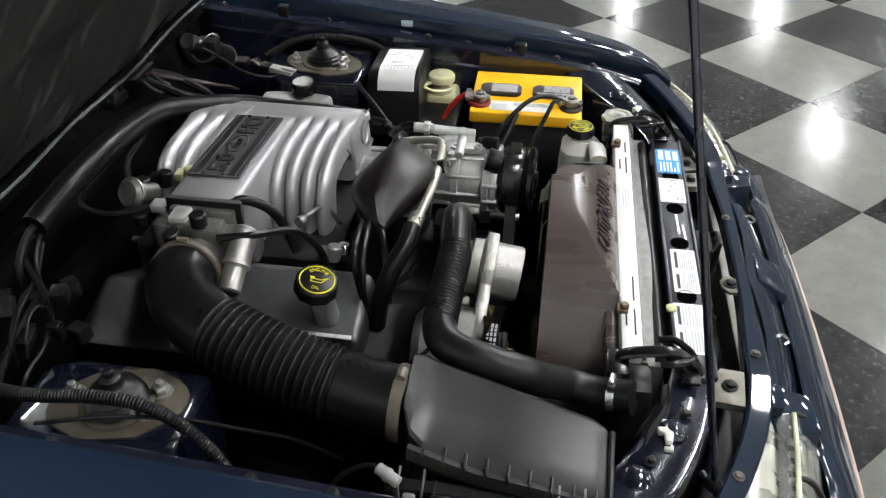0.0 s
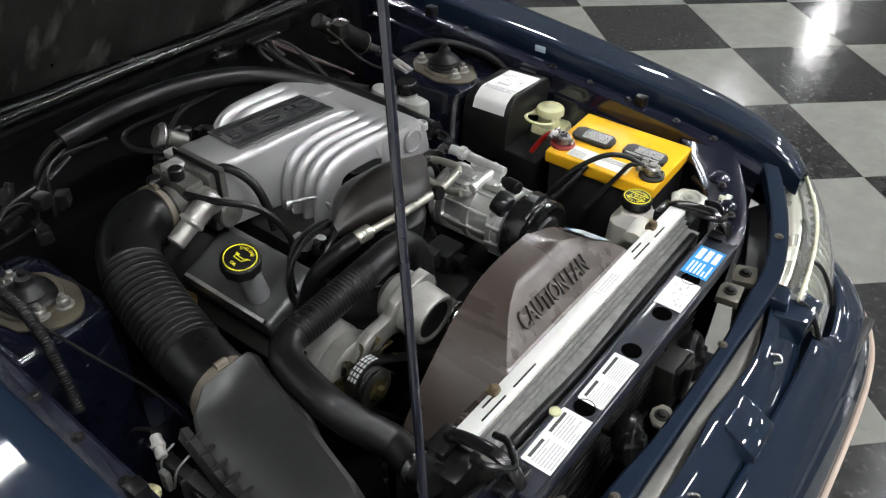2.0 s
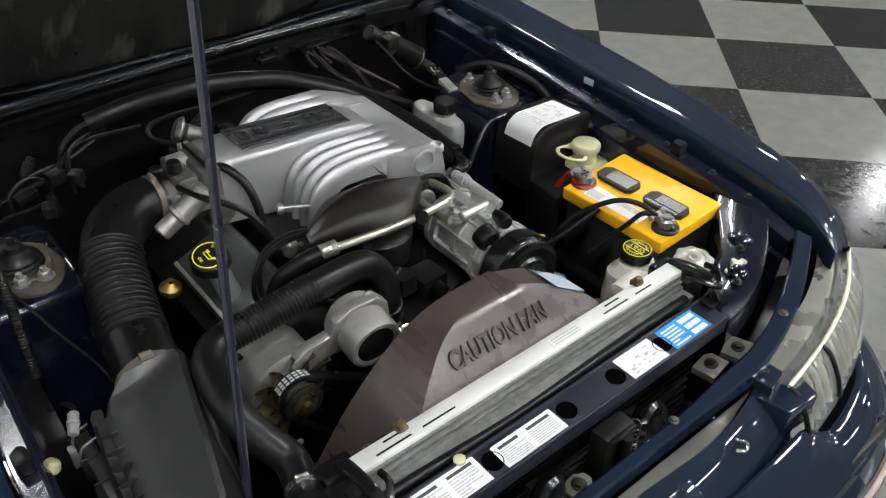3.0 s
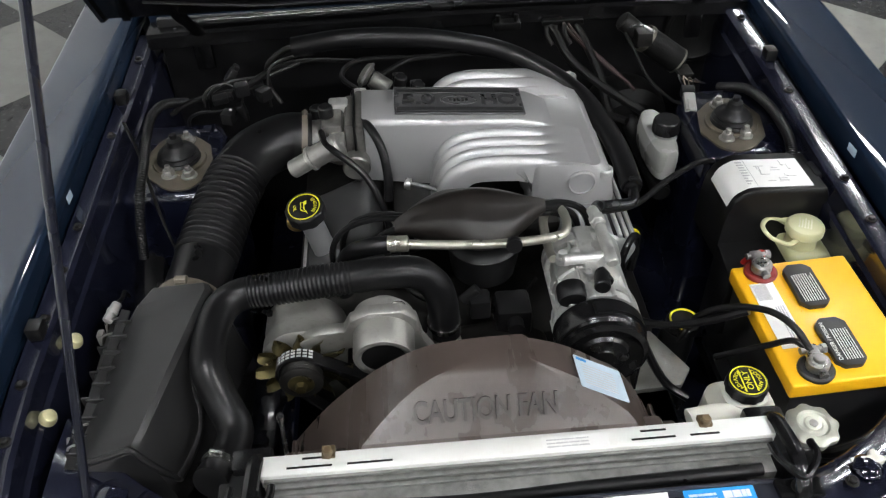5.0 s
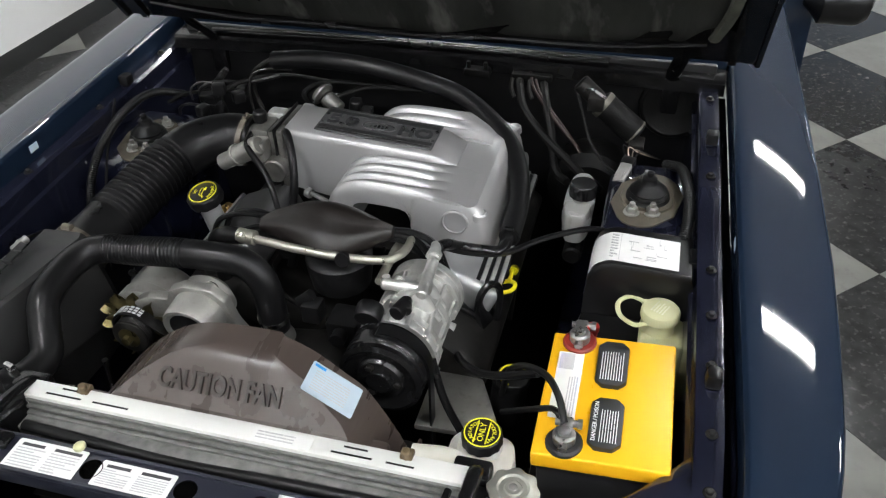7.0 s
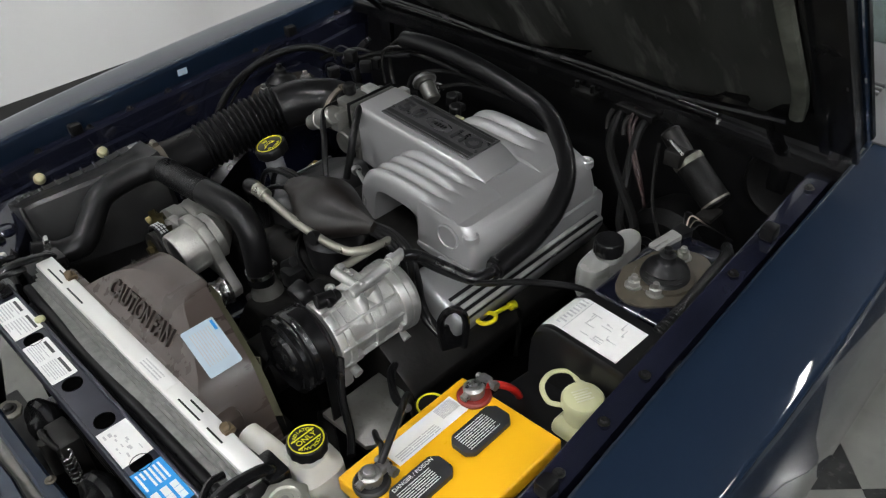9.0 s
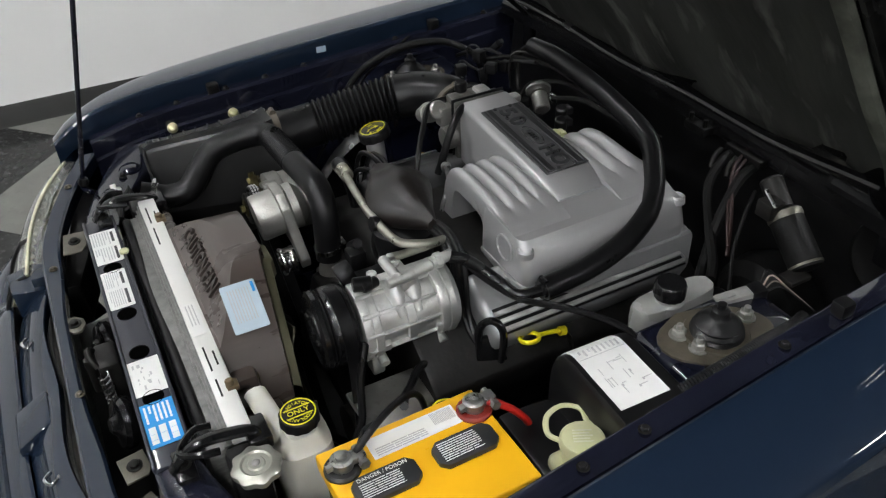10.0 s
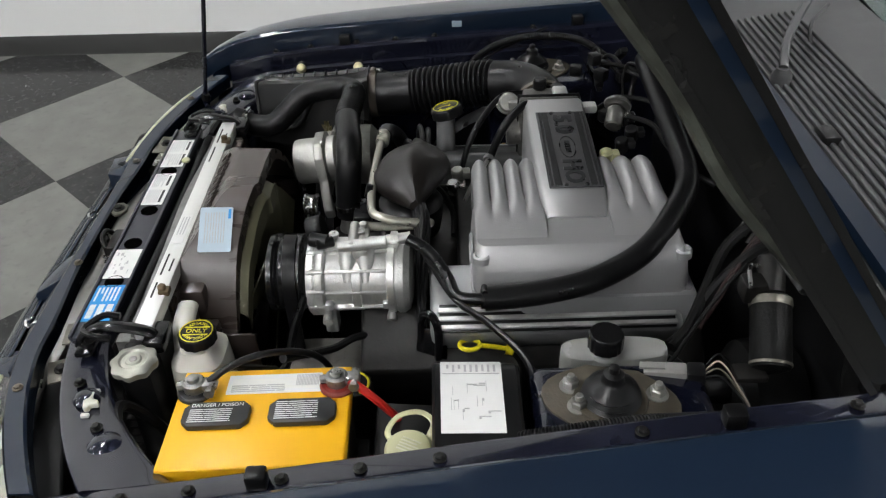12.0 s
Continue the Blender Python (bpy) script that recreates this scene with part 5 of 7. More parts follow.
# fan shroud
sh = thing("fan_shroud", (0, 0.09, 0.4), "scratched brown plastic fan shroud with raised lettering", "fan shroud")
ZC = [(0.012, 0.800), (0.014, 0.820), (0.022, 0.823), (0.026, 0.828), (0.05, 0.853), (0.072, 0.874), (0.082, 0.8815), (0.092, 0.885), (0.105, 0.887), (0.16, 0.8885)]
# the barrel round the fan, as a bow of x and z at its rear edge
BARREL = [(p.x, p.z) for p in spline([V((x, 0, z)) for x, z in ((-0.335, 0.665), (-0.285, 0.735), (-0.24, 0.787), (-0.19, 0.832), (-0.14, 0.865), (-0.09, 0.8815), (0.0, 0.8865), (0.05, 0.881), (0.088, 0.868), (0.125, 0.8455), (0.16, 0.8215), (0.20, 0.757), (0.235, 0.68))], 6)]
YREAR = 0.142


def shroud_z(x, y):
    """The shroud's top: a sloped face that runs into the barrel on both sides."""
    round_z = interp(BARREL, x) + 0.06 * (YREAR - y) * min(1, abs(x + 0.02) / 0.1)
    return min(interp(ZC, y), round_z)


def crease(y, side):
    """Where the sloped face meets the barrel."""
    x = -0.02
    for k in range(400):
        x += side * 0.0007
        if interp(BARREL, x) + 0.06 * (YREAR - y) * min(1, abs(x + 0.02) / 0.1) < interp(ZC, y):
            break
    return x


bm = B()
rows = []
YS = (0.012, 0.014, 0.022, 0.026, 0.034, 0.042, 0.05, 0.06, 0.072, 0.082, 0.09, 0.10, 0.11, 0.12, 0.132, YREAR)
CREASES = {y: (min(-0.06, crease(y, -1)), max(0.03, crease(y, 1))) for y in YS}


def shroud_x(y, i):
    """Columns that run along both creases of the sloped face."""
    xl, xr = CREASES[y]
    if i < 18:
        return -0.33 + (xl + 0.33) * i / 18
    if i <= 42:
        return xl + (xr - xl) * (i - 18) / 24
    return xr + (0.232 - xr) * (i - 42) / 14


def trim(y, i):
    """The barrel grows shallower down the driver's side."""
    return 0.012 + (y - 0.012) * (1 - 0.26 * max(0.0, (i - 40) / 16) ** 0.8)


for i in range(57):
    rows.append([V((shroud_x(y, i), trim(y, i), max(0.60, shroud_z(shroud_x(y, i), y)))) for y in YS])
    x = shroud_x(YREAR, i)
    rows[-1].append(V((x, trim(YREAR, i) + 0.002, max(0.58, shroud_z(x, YREAR) - 0.02))))
sheet(bm, rows, 0.004)
part("top_cowl", bm, SHROUD, sh, angle=20)
bm = B()
rows = []
for i in range(28, 55):
    x = shroud_x(YREAR, i)
    z = max(0.58, shroud_z(x, YREAR) - 0.024)
    ye = trim(YREAR, i)
    rows.append([V((x, ye + 0.0025, z)), V((x, ye + 0.008, z - 0.003)), V((x, ye + 0.016, z - 0.010)), V((x, ye + 0.018, z - 0.040))])
sheet(bm, rows, 0.003)
part("rear_lip", bm, FANCLUTCH, sh, "pale translucent rear lip", angle=30)
bm = B()
for x0, x1, zt in ((-0.332, -0.326, 0.68), (0.228, 0.234, 0.70)):
    box(bm, (x0, 0.014, 0.38), (x1, YREAR, zt), 0.002)
box(bm, (-0.31, 0.013, 0.38), (0.255, 0.019, 0.79), 0.001)
box(bm, (-0.32, 0.016, 0.76), (-0.20, 0.04, 0.80), 0.008)
box(bm, (0.17, 0.016, 0.70), (0.215, 0.062, 0.786), 0.010)
box(bm, (0.20, 0.016, 0.70), (0.262, 0.045, 0.768), 0.006)
box(bm, (0.225, 0.018, 0.62), (0.250, 0.085, 0.735), 0.006)
part("side_wall", bm, SHROUD, sh)
mt = basis((-0.040, 0.0445, 0.8507), (1, 0.0, 0.0), (0, 0.046, 0.045))
letters("CAUTION FAN", 0.042, mt, SHROUDINK, sh, 0.0028, label="raised lettering moulded in the plastic", width=0.70, bold=0.0009)
ml = basis((0.089, 0.049, 0.8775), (0.074, 0.0, -0.0485), (0.0, 1.0, -0.05))
label_sheet(sh, ml, 0.085, 0.058, PAPERGREY, text="pale blue emissions label")
lb = sh.children[-1]
part("print", bars(ml, 0.010, 0.008, 0.075, 0.046, 8, 3, 0.9, 0.35, 0.0009), INKGREY, lb)
bm = box(B(), (0.004, 0.050, 0), (0.022, 0.055, 0.0009), m=ml)
part("header_block", bm, INKBLUE, lb)

# fan
fan = thing("cooling_fan", (-0.02, 0.14, 0.64), "pale plastic cooling fan behind the shroud", "fan")
for k in range(6):
    a = 2 * math.pi * k / 6 + 0.5
    bm = B()
    rows = []
    for r in (0.05, 0.10, 0.15, 0.195):
        rows.append([V((-0.02 + r * math.cos(a + d * 0.05 / r), 0.13 + d * 0.02, 0.64 + r * math.sin(a + d * 0.05 / r))) for d in (-1, 0, 1)])
    sheet(bm, rows, 0.003, (0, 1, 0))
    part("blade", bm, FANCLUTCH, fan)
part("hub", lathe(B(), [(0.055, -0.02), (0.06, 0), (0.05, 0.04), (0.03, 0.06)], (-0.02, 0.12, 0.64), (0, 1, 0), 24), DARK, fan)

# battery
bat = thing("battery", (0.51, 0.21, 0.61), "black car battery with bright yellow top", "battery")
mb = Matrix.Translation((0.509, 0.2115, 0.793)) @ Matrix.Rotation(radians(-2.6), 4, "Y") @ Matrix.Rotation(radians(0.8), 4, "Z")
bm = B()
prism(bm, [(-0.090, -0.120), (0.090, -0.120), (0.090, 0.120), (-0.090, 0.120)], -0.18, -0.024, mb, 0.004)
part("case", bm, BATBLACK, bat)
bm = B()
prism(bm, [(-0.097, -0.1275), (0.097, -0.1275), (0.097, 0.1275), (-0.097, 0.1275)], -0.026, 0.003, mb, 0.004, 3)
part("lid", bm, YELLOW, bat, "bright yellow moulded lid")
lid = bat.children[-1]
for n_, (cx, cy) in enumerate(((0.002, 0.062), (0.003, -0.060))):
    bm = B()
    w, h, c = 0.024, 0.048, 0.011
    prism(bm, [(-w, -h + c), (-w + c, -h), (w - c, -h), (w, -h + c), (w, h - c), (w - c, h), (-w + c, h), (-w, h - c)], 0.002, 0.013, mb @ Matrix.Translation((cx, cy, 0)), 0.003)
    vc = part("vent_cap", bm, VENTGREY, lid, "dark grey vent cap with white warnings")
    mv = mb @ Matrix.Translation((cx, cy, 0.0132)) @ Matrix.Rotation(radians(90), 4, "Z")
    if n_ == 1:
        letters("DANGER / POISON", 0.0088, mv @ Matrix.Translation((0, 0.0155, 0)), INKWHITE, lid, 0.0003)
    part("print", bars(mv, -0.038, -0.018, 0.038, 0.009 if n_ else 0.018, 7 if n_ else 9, 11 + n_, 0.80, 0.30), INKWHITE, lid)
mlb = mb @ Matrix.Translation((-0.062, 0.005, 0.0032)) @ Matrix.Rotation(radians(90), 4, "Z")
lb = label_sheet(lid, mlb @ Matrix.Translation((-0.062, -0.019, 0)), 0.140, 0.040, PAPER, text="white battery label", r=0.001)
bm = B()
rnd = random.Random(8)
for k in range(16):
    box(bm, (0.040 + k * 0.0022, -0.005, 0.0006), (0.0412 + k * 0.0022, 0.018, 0.0012), m=mlb)
part("print", bm, INKGREY, lid)
part("print", bars(mlb, -0.055, -0.016, 0.034, 0.0, 4, 5, 0.9, 0.45, 0.0012), INKGREY, lid)


def terminal(cx, cy, red):
    m = mb @ Matrix.Translation((cx, cy, 0))
    nm = "battery_terminal"
    bm = B()
    lathe(bm, [(0.027, 0.002), (0.027, 0.007), (0.024, 0.010)], m @ V((0, 0, 0)), m.to_3x3() @ V((0, 0, 1)), 24)
    t = part(nm, bm, MAROON if red else BATBLACK, lid, "battery post on its base with bright clamp")
    bm = B()
    up = m.to_3x3() @ V((0, 0, 1))
    lathe(bm, [(0.0155, 0.008), (0.0165, 0.012), (0.0165, 0.024), (0.013, 0.027), (0.009, 0.027), (0.0085, 0.032), (0.006, 0.033)], m @ V((0, 0, 0)), up, 22)
    d = 1 if red else 1
    box(bm, (-0.010, 0.010, 0.012), (0.010, 0.034, 0.024), 0.003, m=m)
    rod(bm, m @ V((-0.016, 0.026, 0.018)), m @ V((0.018, 0.026, 0.018)), 0.0055, 10)
    lathe(bm, [(0.008, 0), (0.008, 0.007)], m @ V((0.016, 0.026, 0.018)), m.to_3x3() @ V((1, 0, 0)), 6)
    rod(bm, m @ V((0.0, -0.024, 0.016)), m @ V((0.0, -0.012, 0.018)), 0.007, 8)
    part("clamp", bm, LEAD, lid, "dull lead cable clamp")


terminal(-0.054, 0.108, True)
terminal(-0.052, -0.102, False)
bm = B()
tube(bm, [(0.458, 0.338, 0.808), (0.470, 0.358, 0.800), (0.474, 0.385, 0.770), (0.468, 0.41, 0.72), (0.46, 0.43, 0.62)], 0.0062, 10)
solo("positive_cable", bm, RED, "red insulated battery cable", "cable")
bm = B()
tube(bm, [(0.455, 0.130, 0.812), (0.440, 0.165, 0.828), (0.415, 0.205, 0.825), (0.375, 0.25, 0.79), (0.345, 0.28, 0.74), (0.33, 0.30, 0.66)], 0.0056, 10)
tube(bm, [(0.452, 0.135, 0.810), (0.435, 0.150, 0.815), (0.405, 0.165, 0.79), (0.35, 0.20, 0.73)], 0.005, 8)
solo("negative_cable", bm, BLACK, "black insulated battery ground cable", "cable")
bm = box(B(), (0.40, 0.075, 0.59), (0.62, 0.35, 0.612), 0.005)
solo("battery_tray", bm, BLACK, "black battery tray below the battery", "tray")

# coolant reservoir
cr = thing("coolant_reservoir", (0.34, 0.08, 0.6), "milky white coolant overflow bottle with yellow printed cap", "coolant reservoir")
bm = B()
rs = []
for z, w, d in ((0.60, 0.036, 0.042), (0.72, 0.038, 0.045), (0.765, 0.036, 0.042), (0.778, 0.026, 0.028), (0.788, 0.024, 0.024)):
    rs.append([V((0.342 + 1.35 * w * math.copysign(abs(math.cos(a)) ** 0.6, math.cos(a)), 0.082 + d * math.copysign(abs(math.sin(a)) ** 0.6, math.sin(a)), z)) for a in [2 * math.pi * i / 24 for i in range(24)]])
rings(bm, rs)
tube(bm, [(0.345, 0.06, 0.76), (0.30, 0.05, 0.785), (0.25, 0.045, 0.785)], 0.018, 12, flat=0.7)
part("bottle", bm, WHITEPL, cr)
rcc = V((0.344, 0.086, 0.812))
cc = screw_cap(rcc, (0, 0, 1), 0.029, 0.020, 12, BLACK, cr, label="black cap with yellow print")
bm = B()
tube(bm, [rcc + V((0.0255 * math.cos(a), 0.0255 * math.sin(a), 0.0004)) for a in [2 * math.pi * i / 32 for i in range(33)]], 0.001, 6, smooth=False, caps=False)
for dx in (-0.0085, 0.0085):
    box(bm, (rcc.x + dx - 0.001, rcc.y - 0.02, rcc.z), (rcc.x + dx + 0.001, rcc.y + 0.02, rcc.z + 0.0006))
part("cap_ring", bm, INKYELLOW, cc)
mc = basis(rcc + V((0, 0, 0.0003)), (0, 1, 0), (-1, 0, 0))
letters("ONLY", 0.0125, mc, INKYELLOW, cc, 0.0003)
ring_letters("RADIATOR", 0.0078, mc, 0.0175, 150, 30, INKYELLOW, cc)
ring_letters("COOLANT", 0.0078, mc, 0.0175, 325, 215, INKYELLOW, cc)
# ---------------------------------------------------------------- labels on the tie bar
def tie_label(x0, x1, y0, y1, kind, seed):
    m = basis((x0, y0, 0.7966), (1, 0, 0), (0, 1, 0))
    w, h = x1 - x0, y1 - y0
    lb = label_sheet(tie, m, w, h, INKBLUE if kind == "blue" else PAPER, text="blue label with white print" if kind == "blue" else "white paper warning label")
    if kind == "blue":
        part("print", bars(m, 0.006, 0.005, w * 0.5, h - 0.006, 6, seed, 0.9, 0.5, 0.001), INKWHITE, tie)
        part("print", bars(m, w * 0.55, 0.004, w - 0.004, h - 0.004, 3, seed + 1, 0.95, 0.7, 0.001), INKWHITE, tie)
    elif kind == "diagram":
        rnd = random.Random(seed)
        bm = B()
        for k in range(14):
            x, y = rnd.uniform(0.008, w - 0.02), rnd.uniform(0.006, h - 0.012)
            box(bm, (x, y, 0), (x + rnd.uniform(0.003, 0.012), y + rnd.uniform(0.001, 0.006), 0.0009), m=m)
        part("print", bm, INKGREY, tie)
    else:
        bm = B()
        box(bm, (w * 0.08, h - 0.011, 0), (w * 0.40, h - 0.006, 0.0009), m=m)
        box(bm, (w * 0.55, h - 0.011, 0), (w * 0.93, h - 0.006, 0.0009), m=m)
        part("print", bm, INK, tie)
        part("print", bars(m, 0.006, 0.004, w * 0.47, h - 0.013, 7, seed, 0.95, 0.42, 0.0009), INKGREY, tie)
        part("print", bars(m, w * 0.53, 0.004, w - 0.005, h - 0.013, 7, seed + 9, 0.95, 0.42, 0.0009), INKGREY, tie)
    return lb


tie_label(-0.312, -0.196, -0.122, -0.071, "text", 21)
tie_label(-0.168, -0.050, -0.120, -0.077, "text", 22)
tie_label(0.099, 0.183, -0.123, -0.068, "diagram", 23)
tie_label(0.203, 0.296, -0.122, -0.070, "blue", 24)
bm = B()
lathe(bm, [(0.009, 0), (0.009, 0.004), (0.006, 0.006)], (-0.215, -0.0675, 0.799), n=14)
part("clip", bm, CREAM, tie, "small yellow clip")

# ---------------------------------------------------------------- between tie bar and nose
def horn(x, y, z):
    t = thing("horn", (x, y, z - 0.05), "black disc horn on a bracket behind the nose", "horn", "horns")
    bm = B()
    lathe(bm, [(0.012, -0.03), (0.03, -0.026), (0.045, -0.01), (0.046, 0.0), (0.04, 0.008), (0.02, 0.012), (0.012, 0.02)], (x, y, z), (0.2, -1, 0.25), 26)
    part("trumpet", bm, BLACKGLOSS, t)
    part("bracket", box(B(), (x - 0.012, y - 0.004, z - 0.01), (x + 0.012, y + 0.05, z + 0.004), 0.003), DARK, t)
    return t


horn(0.12, -0.155, 0.700)
horn(-0.10, -0.152, 0.690)
latch = thing("hood_latch", (0.02, -0.15, 0.66), "greasy bonnet latch mechanism", "latch")
bm = B()
box(bm, (-0.01, -0.165, 0.66), (0.055, -0.13, 0.77), 0.005)
part("plate", bm, DARK, latch)
bm = B()
tube(bm, [(0.0, -0.165, 0.765), (0.012, -0.172, 0.78), (0.034, -0.172, 0.78), (0.046, -0.165, 0.765)], 0.005, 8)
rod(bm, (0.022, -0.175, 0.70), (0.022, -0.175, 0.77), 0.009, 12)
part("hook", bm, DARK, latch)
bm = B()
pts = [(0.06 + 0.009 * math.cos(k * 0.9), -0.16 + 0.009 * math.sin(k * 0.9), 0.69 + 0.0016 * k) for k in range(46)]
tube(bm, pts, 0.0016, 6, 1)
part("spring", bm, CHROME, latch)


def front_bracket(x, y, z, w, d, ang, hexed=False):
    m = Matrix.Translation((x, y, z)) @ Matrix.Rotation(radians(ang), 4, "Z")
    bm = B()
    if hexed:
        prism(bm, [(w * math.cos(radians(a)), d * math.sin(radians(a))) for a in (20, 70, 110, 160, 200, 250, 290, 340)], -0.003, 0.003, m, 0.001)
    else:
        prism(bm, [(-w, -d), (w, -d), (w, d * 0.6), (w * 0.5, d), (-w, d)], -0.0015, 0.0015, m, 0.0006)
        box(bm, (-w, -d, -0.012), (-w + 0.003, d, 0.0), 0.0008, m=m)
    t = solo("mounting_bracket", bm, DULLSTEEL, "bare steel bracket bolted behind the nose", "bracket", "front brackets")
    bolt_part(m @ V((0, 0, 0.003)), (0, 0, 1), 0.008, 0.007, DARK, t)
    return t


front_bracket(0.266, -0.150, 0.745, 0.026, 0.020, 8)
front_bracket(0.345, -0.150, 0.735, 0.026, 0.022, 20)
front_bracket(-0.345, -0.150, 0.768, 0.036, 0.022, -6)
front_bracket(-0.092, -0.184, 0.760, 0.024, 0.018, 8, True)
cond = thing("condenser", (0, -0.075, 0.45), "dark air conditioning condenser ahead of the radiator", "condenser")
part("header", box(B(), (-0.335, -0.09, 0.72), (0.335, -0.062, 0.735), 0.003), DARK, cond)
for k in range(14):
    z = 0.715 - 0.02 * k
    part("tube", box(B(), (-0.33, -0.085, z - 0.002), (0.33, -0.065, z + 0.002)), DARK, cond)
bm = B()
tube(bm, [(-0.33, -0.045, 0.79), (-0.1, -0.048, 0.782), (0.1, -0.046, 0.785), (0.32, -0.045, 0.79)], 0.009, 10)
solo("wiring_loom", tube(B(), [(-0.30, -0.055, 0.775), (0.0, -0.058, 0.77), (0.30, -0.055, 0.775)], 0.006, 8), RUBBER, "thin black loom under the tie bar edge", "wiring")
solo("wiring_loom", bm, RUBBER, "black loom between radiator and tie bar", "wiring")

# ---------------------------------------------------------------- accessory drive
alt = thing("alternator", (-0.31, 0.27, 0.66), "silver alternator with gold plated cooling fan", "alternator", shift=(0.001, 0.004, 0.020))
ac_ = V((-0.308, 0.235, 0.730))
bm = B()
lathe(bm, [(0.062, 0.0), (0.068, 0.004), (0.068, 0.030), (0.064, 0.034), (0.064, 0.05), (0.067, 0.054), (0.067, 0.085), (0.05, 0.10)], ac_, (0, 1, 0), 36)
part("housing", bm, ALUGREY, alt)
for k in range(12):
    a = 2 * math.pi * k / 12
    bm = B()
    rows = [[ac_ + V((r * math.cos(a + w * d), -0.012 - 0.012 * w * d - t_ * max(0, d), r * math.sin(a + w * d))) for d in (-1.0, 0.0, 1.0)] for r, w, t_ in ((0.025, 0.26, 0.0), (0.045, 0.24, 0.002), (0.060, 0.17, 0.006), (0.070, 0.10, 0.010), (0.077, 0.03, 0.011))]
    sheet(bm, rows, 0.0015, (0, 1, 0))
    part("fan_blade", bm, FANGOLD, alt)
bm = lathe(B(), [(0.031, 0), (0.034, 0.002), (0.034, 0.006), (0.031, 0.009), (0.034, 0.012), (0.031, 0.015), (0.034, 0.018), (0.034, 0.024), (0.031, 0.026)], ac_ + V((-0.003, -0.048, 0.004)), (0, 1, 0), 28)
part("pulley", bm, DARK, alt, "grooved dark pulley")
bm = lathe(B(), [(0.018, -0.003), (0.021, -0.001), (0.020, 0.002), (0.012, 0.003)], ac_ + V((-0.003, -0.048, 0.004)), (0, 1, 0), 22)
lathe(bm, [(0.009, -0.012), (0.010, -0.002)], ac_ + V((-0.003, -0.048, 0.004)), (0, 1, 0), 6)
part("pulley_nut", bm, FANGOLD, alt)
bm = B()
rod(bm, (-0.36, 0.292, 0.785), (-0.36, 0.30, 0.785), 0.005, 10)
tube(bm, [(-0.36, 0.295, 0.785), (-0.372, 0.31, 0.775), (-0.37, 0.34, 0.74)], 0.0035, 8)
part("terminal_lead", bm, RUBBER, alt, "black output lead")

smog = thing("air_pump", (-0.19, 0.22, 0.72), "grey cast cylindrical air pump on its bracket", "pump")
sc = V((-0.178, 0.180, 0.809))
sd = V((0.03, 1, 0.12)).normalized()
bm = B()
lathe(bm, [(0.033, 0.004), (0.040, 0.0), (0.045, 0.001), (0.047, 0.006), (0.047, 0.058), (0.050, 0.061), (0.050, 0.067), (0.047, 0.070), (0.047, 0.085), (0.03, 0.10)], sc, sd, 40, caps=False)
part("body", bm, ALUGREY, smog)
bm = B()
lathe(bm, [(0.0345, 0.0035), (0.0375, 0.004), (0.0380, 0.030), (0.030, 0.027), (0.016, 0.024), (0.012, 0.012), (0.002, 0.011)], sc, sd, 30)
part("pulley_recess", bm, BLACK, smog, "black recessed centre")
bm = B()
mbr = basis(sc + sd * 0.062, (1, 0, 0), (0, -0.12, 1))
prism(bm, [(-0.16, -0.045), (-0.13, -0.005), (-0.10, 0.012), (-0.06, 0.015), (-0.05, 0.038), (-0.02, 0.054), (0.03, 0.054), (0.052, 0.03), (0.06, -0.02), (0.085, -0.075), (0.075, -0.10), (0.045, -0.06), (0.0, -0.055), (-0.05, -0.03), (-0.10, -0.04), (-0.145, -0.07)], -0.004, 0.016, mbr, 0.003)
part("bracket", bm, ALUGREY, smog)
for dx, dy in ((-0.078, -0.002), (0.064, -0.062), (-0.135, -0.035), (0.025, 0.046)):
    p = mbr @ V((dx, dy, -0.004))
    bolt_part(p, -sd, 0.0075, 0.008, CHROME, smog)

idl = thing("idler_pulley", (-0.082, 0.196, 0.75), "bright steel idler pulley", "pulley", shift=(-0.015, 0.014, -0.028))
bm = lathe(B(), [(0.006, -0.004), (0.010, -0.006), (0.012, -0.002), (0.02, 0), (0.027, -0.002), (0.028, 0.002), (0.025, 0.006), (0.025, 0.018), (0.028, 0.022), (0.027, 0.026), (0.01, 0.026)], (-0.082, 0.185, 0.778), (0, 1, 0), 28)
part("wheel", bm, CHROME, idl)

# compressor
comp = thing("ac_compressor", (0.165, 0.33, 0.69), "bare cast aluminium air conditioning compressor", "compressor")
CA = V((0.163, 0.248, 0.776))
bm = B()
lathe(bm, [(0.050, -0.004), (0.068, -0.003), (0.069, -0.001), (0.069, 0.009), (0.067, 0.010), (0.067, 0.0125), (0.070, 0.0135), (0.070, 0.025), (0.068, 0.027), (0.0585, 0.029), (0.058, 0.074), (0.0625, 0.076), (0.063, 0.090), (0.0585, 0.092), (0.058, 0.134), (0.066, 0.136), (0.067, 0.138), (0.067, 0.148), (0.065, 0.149), (0.065, 0.152), (0.068, 0.153), (0.068, 0.164), (0.060, 0.174), (0.035, 0.178)], CA, (0.04, 1, 0), 44)
part("cylinder", bm, ALU, comp)
for k in range(12):
    a = 2 * math.pi * k / 12 + 0.2
    p = CA + V((0.0665 * math.cos(a), 0.006, 0.0665 * math.sin(a)))
    bm = rod(B(), p + V((0, -0.010, 0)), p + V((0, 0.021, 0)), 0.0055, 10, bev=0.001)
    part("lug", bm, ALU, comp)
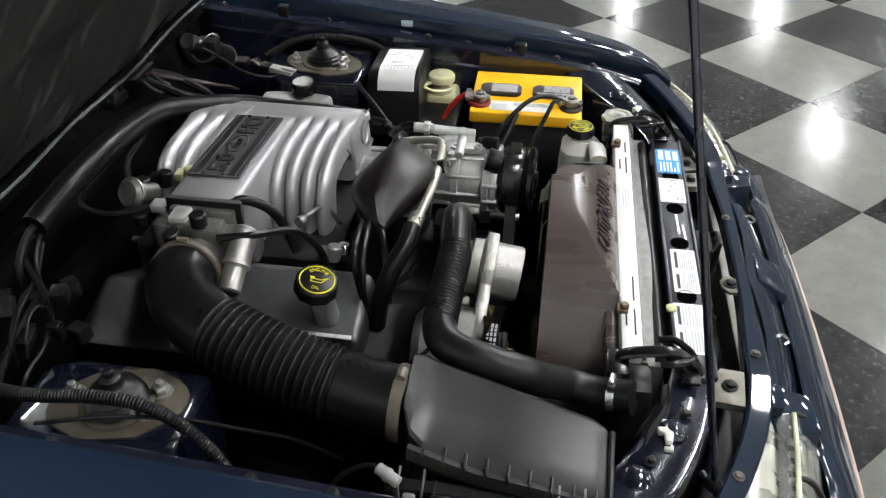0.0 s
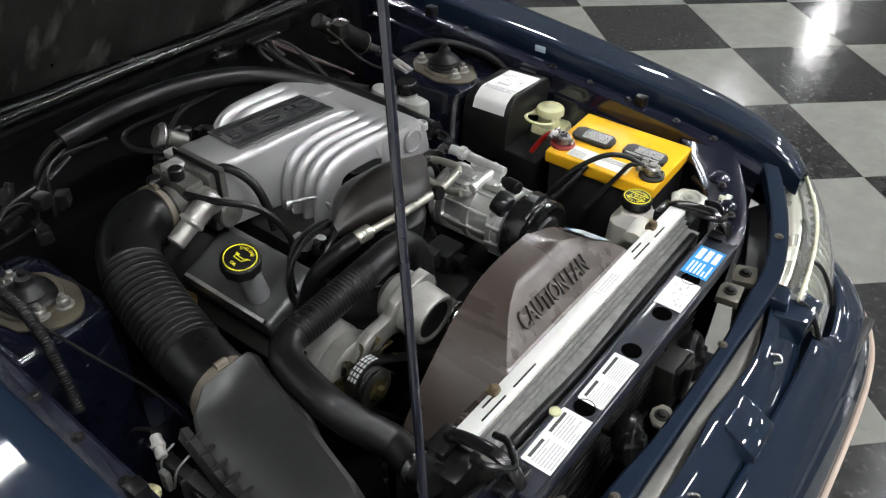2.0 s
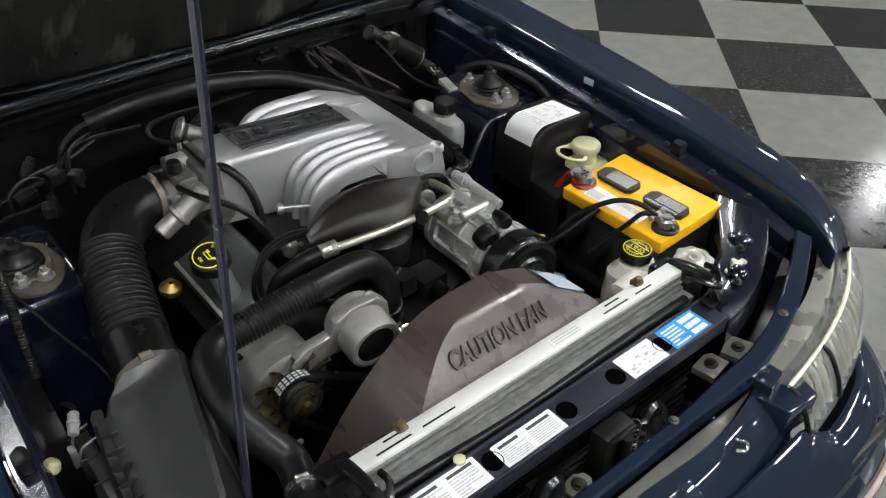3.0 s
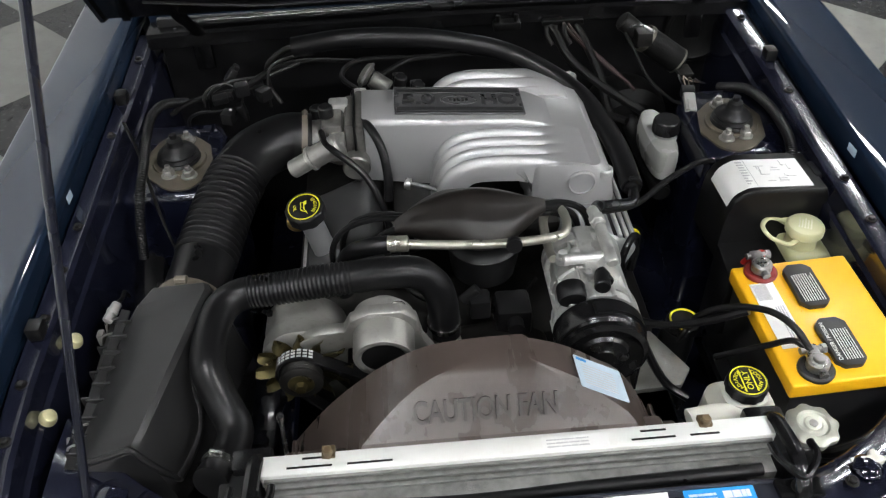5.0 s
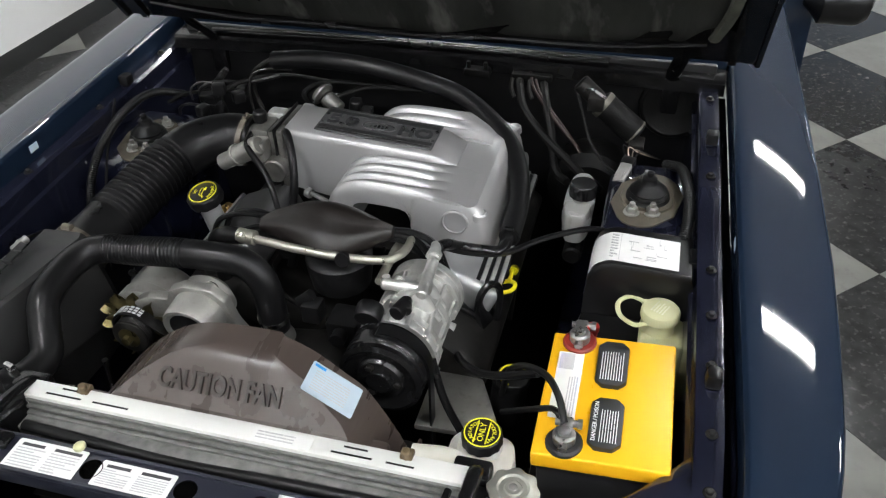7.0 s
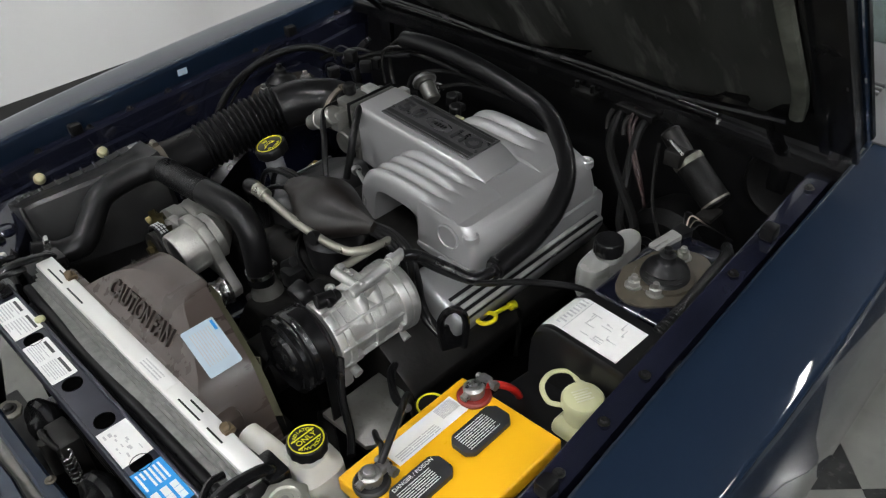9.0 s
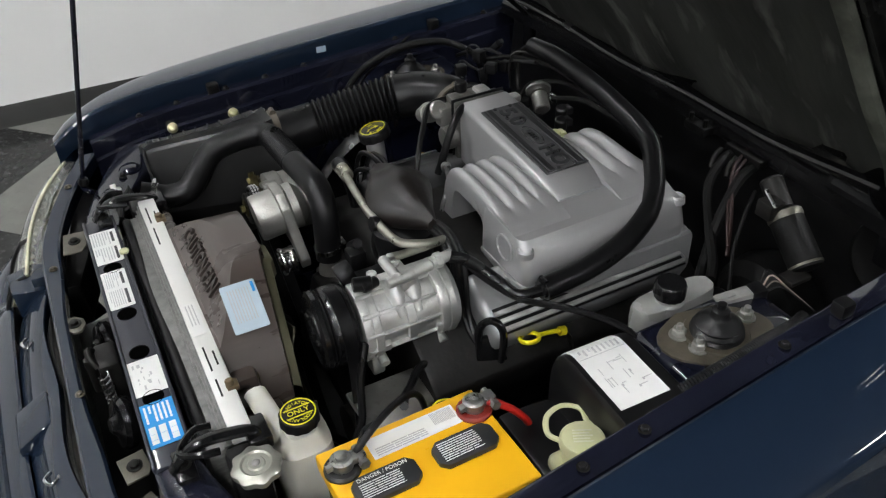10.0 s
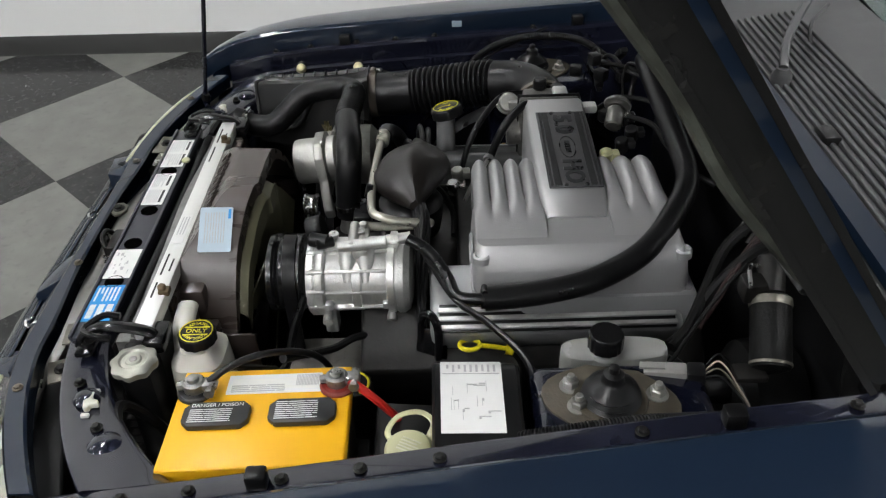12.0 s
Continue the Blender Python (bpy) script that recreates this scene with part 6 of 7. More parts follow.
for k in range(10):
    a = 2 * math.pi * k / 10 + 0.12
    mr = basis(CA + V((0.057 * math.cos(a) + 0.003, 0, 0.057 * math.sin(a))), (-math.sin(a), 0, math.cos(a)), (0, 1, 0))
    bm = box(B(), (-0.0028, 0.026, -0.008), (0.0028, 0.137, 0.008), 0.0018, m=mr)
    part("rib", bm, ALU, comp)
for dy, a in ((0.026, -0.30), (0.128, -0.30)):
    mr = basis(CA + V((0.060 * math.cos(a) + 0.003, dy, 0.060 * math.sin(a))), (-math.sin(a), 0, math.cos(a)), (0, 1, 0))
    bm = box(B(), (-0.012, -0.004, -0.008), (0.006, 0.012, 0.013), 0.003, m=mr)
    rod(bm, mr @ V((-0.003, -0.006, 0.006)), mr @ V((-0.003, 0.014, 0.006)), 0.006, 10)
    part("mount_ear", bm, ALU, comp)
bm = B()
box(bm, (0.132, 0.325, 0.835), (0.200, 0.352, 0.852), 0.004)
box(bm, (0.150, 0.275, 0.836), (0.178, 0.405, 0.850), 0.004)
for y, z in ((0.315, 0.818), (0.345, 0.818)):
    lathe(bm, [(0.017, -0.02), (0.016, 0.014), (0.012, 0.030), (0.008, 0.05)], (0.185, y, z + 0.018), (0.6, 0, -0.75), 16)
part("port_block", bm, ALU, comp)
bm = B()
rod(bm, (0.118, 0.325, 0.850), (0.185, 0.325, 0.852), 0.0095, 16, bev=0.002)
rod(bm, (0.193, 0.300, 0.858), (0.190, 0.385, 0.864), 0.010, 16, bev=0.002)
lathe(bm, [(0.011, -0.012), (0.011, 0.0), (0.007, 0.001), (0.007, 0.010), (0.005, 0.011)], (0.12, 0.339, 0.845), n=16)
rod(bm, (0.190, 0.385, 0.866), (0.185, 0.425, 0.868), 0.010, 14)
lathe(bm, [(0.014, 0), (0.014, 0.012)], (0.188, 0.392, 0.867), (0, 1, 0), 6)
lathe(bm, [(0.008, 0), (0.008, 0.010), (0.004, 0.012)], (0.188, 0.325, 0.862), (1, 0, 0), 14)
for x, y in ((0.145, 0.335), (0.152, 0.29), (0.185, 0.365)):
    lathe(bm, [(0.009, 0), (0.009, 0.006), (0.005, 0.006), (0.004, 0.003)], (x, y, 0.851), n=14)
part("manifold", bm, ALU, comp)
bm = B()
rod(bm, (0.178, 0.262, 0.853), (0.170, 0.292, 0.853), 0.010, 10, bev=0.002)
rod(bm, (0.172, 0.282, 0.853), (0.165, 0.250, 0.856), 0.013, 12, bev=0.002)
lathe(bm, [(0.021, -0.014), (0.023, -0.01), (0.023, 0.01), (0.021, 0.014)], (0.118, 0.255, 0.845), (0, 1, 0.3), 22)
part("service_cap", bm, RUBBER, comp, "black service port cap")
bm = B()
lathe(bm, [(0.020, -0.006), (0.024, -0.002), (0.038, 0.0), (0.042, 0.006), (0.056, 0.004), (0.062, 0.0), (0.070, 0.004), (0.070, 0.012), (0.067, 0.015), (0.070, 0.018), (0.067, 0.022), (0.070, 0.026), (0.070, 0.060), (0.064, 0.066), (0.03, 0.07)], (0.157, 0.174, 0.780), (0.04, 1, 0), 44)
pl = part("clutch_pulley", bm, BLACKGLOSS, comp, "black clutch pulley")
for k in range(3):
    a = 2 * math.pi * k / 3
    bolt_part((0.158 + 0.03 * math.cos(a), 0.1745, 0.78 + 0.03 * math.sin(a)), (0, -1, 0), 0.006, 0.005, DARK, pl)
for dx, y in ((-0.01, 0.272), (-0.01, 0.385)):
    bm = B()
    box(bm, (0.17 + dx, y - 0.012, 0.66), (0.20 + dx, y + 0.012, 0.722), 0.004)
    rod(bm, (0.205 + dx, y, 0.725), (0.235 + dx, y, 0.715), 0.009, 12)
    part("foot", bm, ALU, comp)
bm = prism(B(), [(0.20, 0.20), (0.31, 0.205), (0.335, 0.24), (0.29, 0.33), (0.20, 0.34)], 0.645, 0.657, None, 0.003)
solo("compressor_bracket", bm, ALUGREY, "plain grey mounting plate below the compressor", "bracket")

# belt
belt = B()
yb = 0.215
pts = []
for cx, cz, r, a0, a1 in ((0.157, 0.780, 0.0715, 95, 2), (0.175, 0.53, 0.050, 2, -80), (0.0, 0.42, 0.08, -80, -150), (-0.310, 0.760, 0.036, -150, -280), (-0.02, 0.665, 0.055, -125, -55)):
    for k in range(9):
        a = radians(a0 + (a1 - a0) * k / 8)
        pts.append((cx + r * math.cos(a), cz + r * math.sin(a)))
pts.append(pts[0])
rs = []
for (x, z), (x2, z2), (x0, z0) in zip(pts, pts[1:] + pts[1:2], pts[-2:-1] + pts[:-1]):
    n = V((-(z2 - z0), 0, x2 - x0)).normalized()
    rs.append([V((x, yb - 0.011, z)), V((x, yb + 0.011, z)), V((x, yb + 0.011, z)) + n * 0.004, V((x, yb - 0.011, z)) + n * 0.004])
rings(belt, rs, caps=False)
belt_ = solo("drive_belt", belt, RUBBER, "black ribbed serpentine belt with worn white print", "belt")
for k in range(7):
    a = radians(62 + 13 * k)
    for dy in (-0.006, 0.0, 0.006):
        c = V((-0.310 + 0.0405 * math.cos(a), yb + dy, 0.760 + 0.0405 * math.sin(a)))
        mk = basis(c, (-math.sin(a), 0, math.cos(a)), (0, 1, 0))
        part("print", box(B(), (-0.0032, -0.0018, -0.0004), (0.0032, 0.0018, 0.0004), m=mk), INKGREY, belt_)
# water pump, timing cover, thermostat
bm = B()
prism(bm, [(-0.14, 0.40), (-0.16, 0.60), (-0.10, 0.70), (0.02, 0.72), (0.10, 0.68), (0.12, 0.5), (0.10, 0.40)], 0.25, 0.335, basis((0, 0, 0), (1, 0, 0), (0, 0, 1)) @ Matrix.Diagonal((1, 1, -1, 1)), 0.012)
lathe(bm, [(0.06, 0), (0.06, 0.04), (0.03, 0.05)], (-0.02, 0.25, 0.60), (0, -1, 0), 26)
lathe(bm, [(0.020, -0.004), (0.046, 0.0), (0.049, 0.003), (0.049, 0.022), (0.03, 0.03)], (0.175, 0.204, 0.53), (0, 1, 0), 26)
rod(bm, (0.175, 0.22, 0.53), (0.10, 0.27, 0.53), 0.02, 12)
solo("timing_cover", bm, DARK, "dark timing cover and water pump", "engine cover")
bm = B()
lathe(bm, [(0.033, 0), (0.032, 0.03), (0.026, 0.045), (0.024, 0.075)], (-0.083, 0.300, 0.68), (0, -0.1, 1), 24)
box(bm, (-0.13, 0.27, 0.672), (-0.035, 0.335, 0.688), 0.006)
solo("thermostat_housing", bm, ALUGREY, "cast thermostat housing under the radiator hose", "housing")

# ---------------------------------------------------------------- hoses
hose = thing("radiator_hose", (-0.25, 0.26, 0.75), "thick black upper radiator hose, ribbed in the middle", "hose")
HOSE = [(-0.078, 0.288, 0.740), (-0.083, 0.293, 0.818), (-0.100, 0.297, 0.856), (-0.136, 0.296, 0.878), (-0.229, 0.286, 0.884), (-0.325, 0.287, 0.872), (-0.388, 0.286, 0.866), (-0.418, 0.264, 0.862), (-0.430, 0.217, 0.855), (-0.431, 0.165, 0.841), (-0.414, 0.128, 0.812), (-0.394, 0.092, 0.787), (-0.4, 0.05, 0.782), (-0.409, 0.022, 0.790), (-0.415, 0.0, 0.797)]
bm = ribbed(HOSE, 0.0265, 0.0068, 0.0026, 22, None, 0.33, 0.54)
part("tube", bm, RUBBER, hose, angle=85)
clamp_ring((-0.080, 0.290, 0.765), (0, 0.1, -1), 0.0255, 0.010, CHROME, hose, label="bright worm clamp")
clamp_ring((-0.408, 0.026, 0.789), (-0.28, -1, 0.25), 0.0262, 0.012, CHROME, hose, label="bright worm clamp")

COWLH = [(-0.336, 0.922, 0.944), (-0.231, 0.908, 0.962), (-0.110, 0.904, 0.960), (-0.010, 0.908, 0.942), (0.095, 0.910, 0.912), (0.174, 0.868, 0.887), (0.238, 0.808, 0.861), (0.274, 0.729, 0.838), (0.290, 0.638, 0.825), (0.291, 0.545, 0.816)]
ch = thing("insulated_pipe", (0, 0.9, 0.82), "thick black foam sleeved air conditioning pipe", "pipe")
bm = tube(B(), COWLH, 0.0205, 14, 8)
part("foam_sleeve", bm, RUBBER, ch, angle=60)
bm = B()
tube(bm, [(0.292, 0.560, 0.817), (0.290, 0.530, 0.815), (0.280, 0.500, 0.815), (0.245, 0.487, 0.822), (0.215, 0.470, 0.836), (0.200, 0.445, 0.858), (0.190, 0.42, 0.868)], 0.0105, 12, 6)
part("metal_pipe", bm, BLACKGLOSS, ch, "black metal pipe end")
clamp_ring((0.291, 0.545, 0.816), (0, -1, 0), 0.014, 0.012, BLACKGLOSS, ch, name="crimp")
bm = B()
tube(bm, [(-0.336, 0.922, 0.944), (-0.36, 0.925, 0.935), (-0.395, 0.925, 0.905), (-0.40, 0.92, 0.86), (-0.38, 0.91, 0.82)], 0.0060, 10)
part("metal_tail", bm, DARK, ch, "dark metal tail")

acl = thing("refrigerant_line", (-0.02, 0.36, 0.84), "bare aluminium refrigerant line with crimped collar", "pipe", shift=(0.006, 0.010, 0.0))
bm = B()
tube(bm, [(-0.150, 0.352, 0.877), (-0.036, 0.343, 0.873), (0.052, 0.342, 0.872), (0.108, 0.347, 0.875), (0.124, 0.362, 0.874), (0.131, 0.393, 0.868), (0.128, 0.430, 0.862), (0.115, 0.448, 0.852), (0.100, 0.43, 0.838), (0.098, 0.36, 0.835), (0.10, 0.33, 0.84)], 0.0078, 12, 6)
part("pipe", bm, LINEALU, acl)
bm = lathe(B(), [(0.010, 0), (0.0135, 0.002), (0.0135, 0.014), (0.0125, 0.016), (0.0135, 0.018), (0.0135, 0.034), (0.010, 0.036)], (-0.170, 0.355, 0.877), (1, -0.06, -0.02), 20)
part("collar", bm, LINEALU, acl)
bm = tube(B(), [(-0.165, 0.357, 0.874), (-0.20, 0.360, 0.868), (-0.235, 0.38, 0.835), (-0.25, 0.40, 0.77), (-0.25, 0.41, 0.68)], 0.0155, 14, 6)
part("rubber_end", bm, RUBBER, acl, "black rubber hose end")
bm = lathe(B(), [(0.013, -0.006), (0.014, 0), (0.013, 0.006)], (0.035, 0.336, 0.872), (0, -1, 0.3), 16)
part("service_port", bm, RUBBER, acl)

# distributor boot and plug leads
db = thing("distributor_boot", (-0.02, 0.43, 0.76), "soft black rubber boot over the distributor", "boot")
bm = B()
rs = []
for t in [i / 18 for i in range(19)]:
    x = -0.150 + 0.255 * t
    w = 0.009 + 0.060 * math.sin(math.pi * min(1, max(0, t))) ** 1.15
    h = 0.010 + 0.030 * math.sin(math.pi * t) ** 0.8
    cy = 0.425 + 0.01 * math.sin(t * 7)
    cz = 0.857 + 0.020 * t + 0.006 * math.sin(math.pi * t)
    ring = []
    for k in range(28):
        a = 2 * math.pi * k / 28
        fold = 0.006 * math.exp(-((math.cos(a) - 0.15) / 0.22) ** 2) * (1 if math.sin(a) > 0 else 0) - 0.004 * math.exp(-((math.cos(a) + 0.45) / 0.18) ** 2) * math.sin(math.pi * t)
        ring.append(V((x, cy + w * math.cos(a) * (1 + 0.05 * math.sin(3 * a + 5 * t)), cz + h * math.sin(a) * (1 + 0.10 * math.sin(2 * a + 9 * t)) + fold)))
    rs.append(ring)
rings(bm, rs)
part("cover", bm, mat("soft_dark_rubber", (0.010, 0.0080, 0.0073), 0.42, 0, 0.3, 20, 0.25, 50), db)
bm = B()
lathe(bm, [(0.055, 0), (0.06, 0.03), (0.062, 0.06), (0.05, 0.075), (0.03, 0.08)], (0.0, 0.42, 0.76), n=26)
part("cap", bm, BLACK, db, "black distributor cap")


def leads(name, paths, r, material, label, category="cable"):
    t = thing(name, paths[0][0], label, category)
    for p in paths:
        part("cable", tube(B(), p, r, 8, 6), material, t)
    return t


leads("ignition_leads", [
    [(-0.135, 0.445, 0.862), (-0.19, 0.440, 0.868), (-0.240, 0.435, 0.850), (-0.262, 0.430, 0.80), (-0.25, 0.42, 0.74)],
    [(-0.135, 0.455, 0.860), (-0.18, 0.455, 0.866), (-0.228, 0.452, 0.848), (-0.245, 0.44, 0.79), (-0.24, 0.42, 0.72)],
    [(-0.13, 0.43, 0.855), (-0.17, 0.415, 0.855), (-0.205, 0.405, 0.825), (-0.215, 0.40, 0.75)]], 0.0055, RUBBER, "black ignition leads from the boot")
leads("spark_plug_leads", [
    [(0.095, 0.44, 0.875), (0.135, 0.446, 0.872), (0.170, 0.444, 0.858), (0.186, 0.440, 0.825), (0.192, 0.437, 0.775), (0.218, 0.436, 0.724), (0.250, 0.440, 0.700), (0.27, 0.45, 0.66)],
    [(0.095, 0.435, 0.872), (0.130, 0.440, 0.866), (0.158, 0.440, 0.845), (0.172, 0.438, 0.80), (0.182, 0.434, 0.745), (0.210, 0.432, 0.695), (0.240, 0.436, 0.672), (0.26, 0.44, 0.63)],
    [(0.09, 0.43, 0.865), (0.125, 0.434, 0.860), (0.150, 0.436, 0.835), (0.163, 0.437, 0.785), (0.170, 0.433, 0.725), (0.200, 0.428, 0.675), (0.230, 0.430, 0.655)],
    [(0.09, 0.445, 0.870), (0.13, 0.452, 0.868), (0.172, 0.452, 0.850), (0.196, 0.446, 0.80), (0.206, 0.443, 0.755), (0.232, 0.441, 0.715), (0.262, 0.447, 0.690)]], 0.0062, RUBBER, "black plug leads draped past the cylinder head")

# dipstick
ds = thing("dipstick", (0.27, 0.50, 0.60), "yellow looped engine oil dipstick", "dipstick")
bm = tube(B(), [V((0.292 + 0.017 * math.cos(a), 0.520 + 0.017 * math.sin(a), 0.716 + 0.004 * math.cos(a))) for a in [1.4 + 2 * math.pi * i / 20 for i in range(21)]], 0.0042, 8, smooth=False)
tube(bm, [(0.294, 0.536, 0.716), (0.294, 0.56, 0.712), (0.294, 0.585, 0.706)], 0.0042, 8)
lathe(bm, [(0.009, 0), (0.009, 0.012), (0.006, 0.014)], (0.294, 0.582, 0.705), (0.1, 1, -0.2), 12)
part("handle", bm, YELLOWPL, ds)
bm = tube(B(), [(0.295, 0.592, 0.702), (0.295, 0.61, 0.66), (0.285, 0.61, 0.55)], 0.005, 8)
part("tube", bm, DARK, ds)
bm = B()
prism(bm, [(-0.03, -0.05), (0.03, -0.05), (0.026, 0.02), (0.018, 0.036), (-0.018, 0.036), (-0.026, 0.02)], -0.004, 0.004, basis((0.268, 0.455, 0.690), (0.2, 1, 0), (-0.3, 0, 0.95)), 0.002)
tube(bm, [(0.262, 0.437, 0.680), (0.256, 0.437, 0.725), (0.262, 0.442, 0.758), (0.276, 0.455, 0.772), (0.288, 0.466, 0.758), (0.290, 0.468, 0.725), (0.285, 0.466, 0.680)], 0.0072, 8, 5)
solo("lifting_eye", bm, BLACKGLOSS, "black engine lifting eye", "bracket")
# ---------------------------------------------------------------- driver's side
# relay box cover with its wiring label
fb = thing("relay_box", (0.53, 0.53, 0.70), "black relay box cover with white wiring diagram label", "relay box")
PROF = [(0.440, 0.70), (0.442, 0.780), (0.446, 0.812), (0.454, 0.834), (0.468, 0.846), (0.485, 0.852), (0.53, 0.850), (0.597, 0.847), (0.618, 0.845), (0.623, 0.834), (0.623, 0.70)]
bm = B()
rs = [[V((x, y, z + dz)) for x, z in PROF] for y, dz in ((0.460, -0.006), (0.464, 0.0), (0.578, -0.004), (0.583, -0.010))]
rings(bm, rs)
part("cover", bm, BLACK, fb)
bm = B()
rows = []
lp = spline([V((x, 0, z)) for x, z in PROF[2:8]], 4)
for q in lp:
    rows.append([V((q.x - 0.0006, y, q.z + 0.0012 - 0.004 * (y - 0.464) / 0.114)) for y in (0.472, 0.515, 0.558)])
part("label", sheet(bm, rows, 0.0008), PAPER, fb, "white label with wiring diagram")
ml = basis((0.486, 0.472, 0.8535), (1, 0, -0.045), (0, 1, -0.035))
rnd = random.Random(77)
bm = B()
for k in range(16):
    x, y = rnd.uniform(0.02, 0.085), rnd.uniform(0.012, 0.065)
    if rnd.random() < 0.5:
        box(bm, (x, y, 0.0), (x + rnd.uniform(0.008, 0.02), y + 0.0008, 0.0008), m=ml)
    else:
        box(bm, (x, y, 0.0), (x + 0.0008, y + rnd.uniform(0.006, 0.018), 0.0008), m=ml)
    if k % 4 == 0:
        box(bm, (x, y, 0.0), (x + 0.004, y + 0.003, 0.0008), m=ml)
box(bm, (0.008, 0.003, 0), (0.0088, 0.083, 0.0008), m=ml)
part("diagram", bm, INKGREY, fb)
part("print", bars(ml, -0.008, 0.006, 0.006, 0.080, 9, 5, 0.9, 0.4, 0.0008), INKGREY, fb)
bm = B()
box(bm, (0.612, 0.50, 0.826), (0.668, 0.545, 0.848), 0.005)
part("bracket", bm, BLACK, fb, "black bracket to the wing rail")
bolt_part((0.645, 0.522, 0.848), (0, 0, 1), 0.007, 0.006, DARK, fb)
bm = B()
prism(bm, [(0.43, 0.37), (0.60, 0.37), (0.61, 0.47), (0.44, 0.47)], 0.55, 0.735, None, 0.01)
solo("black_shield", bm, BLACK, "black plastic box behind the battery", "box")

# washer bottle
wb = thing("washer_bottle", (0.59, 0.43, 0.6), "yellowed washer bottle with flip cap on a strap", "washer bottle")
bm = B()
prism(bm, [(0.545, 0.385), (0.622, 0.385), (0.622, 0.462), (0.545, 0.462)], 0.62, 0.755, None, 0.012, 3)
lathe(bm, [(0.028, 0), (0.026, 0.02), (0.022, 0.028)], (0.576, 0.426, 0.752), n=22)
part("bottle", bm, CREAM, wb)
bm = B()
lathe(bm, [(0.030, 0), (0.033, 0.003), (0.033, 0.014), (0.030, 0.018), (0.024, 0.0195), (0.001, 0.0195)], (0.576, 0.426, 0.780), n=30)
prism(bm, [(-0.010, 0.02), (0.012, 0.02), (0.014, 0.045), (-0.012, 0.045)], 0.781, 0.787, Matrix.Translation((0.576, 0.426, 0)) @ Matrix.Rotation(radians(35), 4, "Z"), 0.002)
cp = part("cap", bm, CREAM, wb)
bm = tube(B(), [(0.553, 0.452, 0.785), (0.525, 0.460, 0.788), (0.505, 0.44, 0.788), (0.510, 0.41, 0.786), (0.535, 0.395, 0.782), (0.555, 0.405, 0.780)], 0.0045, 8, 6, flat=0.6)
part("strap", bm, CREAM, wb)
mw = basis((0.576, 0.426, 0.7997), (0.5, 1, 0), (-1, 0.5, 0))
bm = B()
for k in range(5):
    box(bm, (-0.014, 0.010 - k * 0.005, 0), (0.014 - 0.004 * (k % 2), 0.0125 - k * 0.005, 0.0006), m=mw)
part("print", bm, LENSY, wb)

# brake master cylinder
mc_ = thing("brake_reservoir", (0.40, 0.74, 0.70), "smoky plastic brake fluid reservoir with black cap", "brake reservoir")
bm = B()
rs = []
for z, g in ((0.738, 0.86), (0.742, 0.95), (0.768, 1.0), (0.772, 1.03), (0.776, 1.0), (0.792, 0.97), (0.800, 0.88), (0.803, 0.7)):
    ring = []
    for k in range(28):
        a = 2 * math.pi * k / 28
        ca, sa = math.cos(a), math.sin(a)
        ring.append(V((0.398 + 0.030 * g * math.copysign(abs(ca) ** 0.6, ca), 0.738 + 0.082 * (0.9 + 0.1 * g) * math.copysign(abs(sa) ** 0.75, sa), z)))
    rs.append(ring)
rings(bm, rs)
part("tank", bm, RESERV, mc_)
screw_cap(V((0.405, 0.722, 0.840)), (0, 0, 1), 0.026, 0.030, 16, BLACKGLOSS, mc_)
part("neck", lathe(B(), [(0.026, 0.0), (0.022, 0.004), (0.021, 0.022)], (0.405, 0.722, 0.800), n=24), RESERV, mc_)
bm = B()
rod(bm, (0.398, 0.66, 0.70), (0.398, 0.94, 0.70), 0.02, 18, bev=0.004)
lathe(bm, [(0.07, 0.0), (0.095, 0.02), (0.10, 0.06), (0.09, 0.10)], (0.398, 0.93, 0.68), (0, 1, 0), 32)
part("master_cylinder", bm, TAPE, mc_, "dark master cylinder and booster")
bm = tube(B(), [(0.40, 0.822, 0.775), (0.41, 0.84, 0.77), (0.43, 0.86, 0.74)], 0.008, 10)
part("outlet", bm, RUBBER, mc_)

# wiper motor
wm = thing("wiper_motor", (0.44, 0.93, 0.84), "black cylindrical wiper motor with zinc bracket", "motor")
a0, a1 = V((0.395, 0.955, 0.910)), V((0.496, 0.936, 0.840))
bm = B()
d = (a1 - a0).normalized()
lathe(bm, [(0.022, 0.0), (0.028, 0.004), (0.029, 0.012), (0.029, 0.10), (0.027, 0.108), (0.016, 0.112)], a0 + d * 0.012, d, 28)
part("body", bm, TAPE, wm)
bm = B()
lathe(bm, [(0.030, 0), (0.0305, 0.008), (0.030, 0.012)], a0 + d * 0.018, d, 28)
part("band", bm, DULLSTEEL, wm)
part("band", lathe(B(), [(0.0285, 0), (0.0297, 0.0), (0.0297, 0.004), (0.0285, 0.004)], a0 + d * 0.112, d, 28), DULLSTEEL, wm)
bm = B()
rod(bm, a0 - d * 0.045 + V((0, 0, 0.005)), a0 + d * 0.012, 0.020, 16, bev=0.004)
rod(bm, a0 + V((-0.04, 0.01, 0.018)), a0 + V((-0.018, 0.0, 0.012)), 0.013, 14, bev=0.003)
box(bm, (a0.x - 0.012, a0.y - 0.045, a0.z - 0.012), (a0.x + 0.022, a0.y - 0.012, a0.z + 0.02), 0.004)
part("gear_case", bm, DARK, wm, "dirty dark gear case")
bm = B()
box(bm, (0.478, 0.885, 0.832), (0.51, 0.93, 0.842), 0.003)
part("mount", bm, DARK, wm, "dark mount")
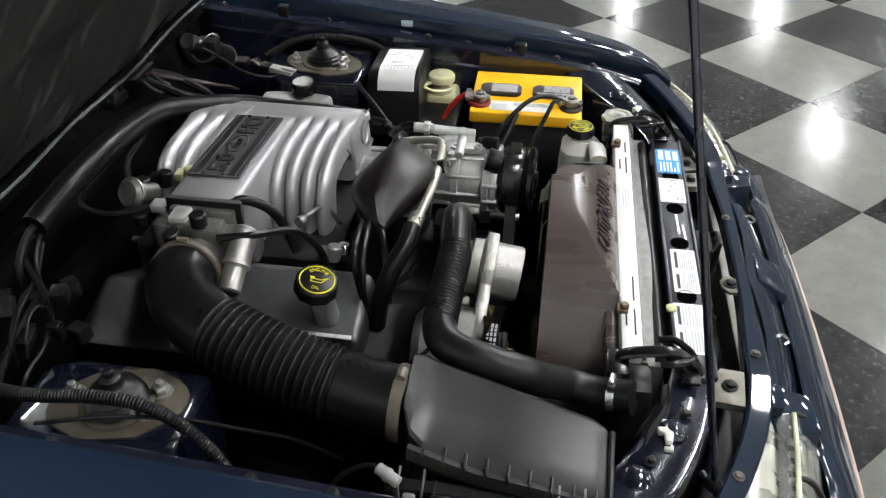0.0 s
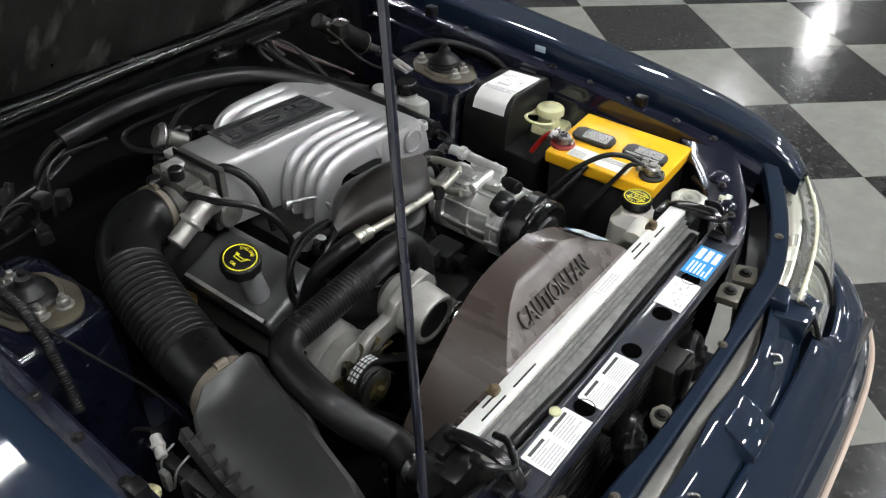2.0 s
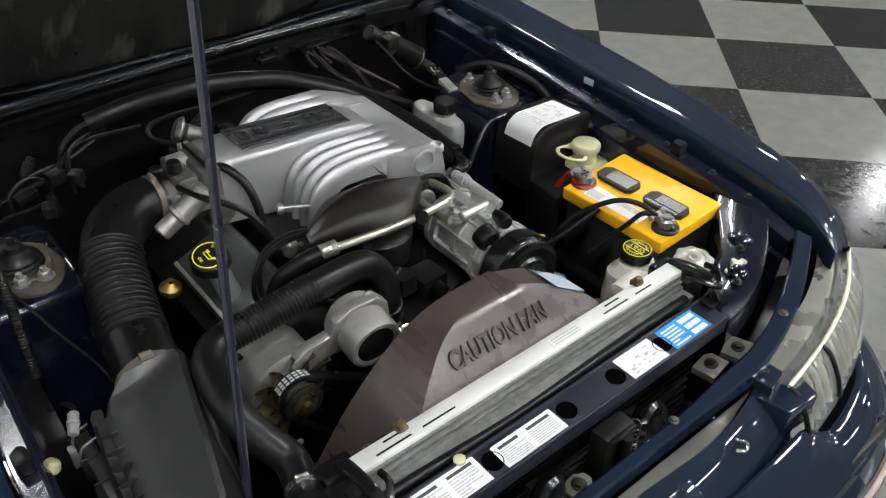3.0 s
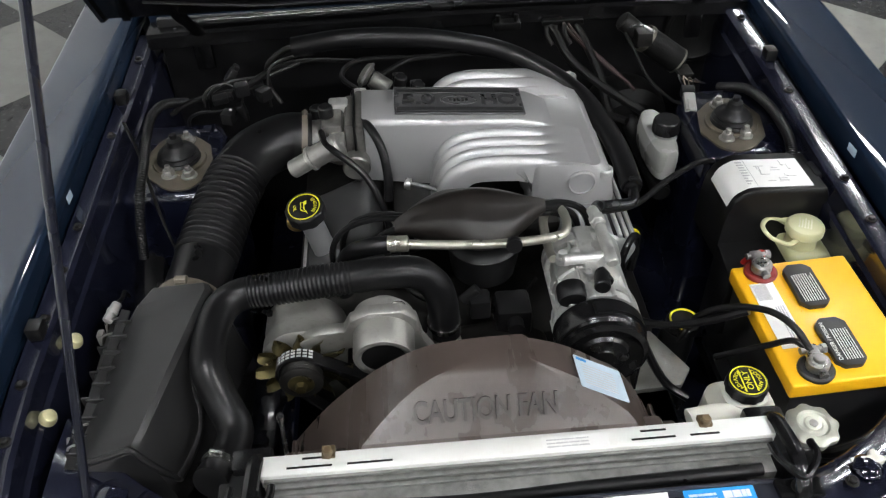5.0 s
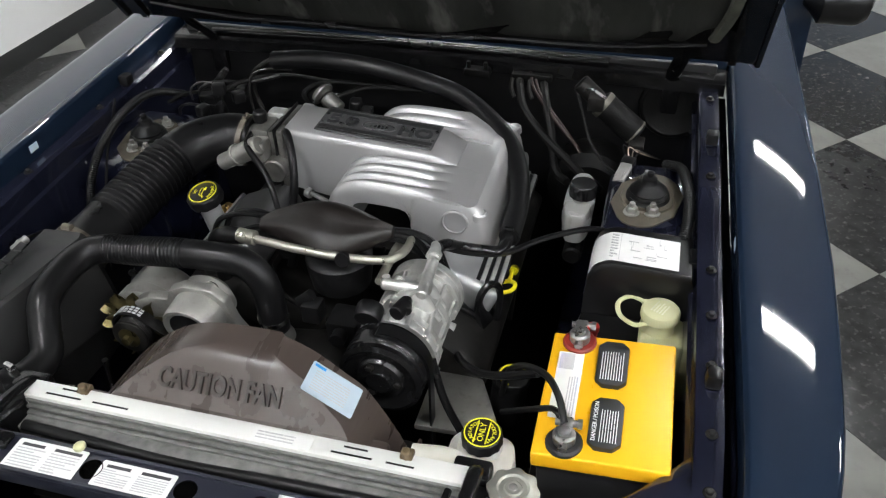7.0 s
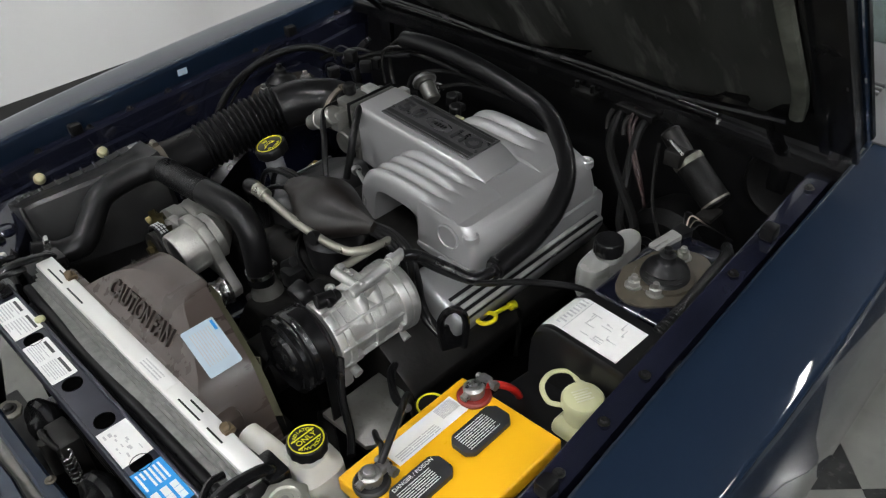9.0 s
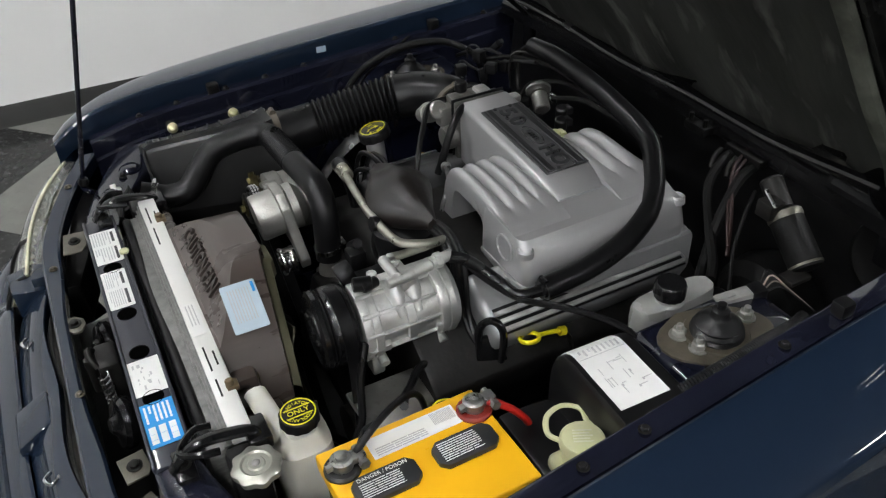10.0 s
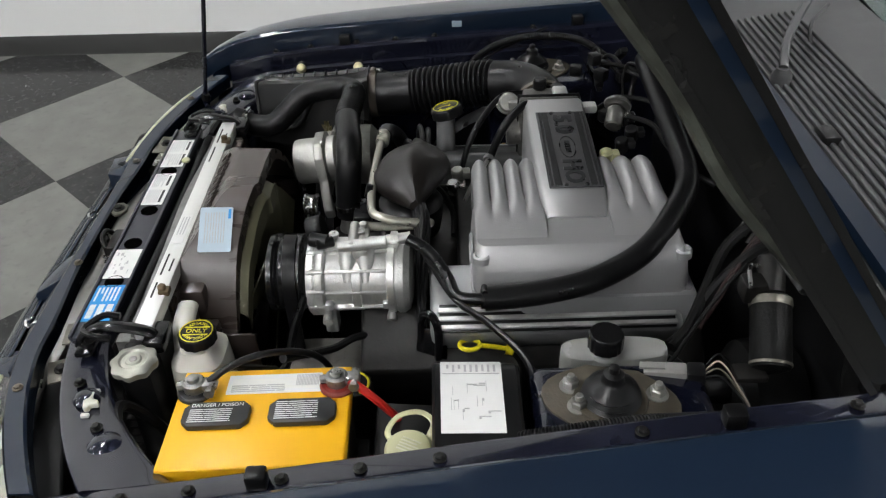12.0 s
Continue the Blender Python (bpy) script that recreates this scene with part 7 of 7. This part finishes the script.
bm = tube(B(), [(0.37, 0.945, 0.93), (0.39, 0.92, 0.945), (0.42, 0.915, 0.93)], 0.003, 6)
part("wire", bm, CHROME, wm)

# connectors and loom behind the strut tower
cn = thing("wiring_connector", (0.485, 0.80, 0.80), "pale grey multi plug connector with thin tan wires", "connector")
mcn = basis((0.475, 0.795, 0.822), (0.2, 1, 0.1), (-1, 0.2, 0))
bm = B()
box(bm, (-0.03, -0.012, -0.01), (0.03, 0.012, 0.012), 0.003, m=mcn)
box(bm, (-0.036, -0.006, 0.012), (0.0, 0.006, 0.016), 0.001, m=mcn)
part("plug", bm, PLUGGREY, cn)
bm = B()
box(bm, (0.03, -0.014, -0.012), (0.055, 0.014, 0.012), 0.003, m=mcn)
part("socket", bm, BLACK, cn)
for k, mm_ in enumerate((BLACK, TAN, TRIMTAN, BLACK)):
    bm = tube(B(), [mcn @ V((0.054, -0.009 + 0.006 * k, 0.004)), mcn @ V((0.075, -0.015 + 0.012 * k, 0.012 + 0.003 * k)), mcn @ V((0.10, -0.03 + 0.01 * k, -0.01)), mcn @ V((0.12, -0.05, -0.03))], 0.0014, 6, 5)
    part("wire", bm, mm_, cn)

lm = thing("ribbed_loom", (0.60, 0.66, 0.84), "black ribbed split loom along the wing", "wiring")
bm = ribbed([(0.590, 0.55, 0.80), (0.600, 0.575, 0.835), (0.606, 0.615, 0.852), (0.606, 0.67, 0.860), (0.600, 0.73, 0.862), (0.588, 0.80, 0.850), (0.56, 0.86, 0.82)], 0.0105, 0.0045, 0.0022, 12)
part("conduit", bm, RUBBER, lm, angle=85)
lm2 = thing("ribbed_loom", (-0.60, 0.5, 0.8), "black ribbed split loom along the wing", "wiring")
bm = ribbed([(-0.57, 0.89, 0.85), (-0.600, 0.84, 0.878), (-0.612, 0.78, 0.890), (-0.606, 0.70, 0.894), (-0.602, 0.64, 0.883), (-0.606, 0.59, 0.857), (-0.612, 0.55, 0.81), (-0.617, 0.525, 0.745)], 0.0095, 0.0045, 0.0014, 12)
part("conduit", bm, RUBBER, lm2, angle=85)

leads("heater_hoses", [
    [(0.215, 1.03, 0.905), (0.225, 0.985, 0.90), (0.245, 0.94, 0.87), (0.30, 0.90, 0.83), (0.36, 0.86, 0.80), (0.39, 0.83, 0.79)],
    [(0.27, 1.03, 0.905), (0.285, 0.97, 0.89), (0.31, 0.91, 0.84), (0.33, 0.87, 0.77), (0.36, 0.835, 0.765)]], 0.0095, TAPE, "black heater hoses at the bulkhead", "hose")
# red taken nearly to black: shade under bonnet and cowl is in the colour
leads("red_vacuum_lines", [
    [(0.24, 1.03, 0.92), (0.26, 0.98, 0.90), (0.32, 0.92, 0.86), (0.37, 0.88, 0.83)],
    [(0.25, 1.03, 0.915), (0.275, 0.97, 0.895), (0.34, 0.91, 0.85), (0.38, 0.87, 0.82)]], 0.0035, mat("shaded_faded_red_hose", (0.016, 0.006, 0.0055), 0.5, 0, 0.2, 20, 0.1), "faded red vacuum lines, darkened for shade", "hose")
leads("ground_cable", [
    [(0.36, 0.93, 0.925), (0.375, 0.90, 0.90), (0.40, 0.86, 0.855), (0.44, 0.82, 0.825), (0.46, 0.80, 0.822)]], 0.0035, TAPE, "thin black ground cable")
vt = thing("vacuum_tree", (0.23, 1.02, 0.90), "black vacuum tree with metal nipples on the bulkhead", "fitting")
bm = B()
box(bm, (0.20, 1.012, 0.905), (0.29, 1.045, 0.920), 0.003)
part("bracket", bm, TAPE, vt)
for x in (0.205, 0.225, 0.245):
    bm = tube(B(), [(x, 1.0, 0.915), (x, 0.985, 0.90), (x + 0.01, 0.97, 0.885)], 0.005, 8)
    part("nipple", bm, DARK, vt)
bm = B()
box(bm, (0.09, 1.005, 0.905), (0.15, 1.045, 0.925), 0.005)
for x in (0.10, 0.14):
    rod(bm, (x, 1.015, 0.92), (x, 1.015, 0.94), 0.005, 8)
solo("firewall_module", bm, TAPE, "black module bracket on the bulkhead", "module")
bm = B()
lathe(bm, [(0.075, 0), (0.072, 0.006), (0.065, 0.008), (0.06, 0.004), (0.01, 0.003)], (0.56, 1.045, 0.86), (0, -1, 0.1), 32)
solo("access_plate", bm, TAPE, "round black access plate on the bulkhead", "plate")

# heater control cable to the compressor, over the valve cover
leads("speed_cable", [
    [(0.19, 0.44, 0.855), (0.23, 0.465, 0.83), (0.29, 0.50, 0.812), (0.36, 0.55, 0.822), (0.44, 0.60, 0.82), (0.50, 0.61, 0.80)]], 0.0058, RUBBER, "thin black cable across the bay")
leads("ground_strap", [
    [(0.25, 0.47, 0.66), (0.23, 0.40, 0.68), (0.245, 0.33, 0.70), (0.29, 0.29, 0.715), (0.345, 0.255, 0.755), (0.40, 0.23, 0.80)],
    [(0.225, 0.24, 0.78), (0.25, 0.215, 0.72), (0.28, 0.20, 0.67), (0.31, 0.175, 0.66)]], 0.0072, RUBBER, "black corrugated cable beside the compressor")
ps = thing("power_steering_reservoir", (0.32, 0.30, 0.60), "black steering fluid bottle with yellow printed cap", "reservoir")
bm = lathe(B(), [(0.03, 0), (0.032, 0.05), (0.03, 0.09)], (0.335, 0.325, 0.58), (0.05, 0, 1), 22)
part("bottle", bm, BLACK, ps)
cp = screw_cap(V((0.345, 0.325, 0.685)), (0.05, 0, 1), 0.029, 0.018, 12, BLACK, ps)
bm = tube(B(), [V((0.345, 0.325, 0.6855)) + V((0.024 * math.cos(a), 0.024 * math.sin(a), 0)) for a in [0.4 + 4.2 * i / 24 for i in range(25)]], 0.0022, 6, smooth=False)
part("cap_ring", bm, INKYELLOW, cp)
bm = lathe(B(), [(0.018, 0), (0.020, 0.02), (0.015, 0.03)], (0.235, 0.395, 0.655), n=16)
lathe(bm, [(0.012, 0.03), (0.010, 0.045)], (0.235, 0.395, 0.655), n=12)
solo("switch", bm, BLACK, "black pressure switch by the compressor", "switch")

# ---------------------------------------------------------------- passenger's side
leads("engine_harness", [
    [(-0.60, 0.86, 0.84), (-0.56, 0.87, 0.86), (-0.50, 0.88, 0.87), (-0.42, 0.89, 0.875)],
    [(-0.45, 0.84, 0.89), (-0.40, 0.90, 0.90), (-0.33, 0.96, 0.89), (-0.22, 0.985, 0.87)]], 0.0055, TAPE, "taped black engine harness by the bulkhead", "wiring")
leads("steel_lines", [
    [(-0.659, 0.752, 0.896), (-0.621, 0.673, 0.877), (-0.591, 0.597, 0.85), (-0.562, 0.529, 0.807), (-0.529, 0.47, 0.755), (-0.509, 0.413, 0.697)]], 0.0030, TAPE, "thin black bent line along the wing", "pipe")
for k, (x, y, z) in enumerate(((-0.44, 0.835, 0.905), (-0.40, 0.845, 0.885), (-0.47, 0.80, 0.865), (-0.42, 0.90, 0.87))):
    bm = B()
    box(bm, (x - 0.014, y - 0.012, z - 0.014), (x + 0.014, y + 0.012, z + 0.012), 0.004, m=Matrix.Translation((x, y, z)) @ Matrix.Rotation(0.5 * k + 0.3, 4, "Z") @ Matrix.Translation((-x, -y, -z)))
    solo("wiring_connector", bm, BLACK, "black harness connector near the bulkhead", "connector")
PALEWIRE = mat("dull_grey_wire_insulation", (0.016, 0.0155, 0.015), 0.4, 0, 0.3, 40, 0.05)
tangle = thing("wiring_branch", (-0.52, 0.86, 0.84), "tangle of thin wires and plugs by the bulkhead corner", "wiring")
for pts, r, mm_ in (
        ([(-0.525, 0.85, 0.86), (-0.52, 0.845, 0.89), (-0.495, 0.85, 0.908), (-0.465, 0.852, 0.905), (-0.447, 0.852, 0.880), (-0.452, 0.855, 0.85)], 0.0022, PALEWIRE),
        ([(-0.565, 0.85, 0.80), (-0.562, 0.845, 0.835), (-0.535, 0.842, 0.852), (-0.50, 0.845, 0.850), (-0.46, 0.86, 0.845)], 0.0035, BLACK),
        ([(-0.52, 0.88, 0.83), (-0.515, 0.875, 0.875), (-0.47, 0.885, 0.895), (-0.40, 0.90, 0.893), (-0.33, 0.925, 0.905)], 0.0045, BLACK),
        ([(-0.40, 0.90, 0.82), (-0.398, 0.895, 0.875), (-0.385, 0.90, 0.915), (-0.345, 0.915, 0.925), (-0.30, 0.93, 0.92)], 0.0030, PALEWIRE)):
    part("wire", tube(B(), pts, r, 8, 5), mm_, tangle)
for p, ax in (((-0.545, 0.835, 0.795), (0.4, 0.3, 0.5)), ((-0.452, 0.852, 0.845), (0.2, 0.1, -1)), ((-0.495, 0.868, 0.865), (1, 0.2, 0.1)), ((-0.47, 0.90, 0.90), (0.5, 0.2, 0.6))):
    mp_ = basis(p, ax, (0, 1, 0.2))
    bm = box(B(), (-0.016, -0.010, -0.008), (0.016, 0.010, 0.008), 0.003, m=mp_)
    box(bm, (0.012, -0.007, -0.006), (0.026, 0.007, 0.006), 0.002, m=mp_)
    part("plug", bm, BLACK, tangle)
leads("front_loom", [
    [(-0.60, 0.04, 0.74), (-0.55, -0.01, 0.77), (-0.47, -0.02, 0.775), (-0.42, -0.045, 0.78), (-0.37, -0.055, 0.775)],
    [(-0.46, 0.02, 0.60), (-0.455, 0.0, 0.70), (-0.43, -0.02, 0.755), (-0.40, -0.05, 0.77)]], 0.010, RUBBER, "black corrugated loom at the radiator corner", "wiring")
leads("driver_front_loom", [
    [(0.45, 0.06, 0.62), (0.44, 0.03, 0.70), (0.45, -0.01, 0.76), (0.50, 0.0, 0.775), (0.56, 0.05, 0.76)]], 0.009, RUBBER, "black corrugated loom in front of the battery", "wiring")
bm = tube(B(), [(-0.345, 0.155, 0.72), (-0.347, 0.150, 0.66), (-0.35, 0.145, 0.55)], 0.004, 8)
lathe(bm, [(0.006, 0), (0.006, 0.012)], (-0.345, 0.155, 0.715), n=8)
solo("engine_dipstick_tube", bm, CHROME, "bright thin tube beside the alternator", "tube")
# fuel rail, injectors and small fittings round the intake
fr = thing("fuel_rail", (-0.10, 0.55, 0.74), "dark fuel rail with injectors and plugs", "fuel rail")
bm = B()
rod(bm, (-0.13, 0.47, 0.765), (-0.13, 0.90, 0.765), 0.008, 10)
rod(bm, (-0.05, 0.50, 0.765), (-0.13, 0.47, 0.765), 0.007, 10)
part("rail", bm, DARK, fr)
for k in range(4):
    y = 0.50 + 0.11 * k
    bm = rod(B(), (-0.13, y, 0.755), (-0.145, y, 0.705), 0.010, 10)
    box(bm, (-0.165, y - 0.008, 0.725), (-0.145, y + 0.008, 0.745), 0.003)
    part("injector", bm, BLACK, fr)
bm = lathe(B(), [(0.019, 0), (0.021, 0.004), (0.021, 0.014), (0.012, 0.022), (0.006, 0.03)], (-0.345, 0.625, 0.715), (0.1, -0.1, 1), 18)
solo("brass_switch", bm, BRASS, "brass temperature sender below the throttle body", "sensor")
for k, (x, y, z, mm_) in enumerate(((-0.172, 0.85, 0.895, CHROME), (-0.125, 0.86, 0.885, BLACK), (-0.06, 0.80, 0.872, CREAM), (-0.09, 0.835, 0.88, BLACK), (-0.145, 0.515, 0.79, ALUGREY), (-0.12, 0.505, 0.775, CHROME))):
    bm = B()
    rod(bm, (x, y, z - 0.016), (x + 0.006, y - 0.004, z + 0.014), 0.013, 14, bev=0.003)
    box(bm, (x - 0.012, y + 0.008, z - 0.008), (x + 0.012, y + 0.024, z + 0.008), 0.003)
    solo("vacuum_solenoid", bm, mm_, {CREAM: "cream", BLACK: "black", ALUGREY: "grey", CHROME: "bright zinc"}[mm_] + " vacuum fitting beside the intake", "fitting")
leads("vacuum_hoses", [
    [(-0.17, 0.85, 0.90), (-0.10, 0.89, 0.915), (-0.02, 0.90, 0.915), (0.05, 0.93, 0.90), (0.07, 0.97, 0.88)],
    [(-0.20, 0.80, 0.90), (-0.24, 0.86, 0.905), (-0.20, 0.93, 0.90), (-0.05, 0.945, 0.89)],
    [(-0.10, 0.45, 0.80), (-0.06, 0.48, 0.80), (0.0, 0.50, 0.79), (0.06, 0.50, 0.78)],
    [(-0.16, 0.45, 0.74), (-0.12, 0.40, 0.72), (-0.05, 0.38, 0.70)],
    [(0.0, 0.33, 0.74), (0.05, 0.35, 0.73), (0.09, 0.40, 0.74)]], 0.0055, TAPE, "thin black vacuum hoses round the intake", "hose")
bm = B()
box(bm, (-0.035, 0.305, 0.745), (0.0, 0.34, 0.785), 0.005)
rod(bm, (-0.045, 0.325, 0.775), (-0.02, 0.33, 0.795), 0.010, 12)
solo("coolant_sensor", bm, BLACK, "dark grey plug connector in front of the distributor", "sensor")
bm = B()
box(bm, (0.01, 0.30, 0.70), (0.07, 0.36, 0.76), 0.008)
rod(bm, (0.04, 0.28, 0.74), (0.04, 0.33, 0.74), 0.014, 14)
solo("ignition_module", bm, BLACK, "black module by the compressor", "module")

# ---------------------------------------------------------------- wheels, unseen but under the car
for s in (-1, 1):
    for y in (0.70, 3.2):
        t = part("wheel", lathe(B(), [(0.19, -0.09), (0.30, -0.09), (0.315, -0.06), (0.315, 0.06), (0.30, 0.09), (0.19, 0.09)], (s * 0.70, y, 0.315 + GROUND - 0.018 * s), (1, 0, 0), 36, caps=False), RUBBER, car, "black tyre")
        part("rim", lathe(B(), [(0.192, -0.08), (0.17, -0.02), (0.06, 0.03), (0.02, 0.04)], (s * 0.70, y, 0.315 + GROUND - 0.018 * s), (s, 0, 0), 30), ALUGREY, t)

# ---------------------------------------------------------------- floor tiles
SIDE = 0.6183
tl = bpy.data.meshes.new("tile")
bm = B()
h = SIDE / 2 - 0.0006
rings(bm, [[V((x, y, -0.003)) for x, y in ((-h, -h), (h, -h), (h, h), (-h, h))], [V((x, y, -0.0002)) for x, y in ((-h, -h), (h, -h), (h, h), (-h, h))], [V((x * 0.999, y * 0.999, 0.0)) for x, y in ((-h, -h), (h, -h), (h, h), (-h, h))]])
bmesh.ops.recalc_face_normals(bm, faces=bm.faces)
bm.to_mesh(tl)
bm.free()
tl.materials.append(TILE_L)
td = tl.copy()
td.materials.clear()
td.materials.append(TILE_D)
LAY = radians(225.15)
U, W = V((math.cos(LAY), math.sin(LAY), 0)) * SIDE, V((-math.sin(LAY), math.cos(LAY), 0)) * SIDE
A0 = V((2.6119, -0.5331, GROUND))
rest = {True: B(), False: B()}
for i in range(-40, 41):
    for j in range(-40, 41):
        c = A0 + U * (i + 0.5) + W * (j + 0.5)
        if not (WEST - 0.3 < c.x < EAST and SOUTH < c.y < NORTH):
            continue
        light = (i + j) % 2 == 0
        if -3.4 < c.x < 5.2 and -3.4 < c.y < 6.2 and not (abs(c.x) < 0.6 and 0 < c.y < 6):
            ob = new("tile", tl if light else td)
            ob.parent = fl
            ob.matrix_basis = Matrix.Translation(c) @ Matrix.Rotation(LAY, 4, "Z")
        else:
            m = Matrix.Translation(c) @ Matrix.Rotation(LAY, 4, "Z")
            b = rest[light]
            vs = [b.verts.new(m @ V((x, y, 0))) for x, y in ((-h, -h), (h, -h), (h, h), (-h, h))]
            b.faces.new(vs)
for light, b in rest.items():
    part("far_tiles", b, TILE_L if light else TILE_D, fl, kind="stuff")
